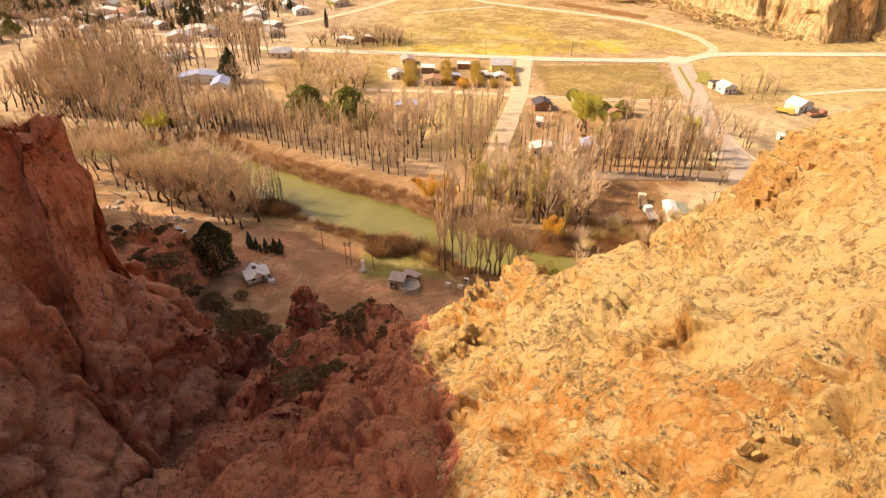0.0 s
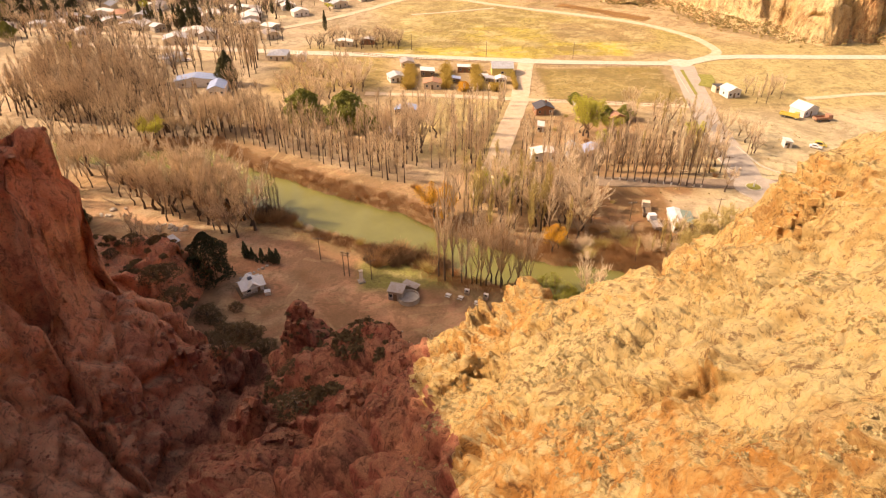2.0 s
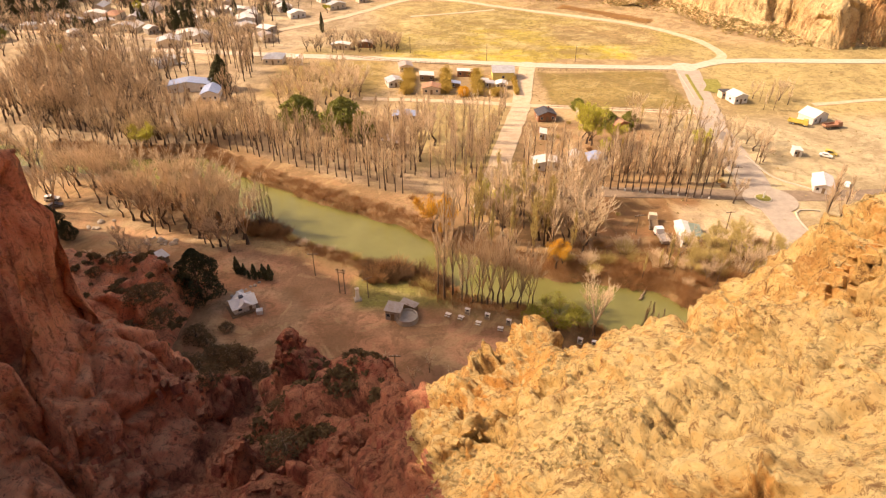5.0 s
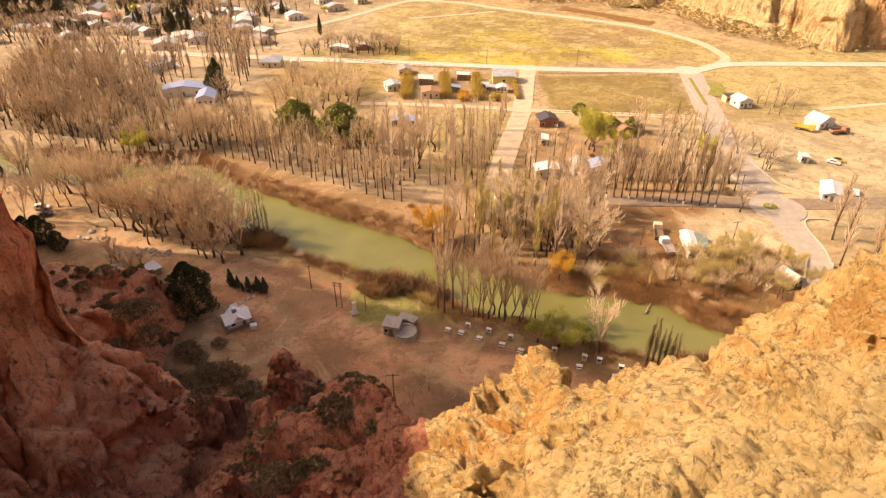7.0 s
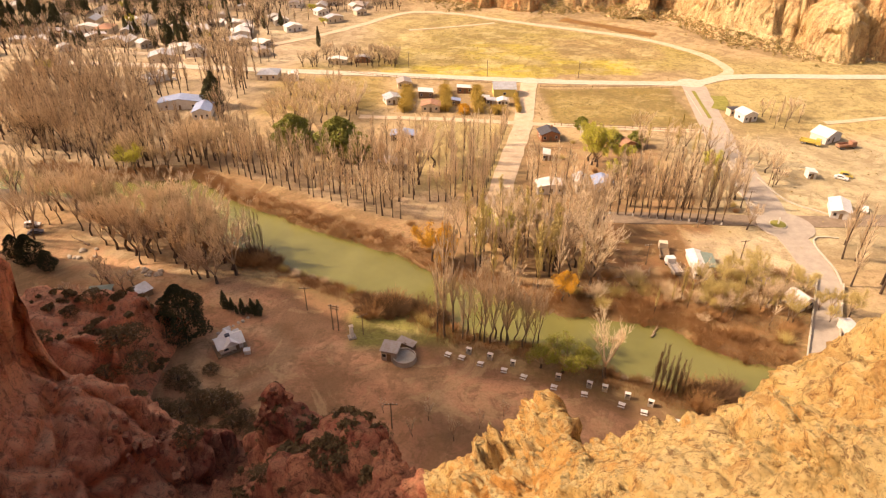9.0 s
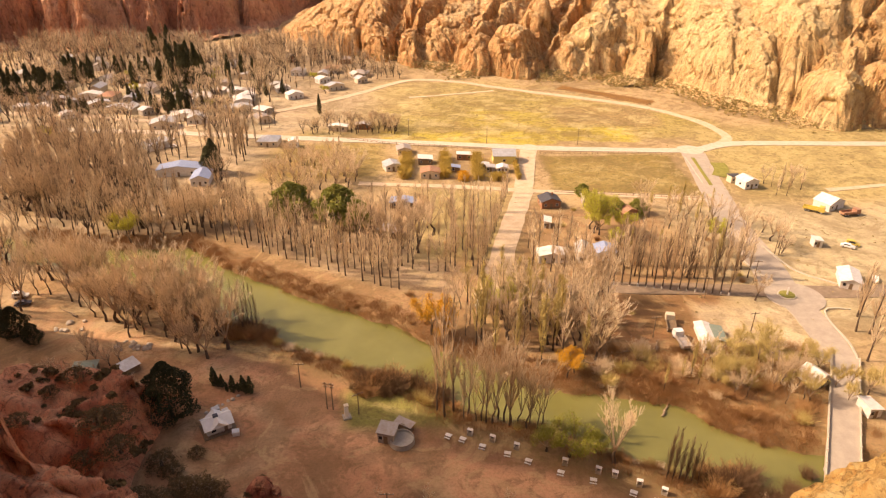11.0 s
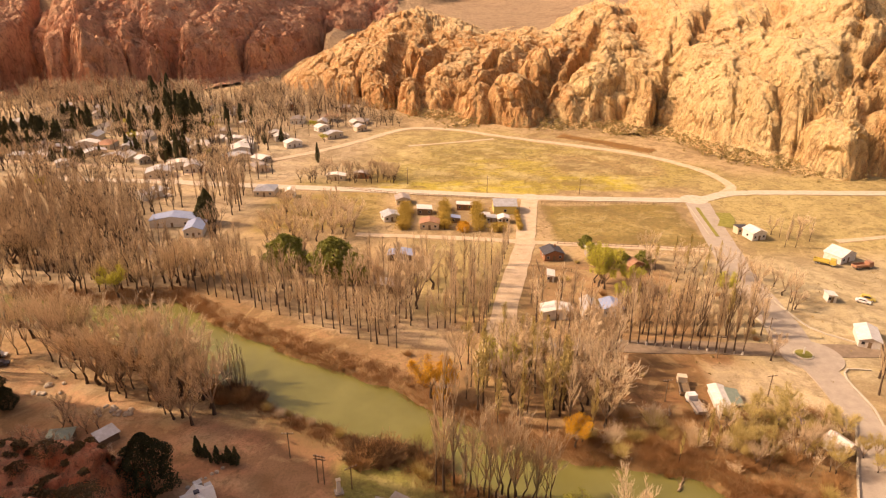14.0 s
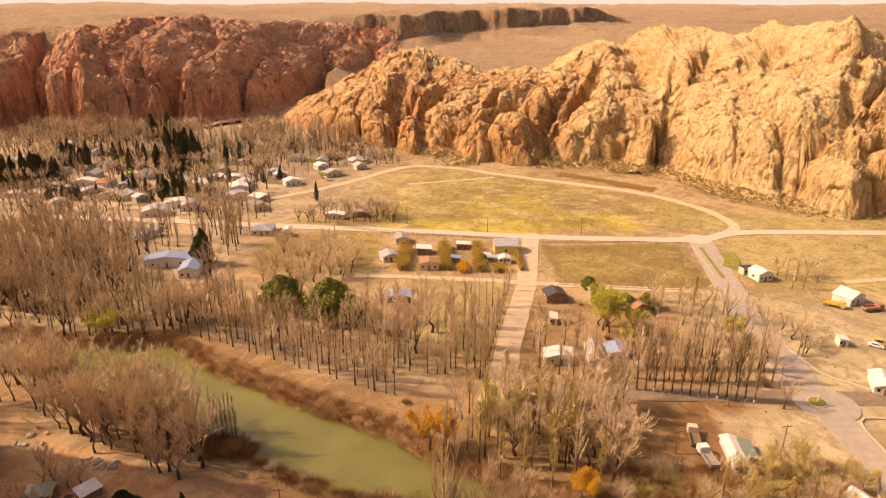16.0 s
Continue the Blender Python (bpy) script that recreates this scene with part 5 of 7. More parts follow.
# ---- buildings ----
def house(x, y, w, d, h, rz=0.0, roof="zinc", wall="cream", rise=1.2, label="", shape="gable", windows=3, name="house", chimney=False, clear=True):
    """A small building: walls, an overhanging roof, a door and windows with panes."""
    text = {"zinc": "zinc sheet", "zinc_old": "weathered sheet", "black_roof": "dark", "rust_roof": "rusty sheet", "green_roof": "green sheet", "blue_roof": "blue-grey sheet", "white": "white"}
    walls = {"white": "white", "cream": "cream", "yellow": "yellow", "brick": "brick-red", "wood": "wooden", "zinc_old": "sheet-clad", "concrete": "grey"}
    root = thing(name, label or f"small {walls[wall]} house with a {text[roof]} roof", "house" if name == "house" else name.replace("_", " "), "houses in the valley" if name == "house" else "")
    a, b = w / 2, d / 2
    if shape == "gable":
        part("wall", prism(bmesh.new(), [(-a, 0), (a, 0), (a, h), (0, h + rise), (-a, h)], -b, b), wall, root)
        bm = bmesh.new()
        o, t = 0.35, 0.12
        k = rise / a
        prism(bm, [(-a - o, h - k * o + 0.02), (0, h + rise + 0.02), (0, h + rise + 0.02 + t), (-a - o, h - k * o + 0.02 + t)], -b - o, b + o)
        prism(bm, [(a + o, h - k * o + 0.02), (a + o, h - k * o + 0.02 + t), (0, h + rise + 0.02 + t), (0, h + rise + 0.02)], -b - o, b + o)
        top = part("roof", bm, roof, root)
    elif shape == "shed":
        part("wall", prism(bmesh.new(), [(-a, 0), (a, 0), (a, h), (-a, h + rise)], -b, b), wall, root)
        k = rise / w
        top = part("roof", prism(bmesh.new(), [(-a - 0.3, h + rise + 0.3 * k + 0.02), (a + 0.3, h - 0.3 * k + 0.02), (a + 0.3, h - 0.3 * k + 0.14), (-a - 0.3, h + rise + 0.3 * k + 0.14)], -b - 0.3, b + 0.3), roof, root)
    else:
        part("wall", box(bmesh.new(), -a, -b, 0, a, b, h), wall, root)
        bm = bmesh.new()
        low = [bm.verts.new(p) for p in ((-a - 0.4, -b - 0.4, h), (a + 0.4, -b - 0.4, h), (a + 0.4, b + 0.4, h), (-a - 0.4, b + 0.4, h))]
        peak = [bm.verts.new((0, -max(0, b - a) , h + rise)), bm.verts.new((0, max(0.01, b - a), h + rise))]
        bm.faces.new(low[::-1])
        bm.faces.new((low[0], low[1], peak[0])), bm.faces.new((low[1], low[2], peak[1], peak[0])), bm.faces.new((low[2], low[3], peak[1])), bm.faces.new((low[3], low[0], peak[0], peak[1]))
        top = part("roof", bm, roof, root)
    if chimney:
        part("chimney", box(bmesh.new(), a * 0.3, b * 0.3, h, a * 0.3 + 0.5, b * 0.3 + 0.5, h + rise + 0.7), "brick", top)
    part("door", box(bmesh.new(), -0.45, -b - 0.06, 0.02, 0.45, -b + 0.02, 2.05), "wood", root)
    for k in range(windows):
        side = k % 3
        if side == 0:
            f, p = (-a * 0.62 - 0.5, -b - 0.07, 1.0, -a * 0.62 + 0.5, -b + 0.02, 2.1), (-a * 0.62 - 0.4, -b - 0.09, 1.1, -a * 0.62 + 0.4, -b + 0.01, 2.0)
        elif side == 1:
            f, p = (a * 0.62 - 0.5, -b - 0.07, 1.0, a * 0.62 + 0.5, -b + 0.02, 2.1), (a * 0.62 - 0.4, -b - 0.09, 1.1, a * 0.62 + 0.4, -b + 0.01, 2.0)
        else:
            f, p = (-a - 0.07, -0.6, 1.0, -a + 0.02, 0.6, 2.1), (-a - 0.09, -0.5, 1.1, -a + 0.01, 0.5, 2.0)
        win = part("window", box(bmesh.new(), *f), "white", root)
        part("pane", box(bmesh.new(), *p), "glass", win, "dark window pane")
    z = float(ground_height(np.array(float(x)), np.array(float(y)))) - 0.1
    place(root, x, y, z, rz)
    if clear:
        HOUSE_CLEAR.append((x, y, max(w, d) / 2 + 1.2))
    return root


# garden plots beside the street
house(26, 295, 8, 9.5, 3.6, 90, "zinc", "yellow", 1.9, "yellow-walled house with a pale zinc gable roof")
house(24.5, 282, 4.6, 4, 2.2, 0, "white", "white", 0.8, "white low outbuilding with a rounded roof")
house(19.5, 282.5, 3.6, 3.4, 2.2, 0, "zinc", "zinc_old", 0.4, "grey lean-to shed beside the outbuilding", "shed", 1)
house(17, 285.5, 4.0, 2.6, 2.3, 0, "white", "wood", 0.3, "small white-roofed hut on a garden plot", "shed", 1)
house(-8, 292, 6, 5, 2.6, 4, "white", "wood", 0.5, "wooden cabin with a flat white roof", "shed")
house(-5.5, 276, 7.5, 5.5, 2.7, 0, "rust_roof", "cream", 1.0, "cream cottage with a faded rusty roof")
house(-22, 285, 6.5, 6, 2.5, 20, "zinc", "white", 1.0, "white cottage with a bright zinc roof")
house(-18, 305, 6, 6, 2.6, 10, "zinc_old", "cream", 1.0, "cream cottage with a weathered roof by the road")
house(9, 297, 6.5, 3.5, 2.6, 0, "white", "brick", 0.3, "brick hut with a white flat roof", "shed")
house(5, 282, 3.4, 3, 2.2, 0, "blue_roof", "wood", 0.5, "small wooden shed with a blue-grey roof", "shed", 1)
# east of the street
house(39, 247, 7, 6, 2.8, 8, "black_roof", "brick", 1.3, "dark-roofed house with brick-red walls", chimney=True)
house(54, 248, 5, 5, 2.5, 0, "zinc", "zinc_old", 0.6, "grey sheet-clad shed on the lane", "shed", 1)
house(36, 229.5, 2.2, 4.5, 2.4, -8, "white", "white", 0.4, "narrow white cabin among fences", "shed", 1)
house(65, 238, 6, 6, 2.8, 25, "rust_roof", "brick", 1.2, "brick house with a rusty roof behind poplars")
house(34, 205, 9, 5, 2.8, 3, "white", "white", 0.9, "long white house seen between poplars")
house(44, 206, 4, 7, 3.6, 0, "zinc", "white", 1.2, "tall white gabled house between poplars")
house(51, 207, 6, 6, 2.9, 0, "blue_roof", "white", 1.0, "white house with a blue-grey roof")
house(33, 186.5 - 4, 7, 4.5, 2.6, 2, "zinc_old", "concrete", 0.4, "grey shed with a weathered flat roof", "shed", 1)
house(11, 176, 3.4, 4.2, 2.6, -12, "white", "white", 1.0, "small white gabled cabin in the grove", windows=2)
house(-15, 246, 9, 5, 2.5, -4, "blue_roof", "wood", 0.8, "low workshop with a blue-grey roof and scrap beside it", windows=1)
house(-18, 222, 7, 5, 2.4, -15, "zinc_old", "wood", 0.6, "weathered low shed in the plantation", "shed", 1)
# west along the main road
house(-109, 279, 17, 7, 3.2, 8, "blue_roof", "white", 1.4, "long building with a blue-grey ribbed roof")
house(-97, 270, 7, 10, 3.2, 8, "blue_roof", "white", 1.4, "short wing with a blue-grey ribbed roof")
house(-81, 317, 9, 9, 2.8, 0, "zinc", "cream", 1.8, "square pavilion with a pale hipped roof", "hip")
house(-69, 313, 4, 4, 3.2, 5, "white", "white", 0.8, "small white cube-like house by the road")
house(-52, 338, 9, 4, 2.6, -6, "white", "cream", 0.7, "cream row of rooms behind bare bushes")
house(-40, 341, 7, 4, 2.6, -4, "zinc", "brick", 0.7, "brick cottage behind bare bushes")
house(-132, 312, 7, 10, 3.0, -40, "zinc", "white", 1.2, "long white shed with a zinc roof near the road")
house(-140, 343, 12, 9, 3.2, 15, "zinc", "cream", 1.6, "broad house with a large pale roof")
house(-126, 352, 10, 8, 3.2, 15, "zinc", "white", 1.6, "white house with a pale sheet roof")
house(-134, 384, 9, 11, 4.6, 5, "white", "white", 1.6, "tall white building among conifers")
# east side of the valley
house(120, 266, 6, 6, 3.2, 15, "white", "white", 1.2, "white house by the sandy loop road")
house(117, 271, 5, 3, 2.6, 15, "black_roof", "cream", 0.4, "dark-roofed carport beside the white house", "shed", 1)
house(142, 246, 8.5, 6.5, 2.8, 28, "white", "white", 1.8, "white tarpaulin-covered barn in the yard", "gable", 1, "barn")
house(119.5, 191, 5.5, 9, 2.4, -22, "white", "white", 1.0, "white barn with a bright gable roof", "gable", 1, "barn")
house(122, 215, 2.6, 3.2, 2.4, -6, "white", "white", 0.3, "white box-shaped kiosk on open sand", "shed", 1, "kiosk")
house(67, 161.5, 3.4, 11, 1.9, -6, "white", "white", 0.5, "long white prefabricated hall on bare soil", "gable", 2, "hall")
house(70.4, 162.5, 2.6, 6.5, 1.7, -6, "green_roof", "zinc_old", 0.3, "lean-to with a mossy green-grey roof beside the hall", "shed", 1, "lean_to")
house(86.6, 145.5, 4.2, 4.8, 2.5, 25, "white", "white", 1.2, "white house by the end of the bridge")
house(93.4, 135, 3, 4, 2.4, 10, "white", "white", 0.5, "small white hut on the river bank", "shed", 1)
house(-85, 148, 5, 4, 2.2, 10, "green_roof", "wood", 0.9, "small hut with a pale green hipped roof", "hip", 1)
house(-75, 148.5, 3.0, 4.2, 2.0, -38, "zinc", "wood", 0.5, "open shelter with a sloping zinc roof", "shed", 1)
# the village under the western cliffs
village = random.Random(4)
for k in range(62):
    hx, hy = village.uniform(-285, -45), village.uniform(360, 505)
    if hy < 375 + 0.30 * (hx + 130) or (hx > -110 and hy < 395 + 0.9 * (hx + 110)) or any(abs(hx - q[0]) < 9 and abs(hy - q[1]) < 9 for q in HOUSE_CLEAR):
        continue
    house(hx, hy, village.uniform(6, 10), village.uniform(6, 11), village.uniform(2.6, 3.6), village.uniform(-25, 25), village.choice(["zinc", "zinc_old", "zinc", "zinc_old", "rust_roof", "white"]),
          village.choice(["white", "cream", "cream", "white", "brick"]), village.uniform(0.8, 1.8), "", village.choice(["gable", "gable", "hip"]), 3)
for hx, hy in ((-57, 450), (-76, 437), (-101, 421)):
    house(hx, hy, village.uniform(5, 8), 6, 2.8, village.uniform(10, 45), village.choice(["zinc", "white"]), village.choice(["white", "cream"]), 1.2)
house(-205, 545, 9, 6, 3.5, 0, "white", "white", 1.0, "white building high under the brown cliff")

lots = random.Random(41)
for k in range(20):
    hx, hy = -92 - 9.5 * k * 0.75 + lots.uniform(-5, 5), 356 + 7 * (k % 7) + 12 * (k % 3) + lots.uniform(-6, 6)
    if any(abs(hx - a) < r + 4 and abs(hy - b) < r + 4 for a, b, r in HOUSE_CLEAR):
        continue
    house(hx, hy, lots.uniform(6, 11), lots.uniform(5, 8), lots.uniform(2.5, 3.2), lots.uniform(-20, 60), lots.choice(["zinc", "white", "zinc_old", "zinc"]), lots.choice(["white", "cream", "concrete"]), lots.uniform(0.5, 1.3), windows=2)

for hx, hy, w, d, rz, top in ((-202, 397, 12, 6, 5, "white"), (-174, 370, 13, 6, -8, "zinc"), (-134, 357, 14, 7, 12, "white"), (-121, 406, 10, 7, 20, "white"), (-86, 399, 9, 6, 30, "white"), (-125, 446, 11, 7, 0, "zinc"), (-52, 437, 7, 5, 35, "zinc"),
                              (-66, 419, 11, 5, 38, "zinc"), (-96, 414, 8, 6, 25, "white"), (-112, 396, 8, 7, 15, "white"), (-150, 400, 10, 7, 0, "zinc"), (-182, 412, 9, 7, 10, "white"), (-108, 372, 9, 6, 30, "zinc"), (-215, 372, 11, 6, 0, "white")):
    house(hx, hy, w, d, 3.0, rz, top, "white" if top == "white" else "cream", 1.3, windows=2)
HOUSE_CLEAR.append((-101, 258, 14))

# plots of trees, by name of place
grove(0, ((-88, 234), (-8, 192), (-4, 200), (-80, 246)), ["stand_poplar", "stand_poplar", "stand_poplar", "pale_poplar"], (9, 18), 1.5, (3.2, 4.4), far=True)
grove(0, ((-95, 226), (-12, 184), (-8, 191), (-88, 233)), ["stand_poplar", "stand_poplar", "stand_poplar", "pale_poplar"], (9, 18), 1.5, (3.2, 4.4))
grove(22, ((-30, 205), (-4, 196), (-4, 232), (-28, 232)), ["stand_poplar", "poplar", "bare_tree"], (14, 18), 2.4)
grove(16, ((-2, 194), (10, 192), (18, 240), (6, 246)), ["poplar", "pale_poplar"], (13, 19), 2.4)
grove(230, ((-178, 244), (-96, 226), (-84, 262), (-182, 300)), ["stand_poplar", "poplar", "stand_poplar", "bare_tree"], (12, 18), 2.8, far=True)
grove(50, ((-190, 292), (-112, 282), (-112, 312), (-190, 322)), ["bare_tree", "poplar", "poplar"], (12, 19), 3.5, far=True)
grove(44, ((-160, 205), (-118, 196), (-112, 204), (-150, 226)), ["bare_tree", "poplar"], (11, 16), 3.0, far=True)
grove(24, ((-110, 219), (-84, 219), (-76, 232), (-112, 240)), ["bare_tree", "poplar", "pale_tree"], (10, 15), 2.6)
grove(36, ((-130, 176), (-70, 162), (-60, 172), (-118, 197)), ["thin_tree", "thin_tree", "bare_tree", "bare_tree"], (13, 20), 2.4)
grove(11, ((-90, 162), (-62, 155), (-52, 164), (-80, 172)), ["thin_tree", "bare_tree"], (12, 19), 2.6)
grove(0, ((49, 192), (92, 190), (92, 203), (51, 205)), ["poplar", "poplar", "leafy_poplar", "pale_poplar"], (11, 19), 1.3, (3.0, 4.4))
grove(0, ((54, 206), (92, 204), (92, 217), (58, 218)), ["poplar", "poplar", "leafy_poplar", "pale_poplar"], (9, 14), 1.3, (3.0, 4.4), far=True)
grove(12, ((-3, 165), (14, 160), (20, 178), (2, 182)), ["poplar", "leafy_poplar", "thin_tree"], (10, 15), 2.4)
grove(16, ((12, 160), (34, 152), (38, 180), (20, 186)), ["leafy_poplar", "pale_poplar", "pale_tree", "pale_tree"], (11, 18), 2.6)
grove(14, ((30, 160), (42, 158), (46, 186), (32, 188)), ["pale_tree", "pale_poplar", "thin_tree"], (12, 18), 2.8)
grove(18, ((50, 142), (84, 136), (90, 150), (56, 154)), ["thin_tree", "bare_tree", "leafy_poplar"], (6, 10), 2.6)
grove(10, ((26, 194), (44, 192), (46, 212), (28, 216)), ["poplar", "pale_poplar"], (12, 17), 3.0)
grove(14, ((62, 226), (96, 226), (96, 246), (70, 246)), ["bare_tree", "leafy_poplar", "pale_tree"], (7, 12), 3.0)
grove(34, ((-72, 262), (-34, 262), (-34, 290), (-70, 296)), ["pale_tree", "pale_tree", "bare_tree"], (8, 13), 3.5)
grove(10, ((-66, 240), (-30, 232), (-28, 248), (-60, 258)), ["bare_tree", "pale_tree"], (8, 12), 4.0)
grove(20, ((-110, 284), (-84, 290), (-88, 320), (-112, 318)), ["poplar"], (13, 20), 2.4, far=True)
grove(20, ((-52, 332), (-22, 334), (-24, 348), (-60, 350)), ["bare_tree", "poplar"], (5, 9), 2.6)
grove(9, ((126, 256), (140, 258), (140, 272), (124, 270)), ["bare_tree", "poplar"], (7, 12), 2.5)
grove(8, ((86, 196), (110, 210), (118, 226), (100, 232)), ["pale_tree", "bare_tree"], (6, 9), 4.0)
grove(7, ((98, 146), (112, 150), (116, 172), (106, 176)), ["poplar"], (17, 23), 2.4)
grove(6, ((-88, 150), (-78, 150), (-78, 158), (-90, 160)), ["bare_tree"], (5, 7), 2.0)
grove(40, ((-150, 216), (-106, 217), (-102, 230), (-150, 248)), ["bare_tree", "poplar", "thin_tree"], (10, 16), 2.6, far=True)
grove(22, ((4, 152), (40, 146), (46, 186), (16, 188)), ["pale_tree", "leafy_poplar", "leafy_poplar", "thin_tree", "pale_poplar"], (11, 19), 2.2)
grove(16, ((-4, 196), (12, 196), (22, 236), (2, 244)), ["poplar", "thin_tree"], (11, 16), 2.6)
# the village
grove(64, ((-290, 335), (-120, 350), (-70, 440), (-300, 470)), ["bare_tree", "poplar", "pale_tree", "poplar"], (10, 17), 3.4, far=True)
grove(80, ((-290, 380), (-110, 400), (-90, 470), (-300, 470)), ["poplar", "bare_tree", "bare_tree", "pale_tree"], (9, 16), 5.0, far=True)
grove(230, ((-300, 470), (-50, 462), (-70, 530), (-300, 545)), ["poplar", "poplar", "bare_tree"], (12, 21), 3.4, far=True)
grove(46, ((-80, 440), (-26, 448), (-40, 478), (-80, 500)), ["bare_tree", "poplar"], (7, 12), 4.0, far=True)
grove(40, ((-260, 320), (-150, 330), (-140, 372), (-260, 380)), ["bare_tree", "poplar", "pale_tree"], (8, 14), 5.0, far=True)
grove(26, ((-270, 362), (-120, 380), (-110, 460), (-250, 470)), ["cypress"], (9, 16), 4.0, far=True)
grove(10, ((-270, 330), (-180, 340), (-180, 372), (-270, 390)), ["cypress", "pine"], (7, 12), 6.0, far=True)
grove(8, ((-250, 330), (-60, 400), (-60, 470), (-250, 440)), ["willow"], (5, 8), 6.0, far=True)
for cx, cy, many, size in ((-174, 466, 14, 17), (-166, 440, 8, 14), (-197, 373, 7, 8), (-174, 392, 5, 9), (-223, 400, 9, 15), (-207, 520, 10, 18), (-150, 372, 4, 10), (-130, 450, 6, 13), (-232, 440, 10, 15), (-136, 368, 7, 15), (-158, 432, 9, 21), (-191, 431, 5, 17), (-237, 393, 8, 18), (-100, 408, 3, 9)):
    for k in range(many):
        plant("cypress" if k % 6 else "dark_conifer", cx + tree_rng.uniform(-11, 11), cy + tree_rng.uniform(-8, 8), size * tree_rng.uniform(0.7, 1.2), 1.25 if k % 6 else 0.7, True)
grove(70, ((-240, 378), (-104, 372), (-84, 462), (-250, 470)), ["poplar", "pale_tree", "poplar", "pale_poplar"], (11, 19), 3.0, far=True)
grove(90, ((-290, 452), (-90, 446), (-80, 520), (-290, 540)), ["poplar", "poplar", "pale_tree"], (13, 22), 3.0, far=True)
grove(36, ((-130, 330), (-88, 318), (-84, 350), (-128, 372)), ["poplar", "pale_tree", "poplar"], (9, 16), 3.0, far=True)
grove(40, ((-70, 330), (-22, 332), (-24, 346), (-60, 352)), ["pale_tree", "bare_tree"], (5, 9), 1.8, far=True)
build_woods()
grove(16, ((-108, 187), (-54, 158), (-50, 164), (-104, 196)), ["thin_tree", "bare_tree"], (14, 20), 2.4)
# single trees and rows
grove(16, ((6, 154), (30, 148), (34, 170), (12, 178)), ["leafy_poplar", "pale_poplar", "leafy_poplar"], (14, 20), 1.8)
for x, y, h in ((0.2, 133, 33), (2.2, 134.5, 28), (-1.4, 134.8, 24)):
    plant("poplar", x, y, h, 0.62)
for k in range(15):
    plant("thin_tree" if k % 4 else "poplar", 4.5 + 1.15 * k + tree_rng.uniform(-0.5, 0.5), 133.2 - 0.25 * k + tree_rng.uniform(-1.2, 1.2), tree_rng.uniform(14, 22), 0.85)
grove(20, ((62, 142), (98, 136), (97, 158), (66, 158)), ["budding_tree"], (5, 8.5), 2.0)
for k in range(6):
    plant("dark_poplar", -55 + 1.3 * k, 168.5 - 0.6 * k, tree_rng.uniform(12, 15), 0.5)
for k in range(16):
    plant("dark_poplar", 43.2 + 0.42 * k, 115.6 + 0.7 * (k % 3), tree_rng.uniform(8.5, 12.5), 0.62)
for k in range(15):
    plant("poplar" if k % 3 else "dark_poplar", 50 + 2.25 * k, 190.0 - 0.45 * k, tree_rng.uniform(13, 20), 0.95)
for k in range(16):
    plant("poplar" if k % 2 else "pale_poplar", 17.5 + 0.86 * k * 1.05 - 6.5, 194 + 4.3 * k, tree_rng.uniform(9, 15), 0.8)
for x, y, h in ((91, 199, 12), (95, 206, 11), (102, 221, 12), (99, 228, 10), (88, 181, 9)):
    plant("pale_tree" if h > 10 else "bare_tree", x, y, h, 1.1)
plant("bare_tree", -58, 154, 12.5, 1.15), plant("bare_tree", -63, 156, 11), plant("pale_tree", 34, 119.5, 16.5, 0.9)
for x, y, h in ((51, 224, 17), (52.6, 226.5, 16), (50.4, 227, 13), (52.5, 222.5, 10), (-103, 216, 11), (60, 222, 9), (-184, 318, 8), (56, 212, 7), (88, 216, 9), (16, 172, 12)):
    plant("willow", x, y, h, 0.7 if h > 12 else 1.0)
for x, y, h in ((25.5, 121.5, 8.5), (21, 123, 6.0), (31, 122.5, 4.5)):
    plant("green_willow", x, y, h, 1.35)
for x, y, h in ((-3, 164, 11.5), (0.5, 166, 8), (29, 146, 8), (31, 148, 6), (-0.5, 161, 5)):
    plant("autumn_tree", x, y, h, 0.95)
for x, y, h in ((-37, 232, 14), (-30, 229, 10), (-54, 237, 13), (53, 256, 5), (70, 240, 6), (62, 239, 6)):
    plant("pine", x, y, h, 1.25)
for x, y, h in ((-95, 279, 15), (-98, 281, 11)):
    plant("dark_conifer", x, y, h)
for x, y, h in ((-59, 133, 14.5), (-110, 163, 9), (-104, 160, 6), (-116, 166, 7)):
    plant("juniper", x, y, h, 0.78)
for k in range(9):
    plant("cypress", -53 + 1.15 * k + tree_rng.uniform(-0.4, 0.4), 143 - 0.3 * k + tree_rng.uniform(-0.7, 0.7), tree_rng.uniform(2.4, 5.6), 1.5)
for x, y, h in ((-6, 104, 5), (-3, 108, 6), (2, 103, 5.5), (7, 106, 4.5), (-12, 110, 4), (12, 109, 4.5)):
    plant("thin_tree", x, y, h, 0.9)
for k in range(9):
    plant("bare_tree", -94 + 3.2 * k + tree_rng.uniform(-1, 1), 148 - 0.9 * k + tree_rng.uniform(-1.5, 1.5), tree_rng.uniform(3.5, 5.5), 1.3)
for x, y, h in ((-66, 366, 11), (-132, 378, 12), (-129, 378, 9), (-150, 372, 13), (-183, 372, 9)):
    plant("cypress", x, y, h)


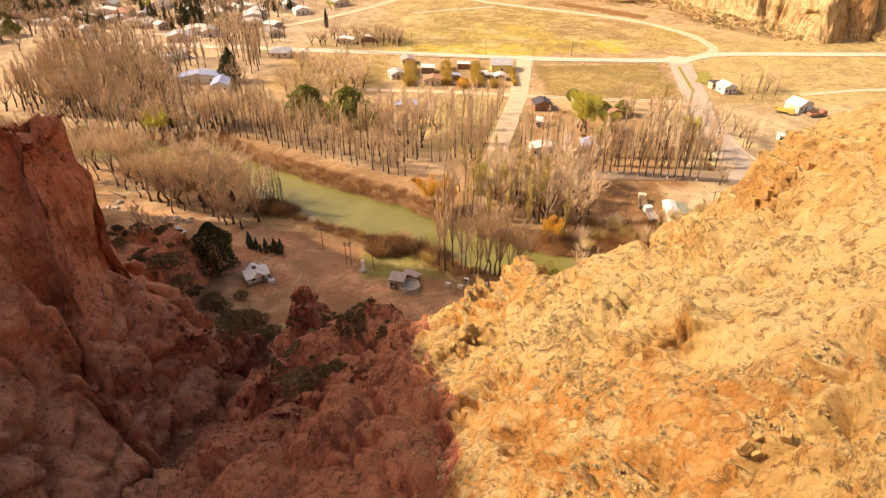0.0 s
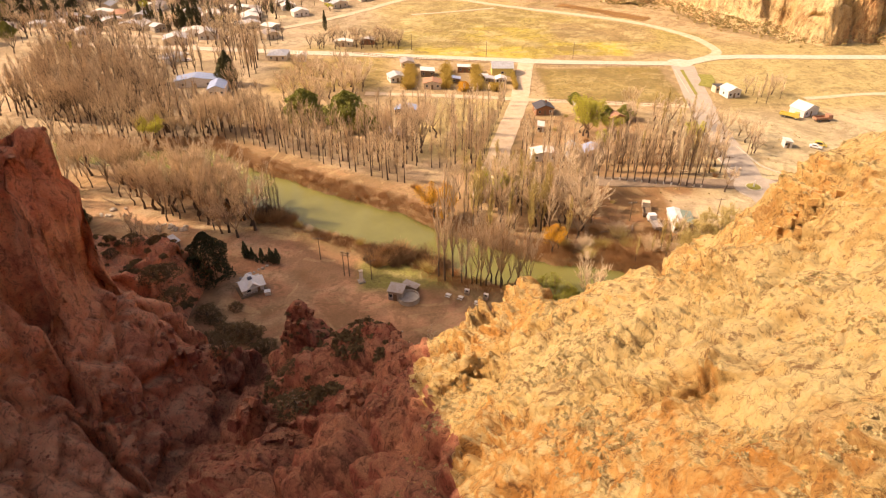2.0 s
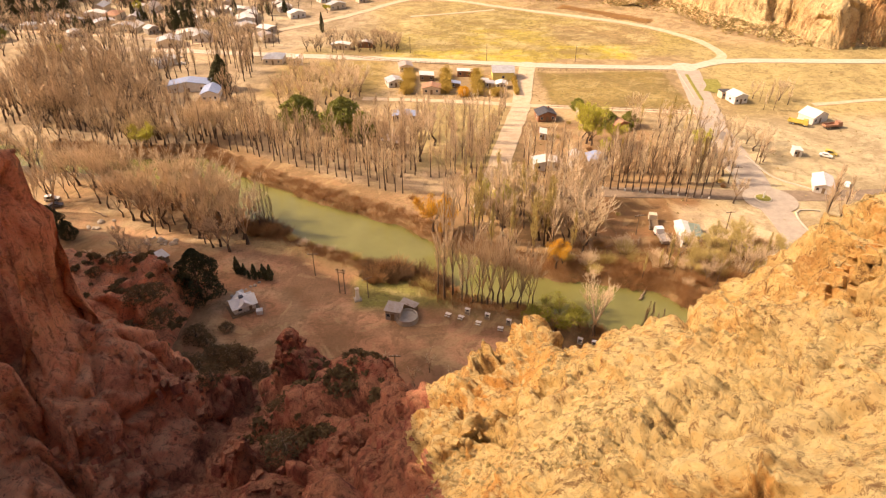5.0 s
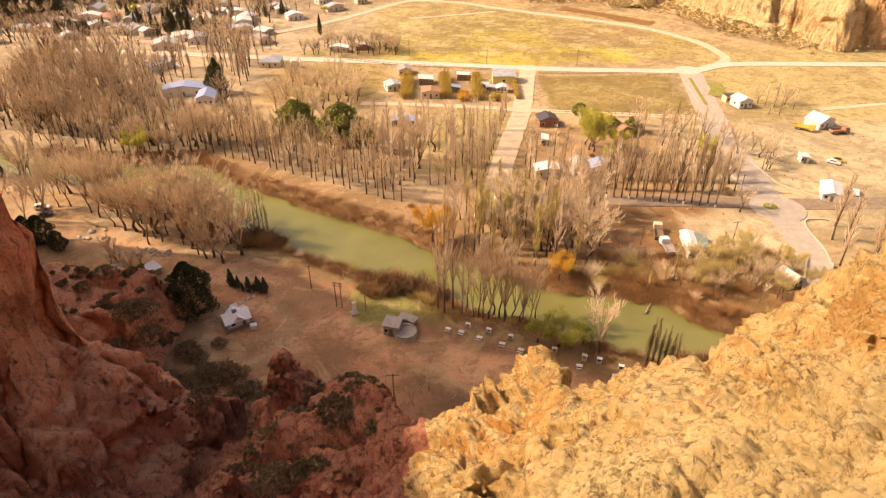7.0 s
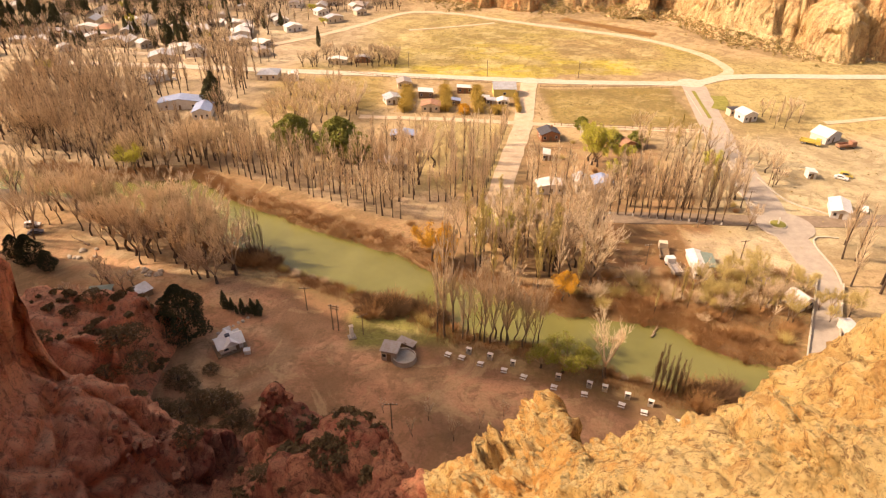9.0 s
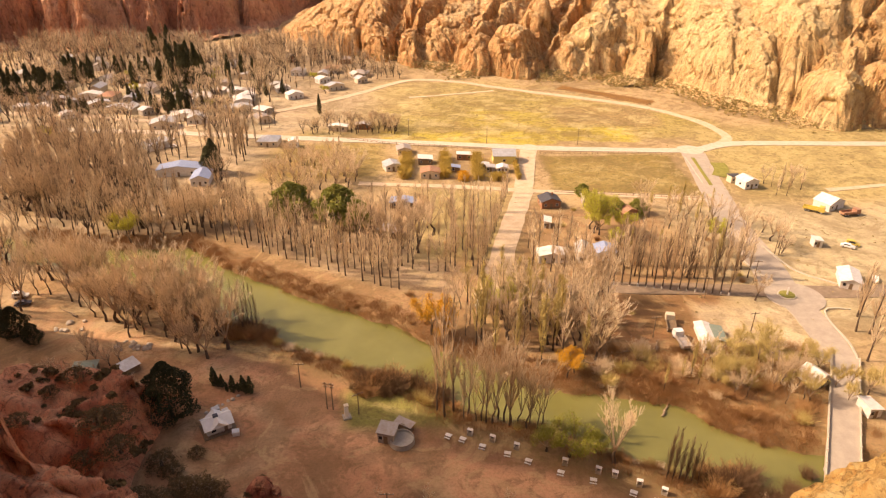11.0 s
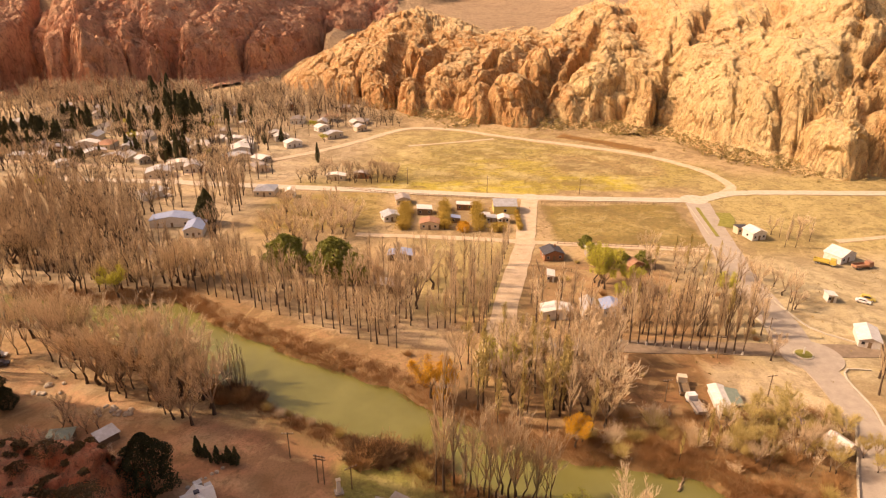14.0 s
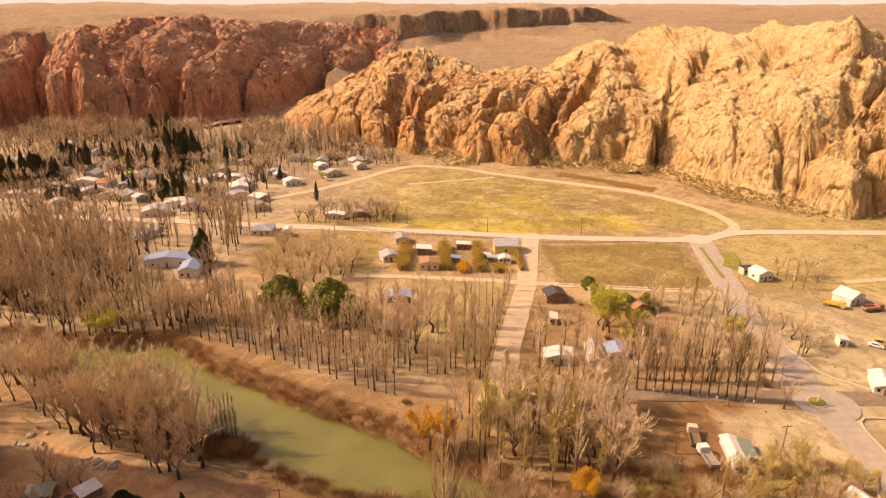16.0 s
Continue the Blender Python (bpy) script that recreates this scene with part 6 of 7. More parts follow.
# ---- river brush: each shrub a thing ----
def make_shrub(seed, material, name, label, group):
    rng = np.random.RandomState(seed)
    n = 240
    a, r = rng.uniform(0, 2 * np.pi, n), rng.uniform(0, 0.9, n) ** 0.7
    base = np.stack([np.cos(a) * r, np.sin(a) * r, np.zeros(n)], 1)
    way = unit(np.stack([np.cos(a) * r * 0.9, np.sin(a) * r * 0.9, np.ones(n)], 1) + rng.normal(0, 0.22, (n, 3)))
    length = rng.uniform(1.0, 2.6, n)
    stems = cones(base, base + way * length[:, None], 0.035, 0.0)
    s, d, l = rods_from(rng, base, way, length, 3, 0.3, 0.45, 0.2, 0.35)
    return tagged(new(name, mesh_of(name, *merged(stems, cones(s, s + d * l[:, None], 0.028, 0.0)), material)), label, "shrub", group)


SHRUBS = {}


def off_bridge(x, y):
    return np.abs((x - 98.4) * 0.876 - (y - 153.5) * 0.483) > 5.0


def shrub(x, y, s, kind="brush", z=None):
    if not off_bridge(x, y):
        return
    pick = tree_rng.randrange(3)
    if z is None:
        z = max(-1.6, float(ground_height(np.array(float(x)), np.array(float(y))))) - 0.08
    turn = tree_rng.uniform(0, 360)
    if (kind, pick) not in SHRUBS:
        label = {"dark": "dense leafless thicket at the water edge, darkened for shade", "brush": "leafless red-brown river shrub on the bank", "reed": "straw-coloured dry bush on open ground", "twigs_leafy": "budding olive-yellow bush by the water"}[kind]
        group = {"dark": "dark thickets by the river", "brush": "shrubs along the river", "reed": "dry bushes", "twigs_leafy": "budding bushes"}[kind]
        SHRUBS[kind, pick] = make_shrub(500 + pick, {"reed": "twigs_pale", "dark": "brush_dark"}.get(kind, kind), "shrub", label, group)
        place(SHRUBS[kind, pick], x, y, z, turn, s)
    else:
        ob = copy_thing(SHRUBS[kind, pick], pose(x, y, z, 0, 0, turn))
        ob.scale = (s,) * 3


for k in range(30):
    x = -118 + 198 * (k + tree_rng.random()) / 30
    shrub(x, float(bank(x, BANK_NORTH)) + tree_rng.uniform(-0.8, 3), tree_rng.uniform(0.3, 0.6), tree_rng.choice(["brush", "brush", "brush", "reed"]))
for k in range(48):
    x = -60 + 135 * (k + tree_rng.random()) / 48
    shrub(x, float(bank(x, BANK_SOUTH)) + tree_rng.uniform(-3.5, 0.5), tree_rng.uniform(0.4, 0.9), tree_rng.choice(["brush", "reed", "twigs_leafy"]))
for k in range(24):
    shrub(-20 + 20 * tree_rng.random(), 142.5 + tree_rng.uniform(-1.5, 4) - 0.2 * (k % 5), tree_rng.uniform(1.0, 1.8), "dark" if k % 3 else "brush")
for k in range(16):
    shrub(-54 + tree_rng.uniform(0, 10), 165 + tree_rng.uniform(-3, 2), tree_rng.uniform(0.9, 1.6), "dark" if k % 2 else "brush")
for k in range(80):
    x, y = tree_rng.uniform(30, 92), tree_rng.uniform(129, 160)
    if not blocked(x, y) and y < 161 - 0.05 * x:
        shrub(x, y, tree_rng.uniform(0.6, 1.4), tree_rng.choice(["brush", "brush", "twigs_leafy", "reed"]))
for k in range(26):
    x, y = tree_rng.uniform(66, 97), tree_rng.uniform(145, 158)
    if not blocked(x, y):
        shrub(x, y, tree_rng.uniform(0.7, 1.5), "twigs_leafy" if k % 3 else "reed")
for k in range(24):
    x, y = tree_rng.uniform(50, 88), tree_rng.uniform(108, 118)
    shrub(x, y, tree_rng.uniform(0.9, 1.7), "dark" if k % 3 else "brush")
for k in range(34):
    x, y = tree_rng.uniform(-10, 90), tree_rng.uniform(150, 250)
    if not blocked(x, y):
        shrub(x, y, tree_rng.uniform(0.4, 0.9), tree_rng.choice(["reed", "brush", "twigs_leafy"]))


def bank_brush(name, spots, sizes, material, label, seed):
    """A continuous fringe of thin stems along the water, too dense to count."""
    r = np.random.RandomState(seed)
    clear = off_bridge(spots[:, 0], spots[:, 1])
    spots, sizes, n = spots[clear], sizes[clear], 46
    base = np.repeat(spots, n, 0) + r.normal(0, 0.85, (len(spots) * n, 3)) * (1, 1, 0)
    size = np.repeat(sizes, n)
    way = unit(r.normal(0, 0.38, base.shape) + (0, 0, 1.0))
    v = cones(base, base + way * (size * r.uniform(0.5, 1.2, len(base)))[:, None], 0.032, 0.0)
    return tagged(new(name, mesh_of(name, *v, material)), label, "brush", kind="stuff")


br = np.random.RandomState(21)
bx, by = br.uniform(50, 90, 260), br.uniform(107, 118, 260)
bank_brush("thicket_brush", np.stack([bx, by, ground_height(bx, by) - 0.1], 1), br.uniform(1.2, 3.6, 260), "brush_dark", "tall brown thicket beside the river", 5)
bx = br.uniform(-140, 88, 2600)
by = bank(bx, BANK_NORTH) + br.uniform(-0.7, 1.0, 2600) + 7.0 * br.rand(2600) ** 2
bank_brush("north_bank_brush", np.stack([bx, by, ground_height(bx, by) - 0.1], 1), br.uniform(0.3, 1.1, 2600), "brush", "dense red-brown brush along the far bank", 1)
bx = br.uniform(-100, 60, 900)
by = bank(bx, BANK_SOUTH) + br.uniform(-5.5, 0.6, 900)
bank_brush("south_bank_brush", np.stack([bx, by, ground_height(bx, by) - 0.1], 1), br.uniform(0.4, 1.5, 900), "brush", "dense brown brush along the near bank", 2)
bx, by = br.uniform(28, 92, 800), br.uniform(126, 158, 800)
keep = np.array([not blocked(a, b) for a, b in zip(bx, by)])
bank_brush("meadow_brush", np.stack([bx, by, ground_height(bx, by) - 0.1], 1)[keep], br.uniform(0.6, 2.2, 800)[keep], "brush", "orange-brown brush between river and hall", 3)


# ---- scrub on the rocks and the dry ground: too many to count ----
def tufts(name, spots, sizes, material, label, seed, blades=14):
    """Low bushes as one mass: a few dozen small blades each."""
    rng = np.random.RandomState(seed)
    n = len(spots)
    off = unit(rng.normal(size=(n, blades, 3)))
    off[..., 2] = np.abs(off[..., 2]) * 0.75
    at = spots[:, None] + off * (sizes[:, None] * rng.uniform(0.35, 1.0, (n, blades)))[..., None]
    v, f = leaf_blades(at.reshape(-1, 3), np.repeat(sizes, blades) * 0.42, rng)
    return tagged(new(name, mesh_of(name, v, f, material)), label, "scrub", kind="stuff")


def hill_spots(count, seed, x0, x1, y0, y1, steepest=0.72):
    rng = np.random.RandomState(seed)
    n = normals_of(HILL)
    ok = (n[..., 2] > steepest) & (HILL[..., 0] > x0) & (HILL[..., 0] < x1) & (HILL[..., 1] > y0) & (HILL[..., 1] < y1) & (HILL[..., 2] > 0.5)
    x, y = HILL[..., 0][ok], HILL[..., 1][ok]
    p = np.clip(fbm(x / 7, y / 7, 2.0, 4) + 0.25, 0.02, None) ** 2
    return HILL[ok][rng.choice(len(x), count, p=p / p.sum())]


rng = np.random.RandomState(5)
tufts("dry_tufts", hill_spots(2400, 1, -2, 45, 9, 80), rng.uniform(0.07, 0.26, 2400), "scrub", "dry straw-coloured tufts on the ochre slope", 1, 22)
tufts("olive_tufts", hill_spots(420, 8, -4, 48, 9, 80, 0.55), 0.06 + 0.22 * rng.rand(420) ** 3, "scrub_olive", "small olive-brown bushes dotted over the ochre slope", 9, 26)
tufts("gully_scrub", hill_spots(620, 2, -34, -8, 66, 95, 0.30), 0.2 + 0.8 * rng.rand(620) ** 2, "leaf_bush", "brown-olive scrub on the shaded slope", 2, 44)
tufts("knoll_scrub", hill_spots(260, 3, -100, -55, 100, 142, 0.6), rng.uniform(0.3, 1.1, 260), "leaf_bush", "brown-olive scrub on the red knoll", 3, 70)


def hill_top(x, y):
    """The height of the rock at a place."""
    i = np.argmin(np.abs(HILL[0, :, 0] - x) + 0), np.argmin(np.abs(HILL[:, 0, 1] - y))
    return float(max(0.0, HILL[i[1], i[0], 2]))


for x, y, h in ((-65, 117.5, 3.6), (-62.5, 119, 3.0), (-56, 119, 3.2), (-53, 117, 2.4), (-66, 112, 3.0), (-60, 114, 3.4), (-57, 110, 2.8), (-52, 109, 3.2), (-50, 113, 2.6), (-63, 108, 2.4), (-39, 108, 2.6), (-36, 104, 2.8), (-46.5, 112, 3.4), (-43.5, 111, 3.8), (-41, 106, 3.0), (-44, 104, 2.4), (-48, 108, 2.2), (-40.8, 90, 3.2), (-21.9, 66.7, 3.2),
                (-73, 127, 2.4), (-77, 124, 2.2), (-78, 115, 2.0), (-16, 90, 2.6), (-10, 86, 2.0), (-24, 76, 1.8), (-20, 80, 1.6), (-18, 74, 1.8), (-27, 80, 1.6), (-83, 131, 2.6), (-50, 122, 1.8)):
    plant("bush", x, y, h, tree_rng.uniform(0.9, 1.3), z=hill_top(x, y) - 0.15)
spots = np.stack([rng.uniform(-60, 260, 3600), rng.uniform(170, 470, 3600), np.zeros(3600)], 1)
spots = spots[(fbm(spots[:, 0] / 30, spots[:, 1] / 30, 1.0, 4) > 0.05)]
spots[:, 2] = ground_height(spots[:, 0], spots[:, 1])
tufts("field_tufts", spots, rng.uniform(0.15, 0.6, len(spots)), "scrub", "tussocks and low bushes on the dry ground", 4)
pick = (CLIFF[..., 2] < 7) & (CLIFF[..., 2] > 0.2) & (CLIFF[..., 0] > -70) & (CLIFF[..., 0] < 262)
foot = CLIFF[pick][rng.choice(int(pick.sum()), 4200)] + rng.normal(0, 1, (4200, 3)) * (5, 6, 0)
foot[:, 2] = np.minimum(foot[:, 2], 4.0)
tufts("cliff_scrub", foot, rng.uniform(0.3, 1.2, len(foot)), "scrub_olive", "dark scrub on the scree under the cliffs", 6)


# ---- loose stones on the rock slopes ----
def rubble(name, spots, sizes, material, label, seed):
    """Angular half-sunk stones, too many to count."""
    r = np.random.RandomState(seed)
    bm = bmesh.new()
    bmesh.ops.create_icosphere(bm, subdivisions=1, radius=1.0)
    ball = np.array([v.co[:] for v in bm.verts])
    tris = np.array([[v.index for v in f.verts] for f in bm.faces])
    bm.free()
    n, m = len(spots), len(ball)
    size = sizes[:, None, None] * r.uniform(0.55, 1.25, (n, 1, 3))
    v = ball[None] * (1 + r.uniform(-0.38, 0.28, (n, m, 1))) * size
    a, b = r.uniform(0, 6.28, n), r.normal(0, 0.5, n)
    c, d = np.cos(a)[:, None], np.sin(a)[:, None]
    x, y, z = v[..., 0], v[..., 1], v[..., 2]
    z, x = z * np.cos(b)[:, None] - x * np.sin(b)[:, None], z * np.sin(b)[:, None] + x * np.cos(b)[:, None]
    v = np.stack([x * c - y * d, x * d + y * c, z], -1) + spots[:, None]
    f = tris[None] + (np.arange(n) * m)[:, None, None]
    tagged(new(name, mesh_of(name, v.reshape(-1, 3), f.reshape(-1, 3), material)), label, "stones", kind="stuff")


rng = np.random.RandomState(15)
rubble("ochre_rubble", hill_spots(1000, 31, -3, 48, 9, 75, 0.3), 0.04 + 0.18 * rng.rand(1000) ** 3, "rock_sunny", "angular ochre stones lying on the slope", 1)
rubble("red_rubble", hill_spots(1600, 32, -70, -3, 45, 112, 0.2), 0.10 + 0.45 * rng.rand(1600) ** 3, "rock_wine_shade", "wine-red stones, coloured darker for the gully's shade", 2)
foot = CLIFF[pick][rng.choice(int(pick.sum()), 2200)]
rubble("scree", foot, 0.2 + 0.8 * rng.rand(2200) ** 3, "rock_far", "pale fallen blocks at the foot of the cliffs", 3)


def crags(name, groups, material, label, seed, stand=0.0):
    """Broken bedrock: angular blocks that share one dip in each outcrop. groups: x, y, radius, how many, size."""
    r = np.random.RandomState(seed)
    cube = np.array([(a, b, c) for a in (-1, 1) for b in (-1, 1) for c in (-1, 1)], float)
    sides = np.array(((0, 1, 3, 2), (4, 6, 7, 5), (0, 4, 5, 1), (2, 3, 7, 6), (0, 2, 6, 4), (1, 5, 7, 3)))
    vs, fs, n = [], [], 0
    for x, y, rad, many, size in groups:
        dip = Matrix.Rotation(r.normal(0, 0.35), 3, "X") @ Matrix.Rotation(r.normal(0, 0.35), 3, "Y")
        for _ in range(many):
            a, q = r.uniform(0, 6.28), rad * math.sqrt(r.rand())
            px, py = x + q * math.cos(a), y + q * math.sin(a)
            big = size * r.uniform(0.35, 1.25) * (1.15 - 0.6 * q / rad)
            shape = big * np.array((r.uniform(0.5, 1.1), r.uniform(0.5, 1.0), r.uniform(0.4, 0.9) + stand * r.uniform(0.5, 1.5)))
            turn = np.array(dip @ Matrix.Rotation(r.normal(0.6, 0.5), 3, "Z") @ Matrix.Rotation(r.normal(0, 0.22), 3, "X"))
            v = cube * (1 + r.uniform(-0.34, 0.1, (8, 3))) * shape
            vs.append(v @ turn.T + (px, py, hill_top(px, py) + shape[2] * 0.15))
            fs.append(sides + n)
            n += 8
    tagged(new(name, mesh_of(name, np.concatenate(vs), np.concatenate(fs), material)), label, "rock outcrop", kind="stuff")


crags("ochre_crags", ((2.2, 54, 3.0, 30, 0.5), (9.0, 66.5, 2.4, 46, 0.75), (29.6, 44.5, 2.0, 34, 0.7), (31, 49, 3.0, 44, 0.7), (23.0, 45, 1.8, 20, 0.5), (24, 48, 2.6, 34, 0.6), (16.6, 15.6, 2.4, 26, 0.42), (1.0, 46, 2.4, 34, 0.55)),
      "rock_crag", "rust-coloured blocky outcrops broken along their joints", 3)
crags("gully_crags", ((-26.5, 90.5, 3.6, 40, 0.8), (-30, 65, 3.0, 26, 0.9), (-14, 60, 5.0, 40, 0.6), (-38, 62, 5, 46, 0.8), (-10, 50, 5, 40, 0.6), (-22, 56, 6, 50, 0.7), (-50, 70, 6, 44, 0.7), (-44, 84, 5, 36, 0.7)), "rock_wine_shade", "broken wine-red bedrock, coloured darker for the gully's shade", 4, 0.5)


# ---- the riverside park ----
def pavilion():
    """The white kiosk in the car park: crossed gables over a deck with a railing."""
    root = thing("pavilion", "white kiosk with crossed gable roofs and a wooden deck", "pavilion")
    part("deck", box(bmesh.new(), -4.2, -3.2, 0, 4.2, 3.2, 0.35, 0.03), "wood", root)
    part("wall", box(bmesh.new(), -3.2, -2.3, 0.35, 3.2, 2.3, 2.7), "white", root)
    for name, turn, half, length in (("main_roof", 0, 2.9, 3.9), ("cross_roof", 90, 2.3, 3.2)):
        bm = bmesh.new()
        for s in (-1, 1):
            prism(bm, [(s * half, 2.45), (0, 4.35), (0, 4.47), (s * half, 2.57)], -length, length)
        bmesh.ops.rotate(bm, verts=bm.verts, matrix=Matrix.Rotation(radians(turn + 90), 3, "Z"))
        part(name, bm, "roof_white", root)
    for x0, x1, y0, y1 in ((-4.15, 4.15, -3.15, -3.08), (-4.15, 4.15, 3.08, 3.15), (-4.15, -4.08, -3.1, 3.1), (4.08, 4.15, -3.1, 3.1)):
        part("rail", box(bmesh.new(), x0, y0, 1.15, x1, y1, 1.25), "wood", root)
    for k in range(10):
        part("post", box(bmesh.new(), -4.15 + 0.9 * k, -3.16, 0.35, -4.05 + 0.9 * k, -3.06, 1.2), "wood", root)
    part("vent", box(bmesh.new(), -0.8, -0.6, 4.3, 0.5, 0.5, 4.9, 0.08), "car_dark", root, "dark roof vent")
    part("door", box(bmesh.new(), 1.2, -2.36, 0.36, 2.1, -2.28, 2.3), "wood", root)
    win = part("window", box(bmesh.new(), -2.2, -2.37, 1.2, -0.8, -2.28, 2.2), "white", root)
    part("pane", box(bmesh.new(), -2.1, -2.4, 1.3, -0.9, -2.29, 2.1), "glass", win, "dark window pane")
    place(root, -48, 129.5, 0.0, 32, 0.8)


pavilion()
HOUSE_CLEAR.append((-48, 129.5, 6))


def locker(x, y, rz, s, label):
    root = thing("storage_box", label, "storage box")
    part("body", box(bmesh.new(), -0.7 * s, -0.6 * s, 0.06, 0.7 * s, 0.6 * s, 1.1 * s, 0.04), "white", root)
    part("lid", box(bmesh.new(), -0.76 * s, -0.66 * s, 1.1 * s, 0.76 * s, 0.66 * s, 1.2 * s, 0.02), "zinc", root)
    place(root, x, y, 0, rz)


locker(-43.6, 127.6, 15, 1.0, "white storage box beside the kiosk")
locker(-50, 134.6, 40, 1.0, "pale crate on the grass behind the kiosk")
locker(-47.8, 134.2, 35, 0.9, "pale crate standing beside another crate")


def round_terrace():
    """A round concrete terrace with a square hut on it."""
    root = thing("round_terrace", "round concrete terrace with a low rim wall", "terrace")
    bm = bmesh.new()
    tube(bm, 0, 0, 0, 0.75, 2.7, 2.6, 32)
    part("base", bm, "concrete", root)
    bm = bmesh.new()
    for k in range(28):
        a = k * 2 * math.pi / 28
        m = pose(2.45 * math.cos(a), 2.45 * math.sin(a), 1.0, 0, 0, math.degrees(a)) @ Matrix.Diagonal((0.22, 0.58, 0.5, 1))
        bmesh.ops.create_cube(bm, size=1, matrix=m)
    part("rim", bm, "concrete", root)
    place(root, -8.6, 125.6, 0)
    house(-11.6, 126.8, 3.4, 3.4, 2.7, -12, "zinc_old", "concrete", 0.15, "square grey hut with a flat roof by the terrace", "shed", 1, "hut")
    house(-8.2, 129.6, 3.6, 1.6, 1.7, -28, "zinc_old", "wood", 0.2, "low weathered lean-to behind the terrace", "shed", 0, "lean_to")


round_terrace()


def monument(x, y):
    root = thing("monument", "white tapered pillar on a stepped base", "monument")
    part("base", box(bmesh.new(), -0.9, -0.9, 0, 0.9, 0.9, 0.35, 0.04), "concrete", root)
    bm = bmesh.new()
    bmesh.ops.create_cone(bm, cap_ends=True, segments=4, radius1=0.62, radius2=0.5, depth=2.9, matrix=pose(0, 0, 1.8, 0, 0, 45))
    part("pillar", bm, "roof_white", root)
    part("cap", box(bmesh.new(), -0.5, -0.5, 3.25, 0.5, 0.5, 3.45, 0.04), "cream", root)
    place(root, x, y, 0, 20)


monument(-21, 133)


def picnic_table(x, y, rz):
    root = thing("picnic_table", "white concrete picnic table with two benches", "picnic table", "picnic tables along the river")
    part("tabletop", box(bmesh.new(), -0.85, -0.42, 0.68, 0.85, 0.42, 0.77, 0.02), "white", root)
    for s in (-1, 1):
        part("leg", box(bmesh.new(), s * 0.55 - 0.08, -0.3, 0, s * 0.55 + 0.08, 0.3, 0.68), "concrete", root)
        bench = part("bench", box(bmesh.new(), -0.85, s * 0.8 - 0.16, 0.38, 0.85, s * 0.8 + 0.16, 0.46, 0.02), "white", root)
        for q in (-1, 1):
            part("bench_leg", box(bmesh.new(), q * 0.6 - 0.06, s * 0.8 - 0.12, 0, q * 0.6 + 0.06, s * 0.8 + 0.12, 0.38), "concrete", bench)
    place(root, x, y, 0.02, rz, 0.8)
    return root


def grill(x, y, rz):
    root = thing("barbecue", "white-framed brick barbecue with an open hearth", "barbecue", "barbecues along the river")
    part("plinth", box(bmesh.new(), -0.55, -0.35, 0, 0.55, 0.35, 0.7), "concrete", root)
    for s in (-1, 1):
        part("side_wall", box(bmesh.new(), s * 0.48 - 0.08, -0.36, 0.7, s * 0.48 + 0.08, 0.36, 1.5), "white", root)
    part("hood", box(bmesh.new(), -0.6, -0.38, 1.5, 0.6, 0.38, 1.66, 0.02), "white", root)
    part("back", box(bmesh.new(), -0.4, 0.26, 0.7, 0.4, 0.35, 1.5), "car_dark", root)
    place(root, x, y, 0.02, rz)
    return root


TABLES = ((1, 127), (4, 126), (8, 124), (13, 122), (17, 120), (23, 117), (29, 115), (36, 112), (40, 110), (46, 107.5))
first = picnic_table(*TABLES[0], -25)
for k, (x, y) in enumerate(TABLES[1:]):
    copy_thing(first, pose(x, y, 0.02, 0, 0, -25 + 6 * (k % 3))).scale = (0.8,) * 3
first = grill(5.6, 127.6, -25)
for k, (x, y) in enumerate(((10.2, 125.8), (15, 123.6), (24.2, 119.4), (30.4, 117.2), (33.4, 116.2), (37.6, 114), (41.8, 112))):
    copy_thing(first, pose(x, y, 0.02, 0, 0, -25 + 5 * (k % 3)))


def boulders(name, spots, label):
    """Single rounded stones, each a thing."""
    for k, (x, y, s) in enumerate(spots):
        bm = bmesh.new()
        bmesh.ops.create_icosphere(bm, subdivisions=2, radius=s)
        for v in bm.verts:
            v.co *= 1 + 0.35 * noise.noise(v.co * (1.1 / s) + Vector((k * 3.7, 0, 0)))
            v.co.z *= 0.62
        me = bpy.data.meshes.new(name)
        bm.to_mesh(me)
        bm.free()
        me.materials.append(MAT["boulder"])
        place(tagged(new(name, me), label, "boulder", "pale boulders"), x, y, s * 0.3, k * 47)


stone = random.Random(8)
boulders("boulder", [(-83 + stone.uniform(0, 9), 157 + stone.uniform(0, 4), stone.uniform(0.4, 0.9)) for _ in range(16)], "pale rounded boulder dumped beside the riverside track")
boulders("boulder", [(-52 + 0.9 * k, 134.5 + 0.9 * k + stone.uniform(-0.4, 0.4), stone.uniform(0.3, 0.55)) for k in range(7)], "pale edging stone beside the white kiosk")
boulders("boulder", [(stone.uniform(-104, -92), stone.uniform(164, 170), stone.uniform(0.5, 1.1)) for _ in range(8)], "large pale boulder at the track's edge")


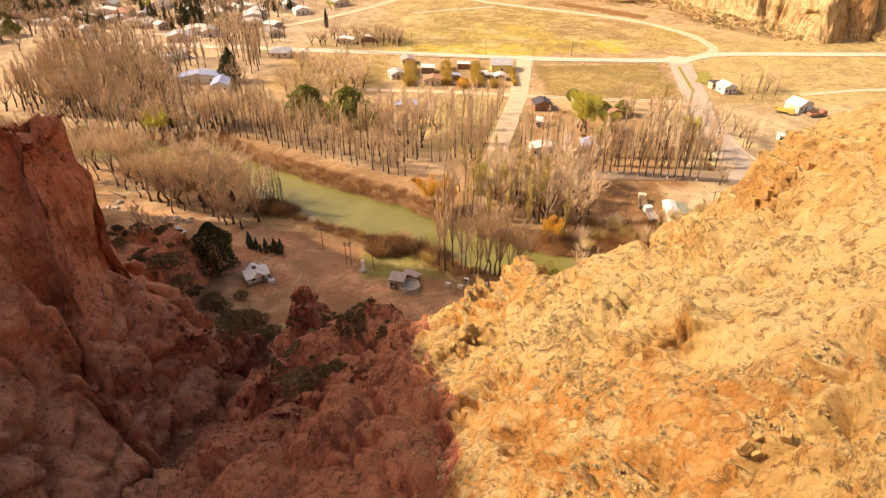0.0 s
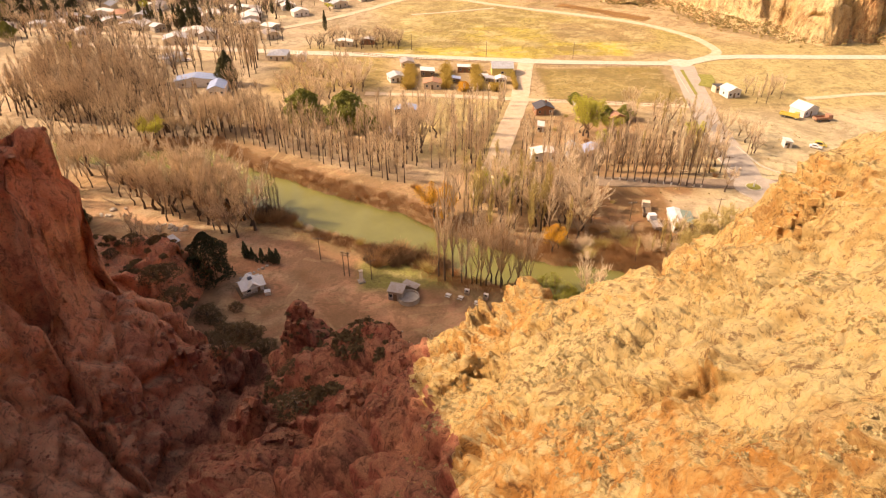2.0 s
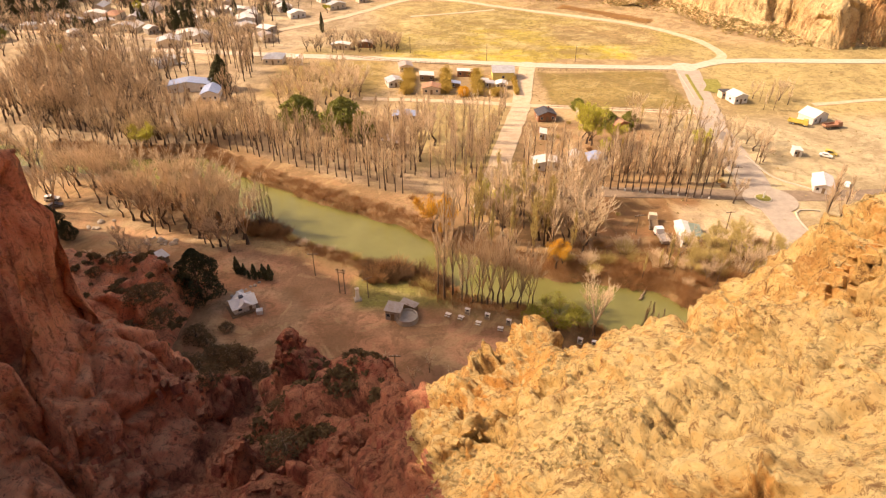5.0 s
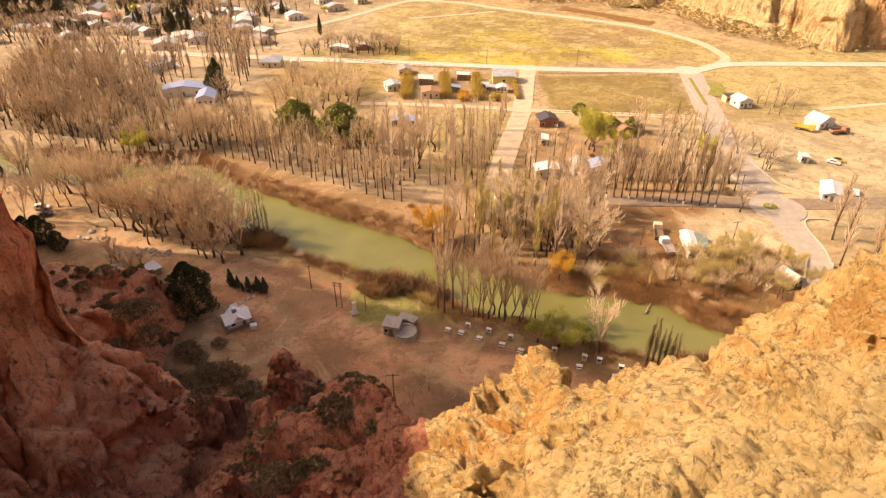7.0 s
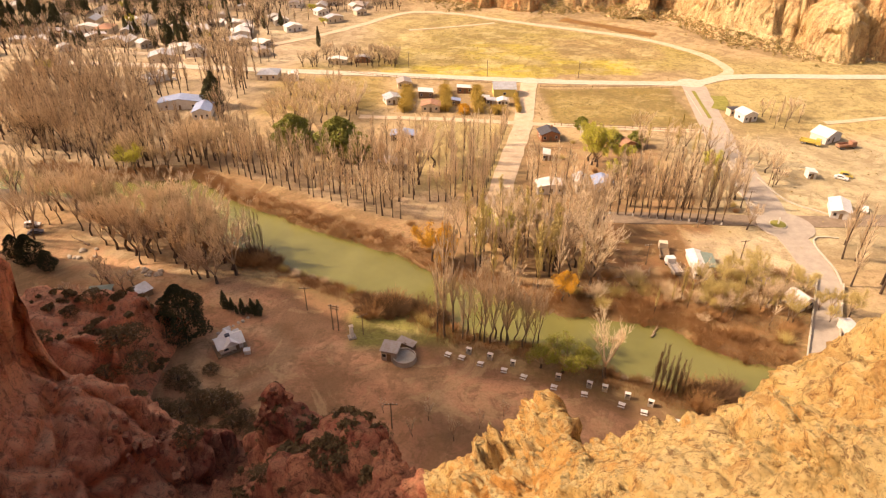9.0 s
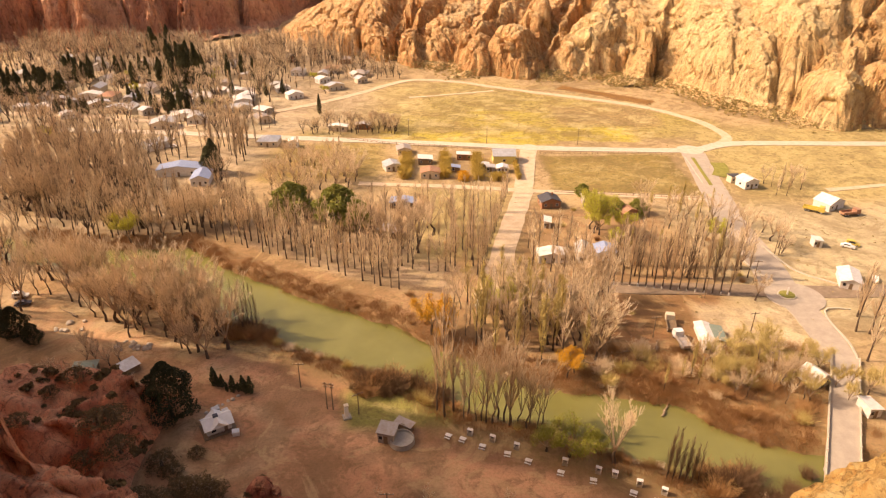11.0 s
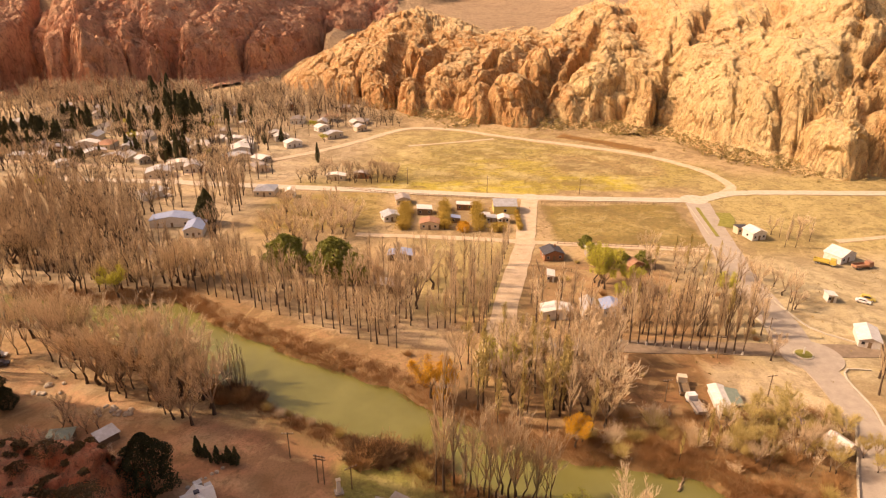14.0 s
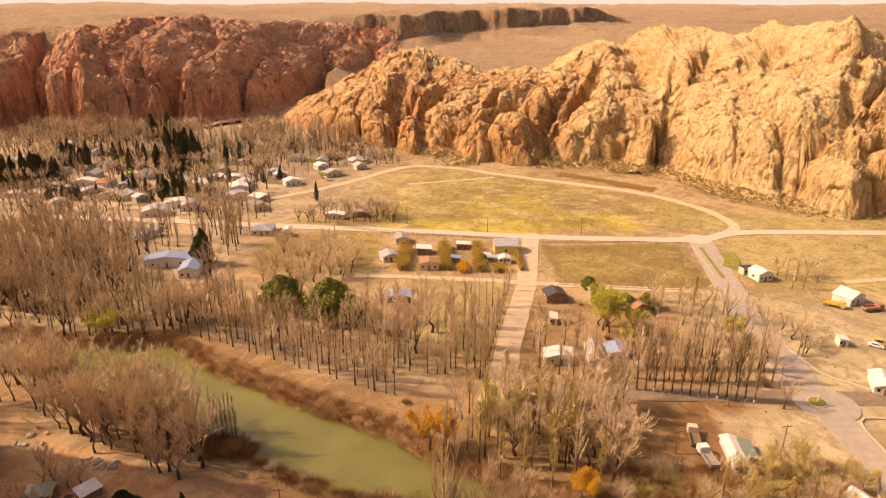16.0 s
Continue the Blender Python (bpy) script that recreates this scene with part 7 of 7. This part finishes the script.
# ---- poles, kerbs, bridge ----
def power_pole(x, y, h=7.5, rz=0.0, arms=1, twin=False):
    root = thing("power_pole", "weathered wooden power pole with cross-arms", "power pole", "power poles")
    for s in ((-0.7, 0.7) if twin else (0,)):
        part("pole", tube(bmesh.new(), s, 0, 0, h, 0.15, 0.10, 8), "wood", root)
    for k in range(arms):
        arm = part("cross_arm", box(bmesh.new(), -1.3, -0.08, h - 0.5 - 0.7 * k, 1.3, 0.08, h - 0.34 - 0.7 * k), "wood", root)
        for q in (-1.1, -0.4, 0.4, 1.1):
            part("insulator", tube(bmesh.new(), q, 0, h - 0.34 - 0.7 * k, h - 0.12 - 0.7 * k, 0.06, 0.04, 6), "white", arm)
    place(root, x, y, 0, rz)


for x, y, h, rz, arms, twin in ((-25, 135.5, 7.5, -15, 2, True), (-18.5, 134, 6, 30, 1, False), (-33, 143, 7, 0, 1, False), (54, 163, 6.5, 10, 1, False), (80, 165, 6.5, 10, 1, False), (74, 182, 7, 0, 1, False), (-24, 100, 8, 0, 1, False),
                               (-10, 106, 7, 0, 1, False), (-17, 330, 8, 90, 1, False), (20, 318, 8, 90, 1, False), (62, 316, 8, 90, 1, False), (-50, 331, 8, 90, 1, False), (106, 208, 7, 0, 1, True), (91, 190, 8, 0, 1, False)):
    power_pole(x, y, h, rz, arms, twin)


def kerb(name, line, width=0.45, height=0.42):
    v, q = ribbon(line, width, height, 0.0, height + 0.2)
    return tagged(new(name, mesh_of(name, v, q, "kerb")), "pale concrete kerb beside the road", "kerb", kind="structure")


kerb("kerb_bridge_road", ((112, 176), (106, 176.5), (103.5, 172), (103.2, 160), (101.2, 152.5)))
kerb("kerb_plaza", ((93.5, 206), (95, 196), (97, 192)))
kerb("kerb_yard", ((104, 214), (107, 198), (113, 192), (120, 186)))
kerb("kerb_median_west", ((106.4, 299), (105.2, 285), (103.6, 268)), 0.3, 0.36)


def median():
    v, q = ribbon(((109.5, 298), (108.0, 284), (106.2, 266)), 1.3, 0.42, 0.1, 0.4)
    tagged(new("median", mesh_of("median", v, q, "grass")), "narrow grassy median of the boulevard", "median", kind="structure")
    v, q = ribbon(((118, 292), (117, 284), (113, 276)), 6.0, 0.30, 0.3, 0.4)
    tagged(new("lawn_strip", mesh_of("lawn_strip", v, q, "grass")), "wedge of lawn beside the boulevard", "lawn", kind="structure")


median()


def island(x, y):
    """The small round island in the junction: a kerb ring, lawn and a white post."""
    root = thing("traffic_island", "round grassy traffic island with a kerb and white post", "traffic island")
    bm = bmesh.new()
    tube(bm, 0, 0, 0.1, 0.46, 2.6, 2.5, 30)
    part("kerb_ring", bm, "kerb", root)
    part("lawn", tube(bmesh.new(), 0, 0, 0.3, 0.52, 2.25, 2.15, 30), "grass", root)
    part("post", tube(bmesh.new(), 0, 0, 0.5, 2.6, 0.28, 0.16, 10), "white", root)
    place(root, x, y, 0.0)


island(98, 183.5)


def bridge():
    """The road bridge: deck, parapets with posts, and piers in the river."""
    a, b = Vector((98.4, 153.5, 0)), Vector((72.2, 106, 0))
    way = (b - a).normalized()
    length = (b - a).length
    root = thing("bridge", "narrow concrete road bridge with low parapets", "bridge")
    part("deck", box(bmesh.new(), -3.1, -1, -0.45, 3.1, length, 0.62), "asphalt", root)
    for s in (-1, 1):
        part("parapet", box(bmesh.new(), s * 3.0 - 0.14, -1, 0.62, s * 3.0 + 0.14, length, 1.2, 0.02), "kerb", root)
        for k in range(14):
            part("parapet_post", box(bmesh.new(), s * 3.0 - 0.2, 1 + k * 4 - 0.2, 0.62, s * 3.0 + 0.2, 1 + k * 4 + 0.2, 1.36, 0.02), "kerb", root)
    for y in (16, 28, 40):
        part("pier", box(bmesh.new(), -3.0, y - 0.5, -4.2, 3.0, y + 0.5, -0.45, 0.05), "concrete", root)
    place(root, a.x, a.y, 0, math.degrees(math.atan2(way.y, way.x)) - 90)


bridge()


# ---- vehicles ----
def wheels(root, xs, y, r):
    for x in xs:
        for s in (-1, 1):
            bm = bmesh.new()
            bmesh.ops.create_cone(bm, cap_ends=True, segments=14, radius1=r, radius2=r, depth=0.24, matrix=pose(x, s * y, r, 90, 0, 0))
            w = part("wheel", bm, "rubber", root)
            bm = bmesh.new()
            bmesh.ops.create_cone(bm, cap_ends=True, segments=10, radius1=r * 0.55, radius2=r * 0.5, depth=0.27, matrix=pose(x, s * y, r, 90, 0, 0))
            part("rim", bm, "zinc", w)


def car(x, y, rz, paint, label, van=False):
    root = thing("car", label, "car", "parked vehicles")
    roof = 1.75 if van else 1.42
    prof = [(-2.1, 0.35), (2.1, 0.35), (2.15, 0.75), (1.3, 0.92), (-2.0, 0.95), (-2.15, 0.7)]
    bm = prism(bmesh.new(), prof, -0.85, 0.85)
    bmesh.ops.bevel(bm, geom=list(bm.edges), offset=0.06, segments=1, affect="EDGES")
    part("body", bm, paint, root)
    cab = part("cabin", prism(bmesh.new(), [(-1.9 if van else -1.5, 0.94), (1.2, 0.9), (0.5, roof), (-1.8 if van else -1.1, roof)], -0.74, 0.74), paint, root)
    part("side_glass", prism(bmesh.new(), [(-1.3, 1.0), (0.95, 1.0), (0.42, roof - 0.08), (-1.05, roof - 0.08)], -0.76, 0.76), "glass", cab, "dark side windows")
    wheels(root, (-1.3, 1.35), 0.74, 0.33)
    place(root, x, y, float(ground_height(np.array(float(x)), np.array(float(y)))), rz)


def truck(x, y, rz, paint, label, bed="wood"):
    root = thing("truck", label, "truck", "parked vehicles")
    part("chassis", box(bmesh.new(), -3.6, -0.5, 0.6, 3.4, 0.5, 0.85), "car_dark", root)
    cab = part("cab", prism(bmesh.new(), [(1.5, 0.7), (3.5, 0.7), (3.5, 1.5), (3.2, 2.5), (1.5, 2.5)], -1.1, 1.1), paint, root)
    part("windscreen", prism(bmesh.new(), [(3.54, 1.52), (3.25, 2.4), (3.20, 2.4), (3.48, 1.52)], -0.95, 0.95), "glass", cab, "dark windscreen")
    b = part("bed", box(bmesh.new(), -3.7, -1.15, 0.9, 1.3, 1.15, 1.05), bed, root)
    for s in (-1, 1):
        part("side_board", box(bmesh.new(), -3.7, s * 1.15 - 0.05, 1.05, 1.3, s * 1.15 + 0.05, 1.75), bed, b)
    part("tailboard", box(bmesh.new(), -3.72, -1.1, 1.05, -3.62, 1.1, 1.75), bed, b)
    wheels(root, (-2.6, -1.6, 2.5), 0.95, 0.48)
    place(root, x, y, float(ground_height(np.array(float(x)), np.array(float(y)))), rz)


truck(60.5, 160.5, 96, "car_white", "old white truck with an open cargo bed", "zinc_old")
truck(60, 168, 80, "cream", "old cream truck with junk on its bed")
truck(146, 238.5, 12, "red_paint", "faded red flatbed truck in the yard", "rust_roof")
truck(134.5, 241.5, -35, "car_yellow", "yellow dump truck beside the barn", "car_yellow")
car(134, 215, -30, "car_yellow", "yellow and white van on the open sand", True)
car(131.6, 213.4, -35, "car_white", "white pickup parked beside the van")
car(-129, 322, 30, "car_white", "white car near the long shed")
car(-134, 324, 20, "car_dark", "dark car near the long shed")
car(-117, 178, 20, "car_dark", "dark car parked under bare trees")
car(-120, 182, 15, "car_white", "white car parked under bare trees", True)
car(128, 192, 60, "car_white", "white car beside the barn")
car(-124, 312, 10, "car_white", "white car by the village road")


def tarp(x, y):
    """A heap under a violet-blue cover."""
    bm = bmesh.new()
    bmesh.ops.create_icosphere(bm, subdivisions=3, radius=1.3)
    for v in bm.verts:
        v.co.z = max(-0.1, v.co.z) * 0.8 + 0.1
        v.co *= 1 + 0.25 * noise.noise(v.co * 1.4)
    me = bpy.data.meshes.new("tarpaulin")
    bm.to_mesh(me)
    bm.free()
    me.materials.append(MAT["blue_paint"])
    place(tagged(new("tarpaulin", me), "heap under a violet-blue plastic cover", "tarpaulin"), x, y, 0.0, 20, (0.9, 1.5, 1.2))


tarp(83, 155)


# ---- hedges and fences of the garden plots ----
def hedge(x, y0, y1, h, material, label, wide=1.4):
    """A clipped row of leafy shrubs: stems inside a mass of small leaves."""
    hr = np.random.RandomState(int(abs(x) * 10) + int(y0))
    n = int((y1 - y0) * 150 * (0.6 + 0.4 * wide))
    root = thing("hedge", label, "hedge", "hedges between garden plots")
    at = np.stack([hr.normal(0, wide * 0.4, n), hr.uniform(0, y1 - y0, n), h * hr.uniform(0.03, 1, n) ** 0.8], 1)
    at[:, 2] *= 0.85 + 0.3 * fbm(at[:, 1] / 2.2, x, 0.0, 3)
    part("foliage", mesh_of("hedge_foliage", *leaf_blades(at, 0.26, hr), material), None, root)
    s = np.stack([hr.normal(0, 0.2, 30), np.linspace(0, y1 - y0, 30), 0 * np.arange(30)], 1)
    part("stems", mesh_of("hedge_stems", *cones(s, s + hr.normal(0, 0.15, (30, 3)) + (0, 0, h * 0.7), 0.06, 0.02, 4), "bark"), None, root)
    place(root, x, y0, 0.0)


MAT["leaf_olive"] = varied("olive_yellow_leaves", [(0.40, 0.27, 0.06), (0.54, 0.38, 0.09), (0.46, 0.32, 0.07)], per="island")
hedge(-16, 272, 297, 4.2, "leaf_olive", "tall olive-yellow hedge between two plots", 3.6)
hedge(0.5, 273, 299, 4.2, "leaf_olive", "tall olive-yellow hedge beside a lane", 3.0)
hedge(14, 271, 298, 4.2, "leaf_olive", "olive-yellow hedge along a yard", 3.0)
hedge(30.5, 272, 290, 3.0, "leaf_olive", "low yellow hedge near the street", 1.2)
hedge(8, 270, 278, 2.6, "leaf_orange", "orange-leaved hedge at a garden corner", 2.6)
hedge(22, 270, 276, 3.0, "leaf_olive", "olive hedge at the lane's end", 4.0)


def fence(points, gap=2.5, h=1.2):
    """Wooden posts with two rails."""
    root = thing("fence", "weathered wooden fence of posts and rails", "fence", "fences in the valley")
    c = curve_points(points, gap)
    for k, (x, y) in enumerate(c):
        part("post", box(bmesh.new(), x - 0.07, y - 0.07, 0, x + 0.07, y + 0.07, h + 0.1), "wood", root)
    for z in (0.5, h):
        v, q = ribbon(points, 0.06, z, 0.0, 0.12)
        part("rail", mesh_of("fence_rail", v, q, "wood"), None, root)


fence(((43, 259), (70, 256), (99, 253)))
fence(((43, 303.5), (78, 303.5), (102, 302)))
fence(((-46, 324), (-22, 316), (30, 307)))
fence(((33, 243), (33, 228), (32, 224)))
fence(((33, 236), (44, 235), (45, 226)))


# ---- the white-painted feet of the poplars by the road ----
for k in range(15):
    bm = bmesh.new()
    tube(bm, 0, 0, 0, 1.0, 0.29, 0.24, 9)
    me = bpy.data.meshes.new("painted_trunk_band")
    bm.to_mesh(me)
    bm.free()
    me.materials.append(MAT["white"])
    place(tagged(new("painted_trunk_band", me), "white lime band round the foot of a poplar", "trunk band", "lime bands on the poplars"), 50 + 2.25 * k, 190.0 - 0.45 * k, 0.0)


# ---- fallen timber ----
def fallen_tree(x, y, rz, length, z=0.0, label="grey fallen trunk with broken limbs on dry ground"):
    """A dead trunk lying on its side with a few snapped limbs."""
    r = np.random.RandomState(int(abs(x * 7 + y)))
    root = thing("fallen_tree", label, "fallen tree", "fallen timber")
    line = np.stack([np.linspace(0, length, 6), r.normal(0, 0.12, 6), 0.25 + r.normal(0, 0.04, 6)], 1)
    part("trunk", mesh_of("fallen_trunk", *cones(line[:-1], line[1:] + (0.05, 0, 0), np.linspace(0.3, 0.14, 5), np.linspace(0.26, 0.1, 5), 7), "limb", True), None, root)
    at = line[r.randint(1, 6, 7)]
    way = unit(r.normal(0, 0.7, (7, 3)) + (0.8, 0, 0.3))
    way[:, 2] = np.abs(way[:, 2])
    long = length * r.uniform(0.15, 0.4, 7)
    for k in range(7):
        part("limb", mesh_of("fallen_limb", *cones(at[k : k + 1], at[k : k + 1] + way[k : k + 1] * long[k], 0.08, 0.02, 5), "limb"), None, root)
    place(root, x, y, z, rz)


for x, y, rz, length in ((38, 159, 20, 5.0), (48, 160, -15, 4.5), (53, 157, 70, 4.0), (42, 156, 10, 6.0), (34, 153, -30, 4.0), (-99, 172, 150, 7.0)):
    fallen_tree(x, y, rz, length, float(ground_height(np.array(float(x)), np.array(float(y)))))
fallen_tree(48.5, 135, 60, 5.5, -1.75, "dark snag lying in the river shallows")
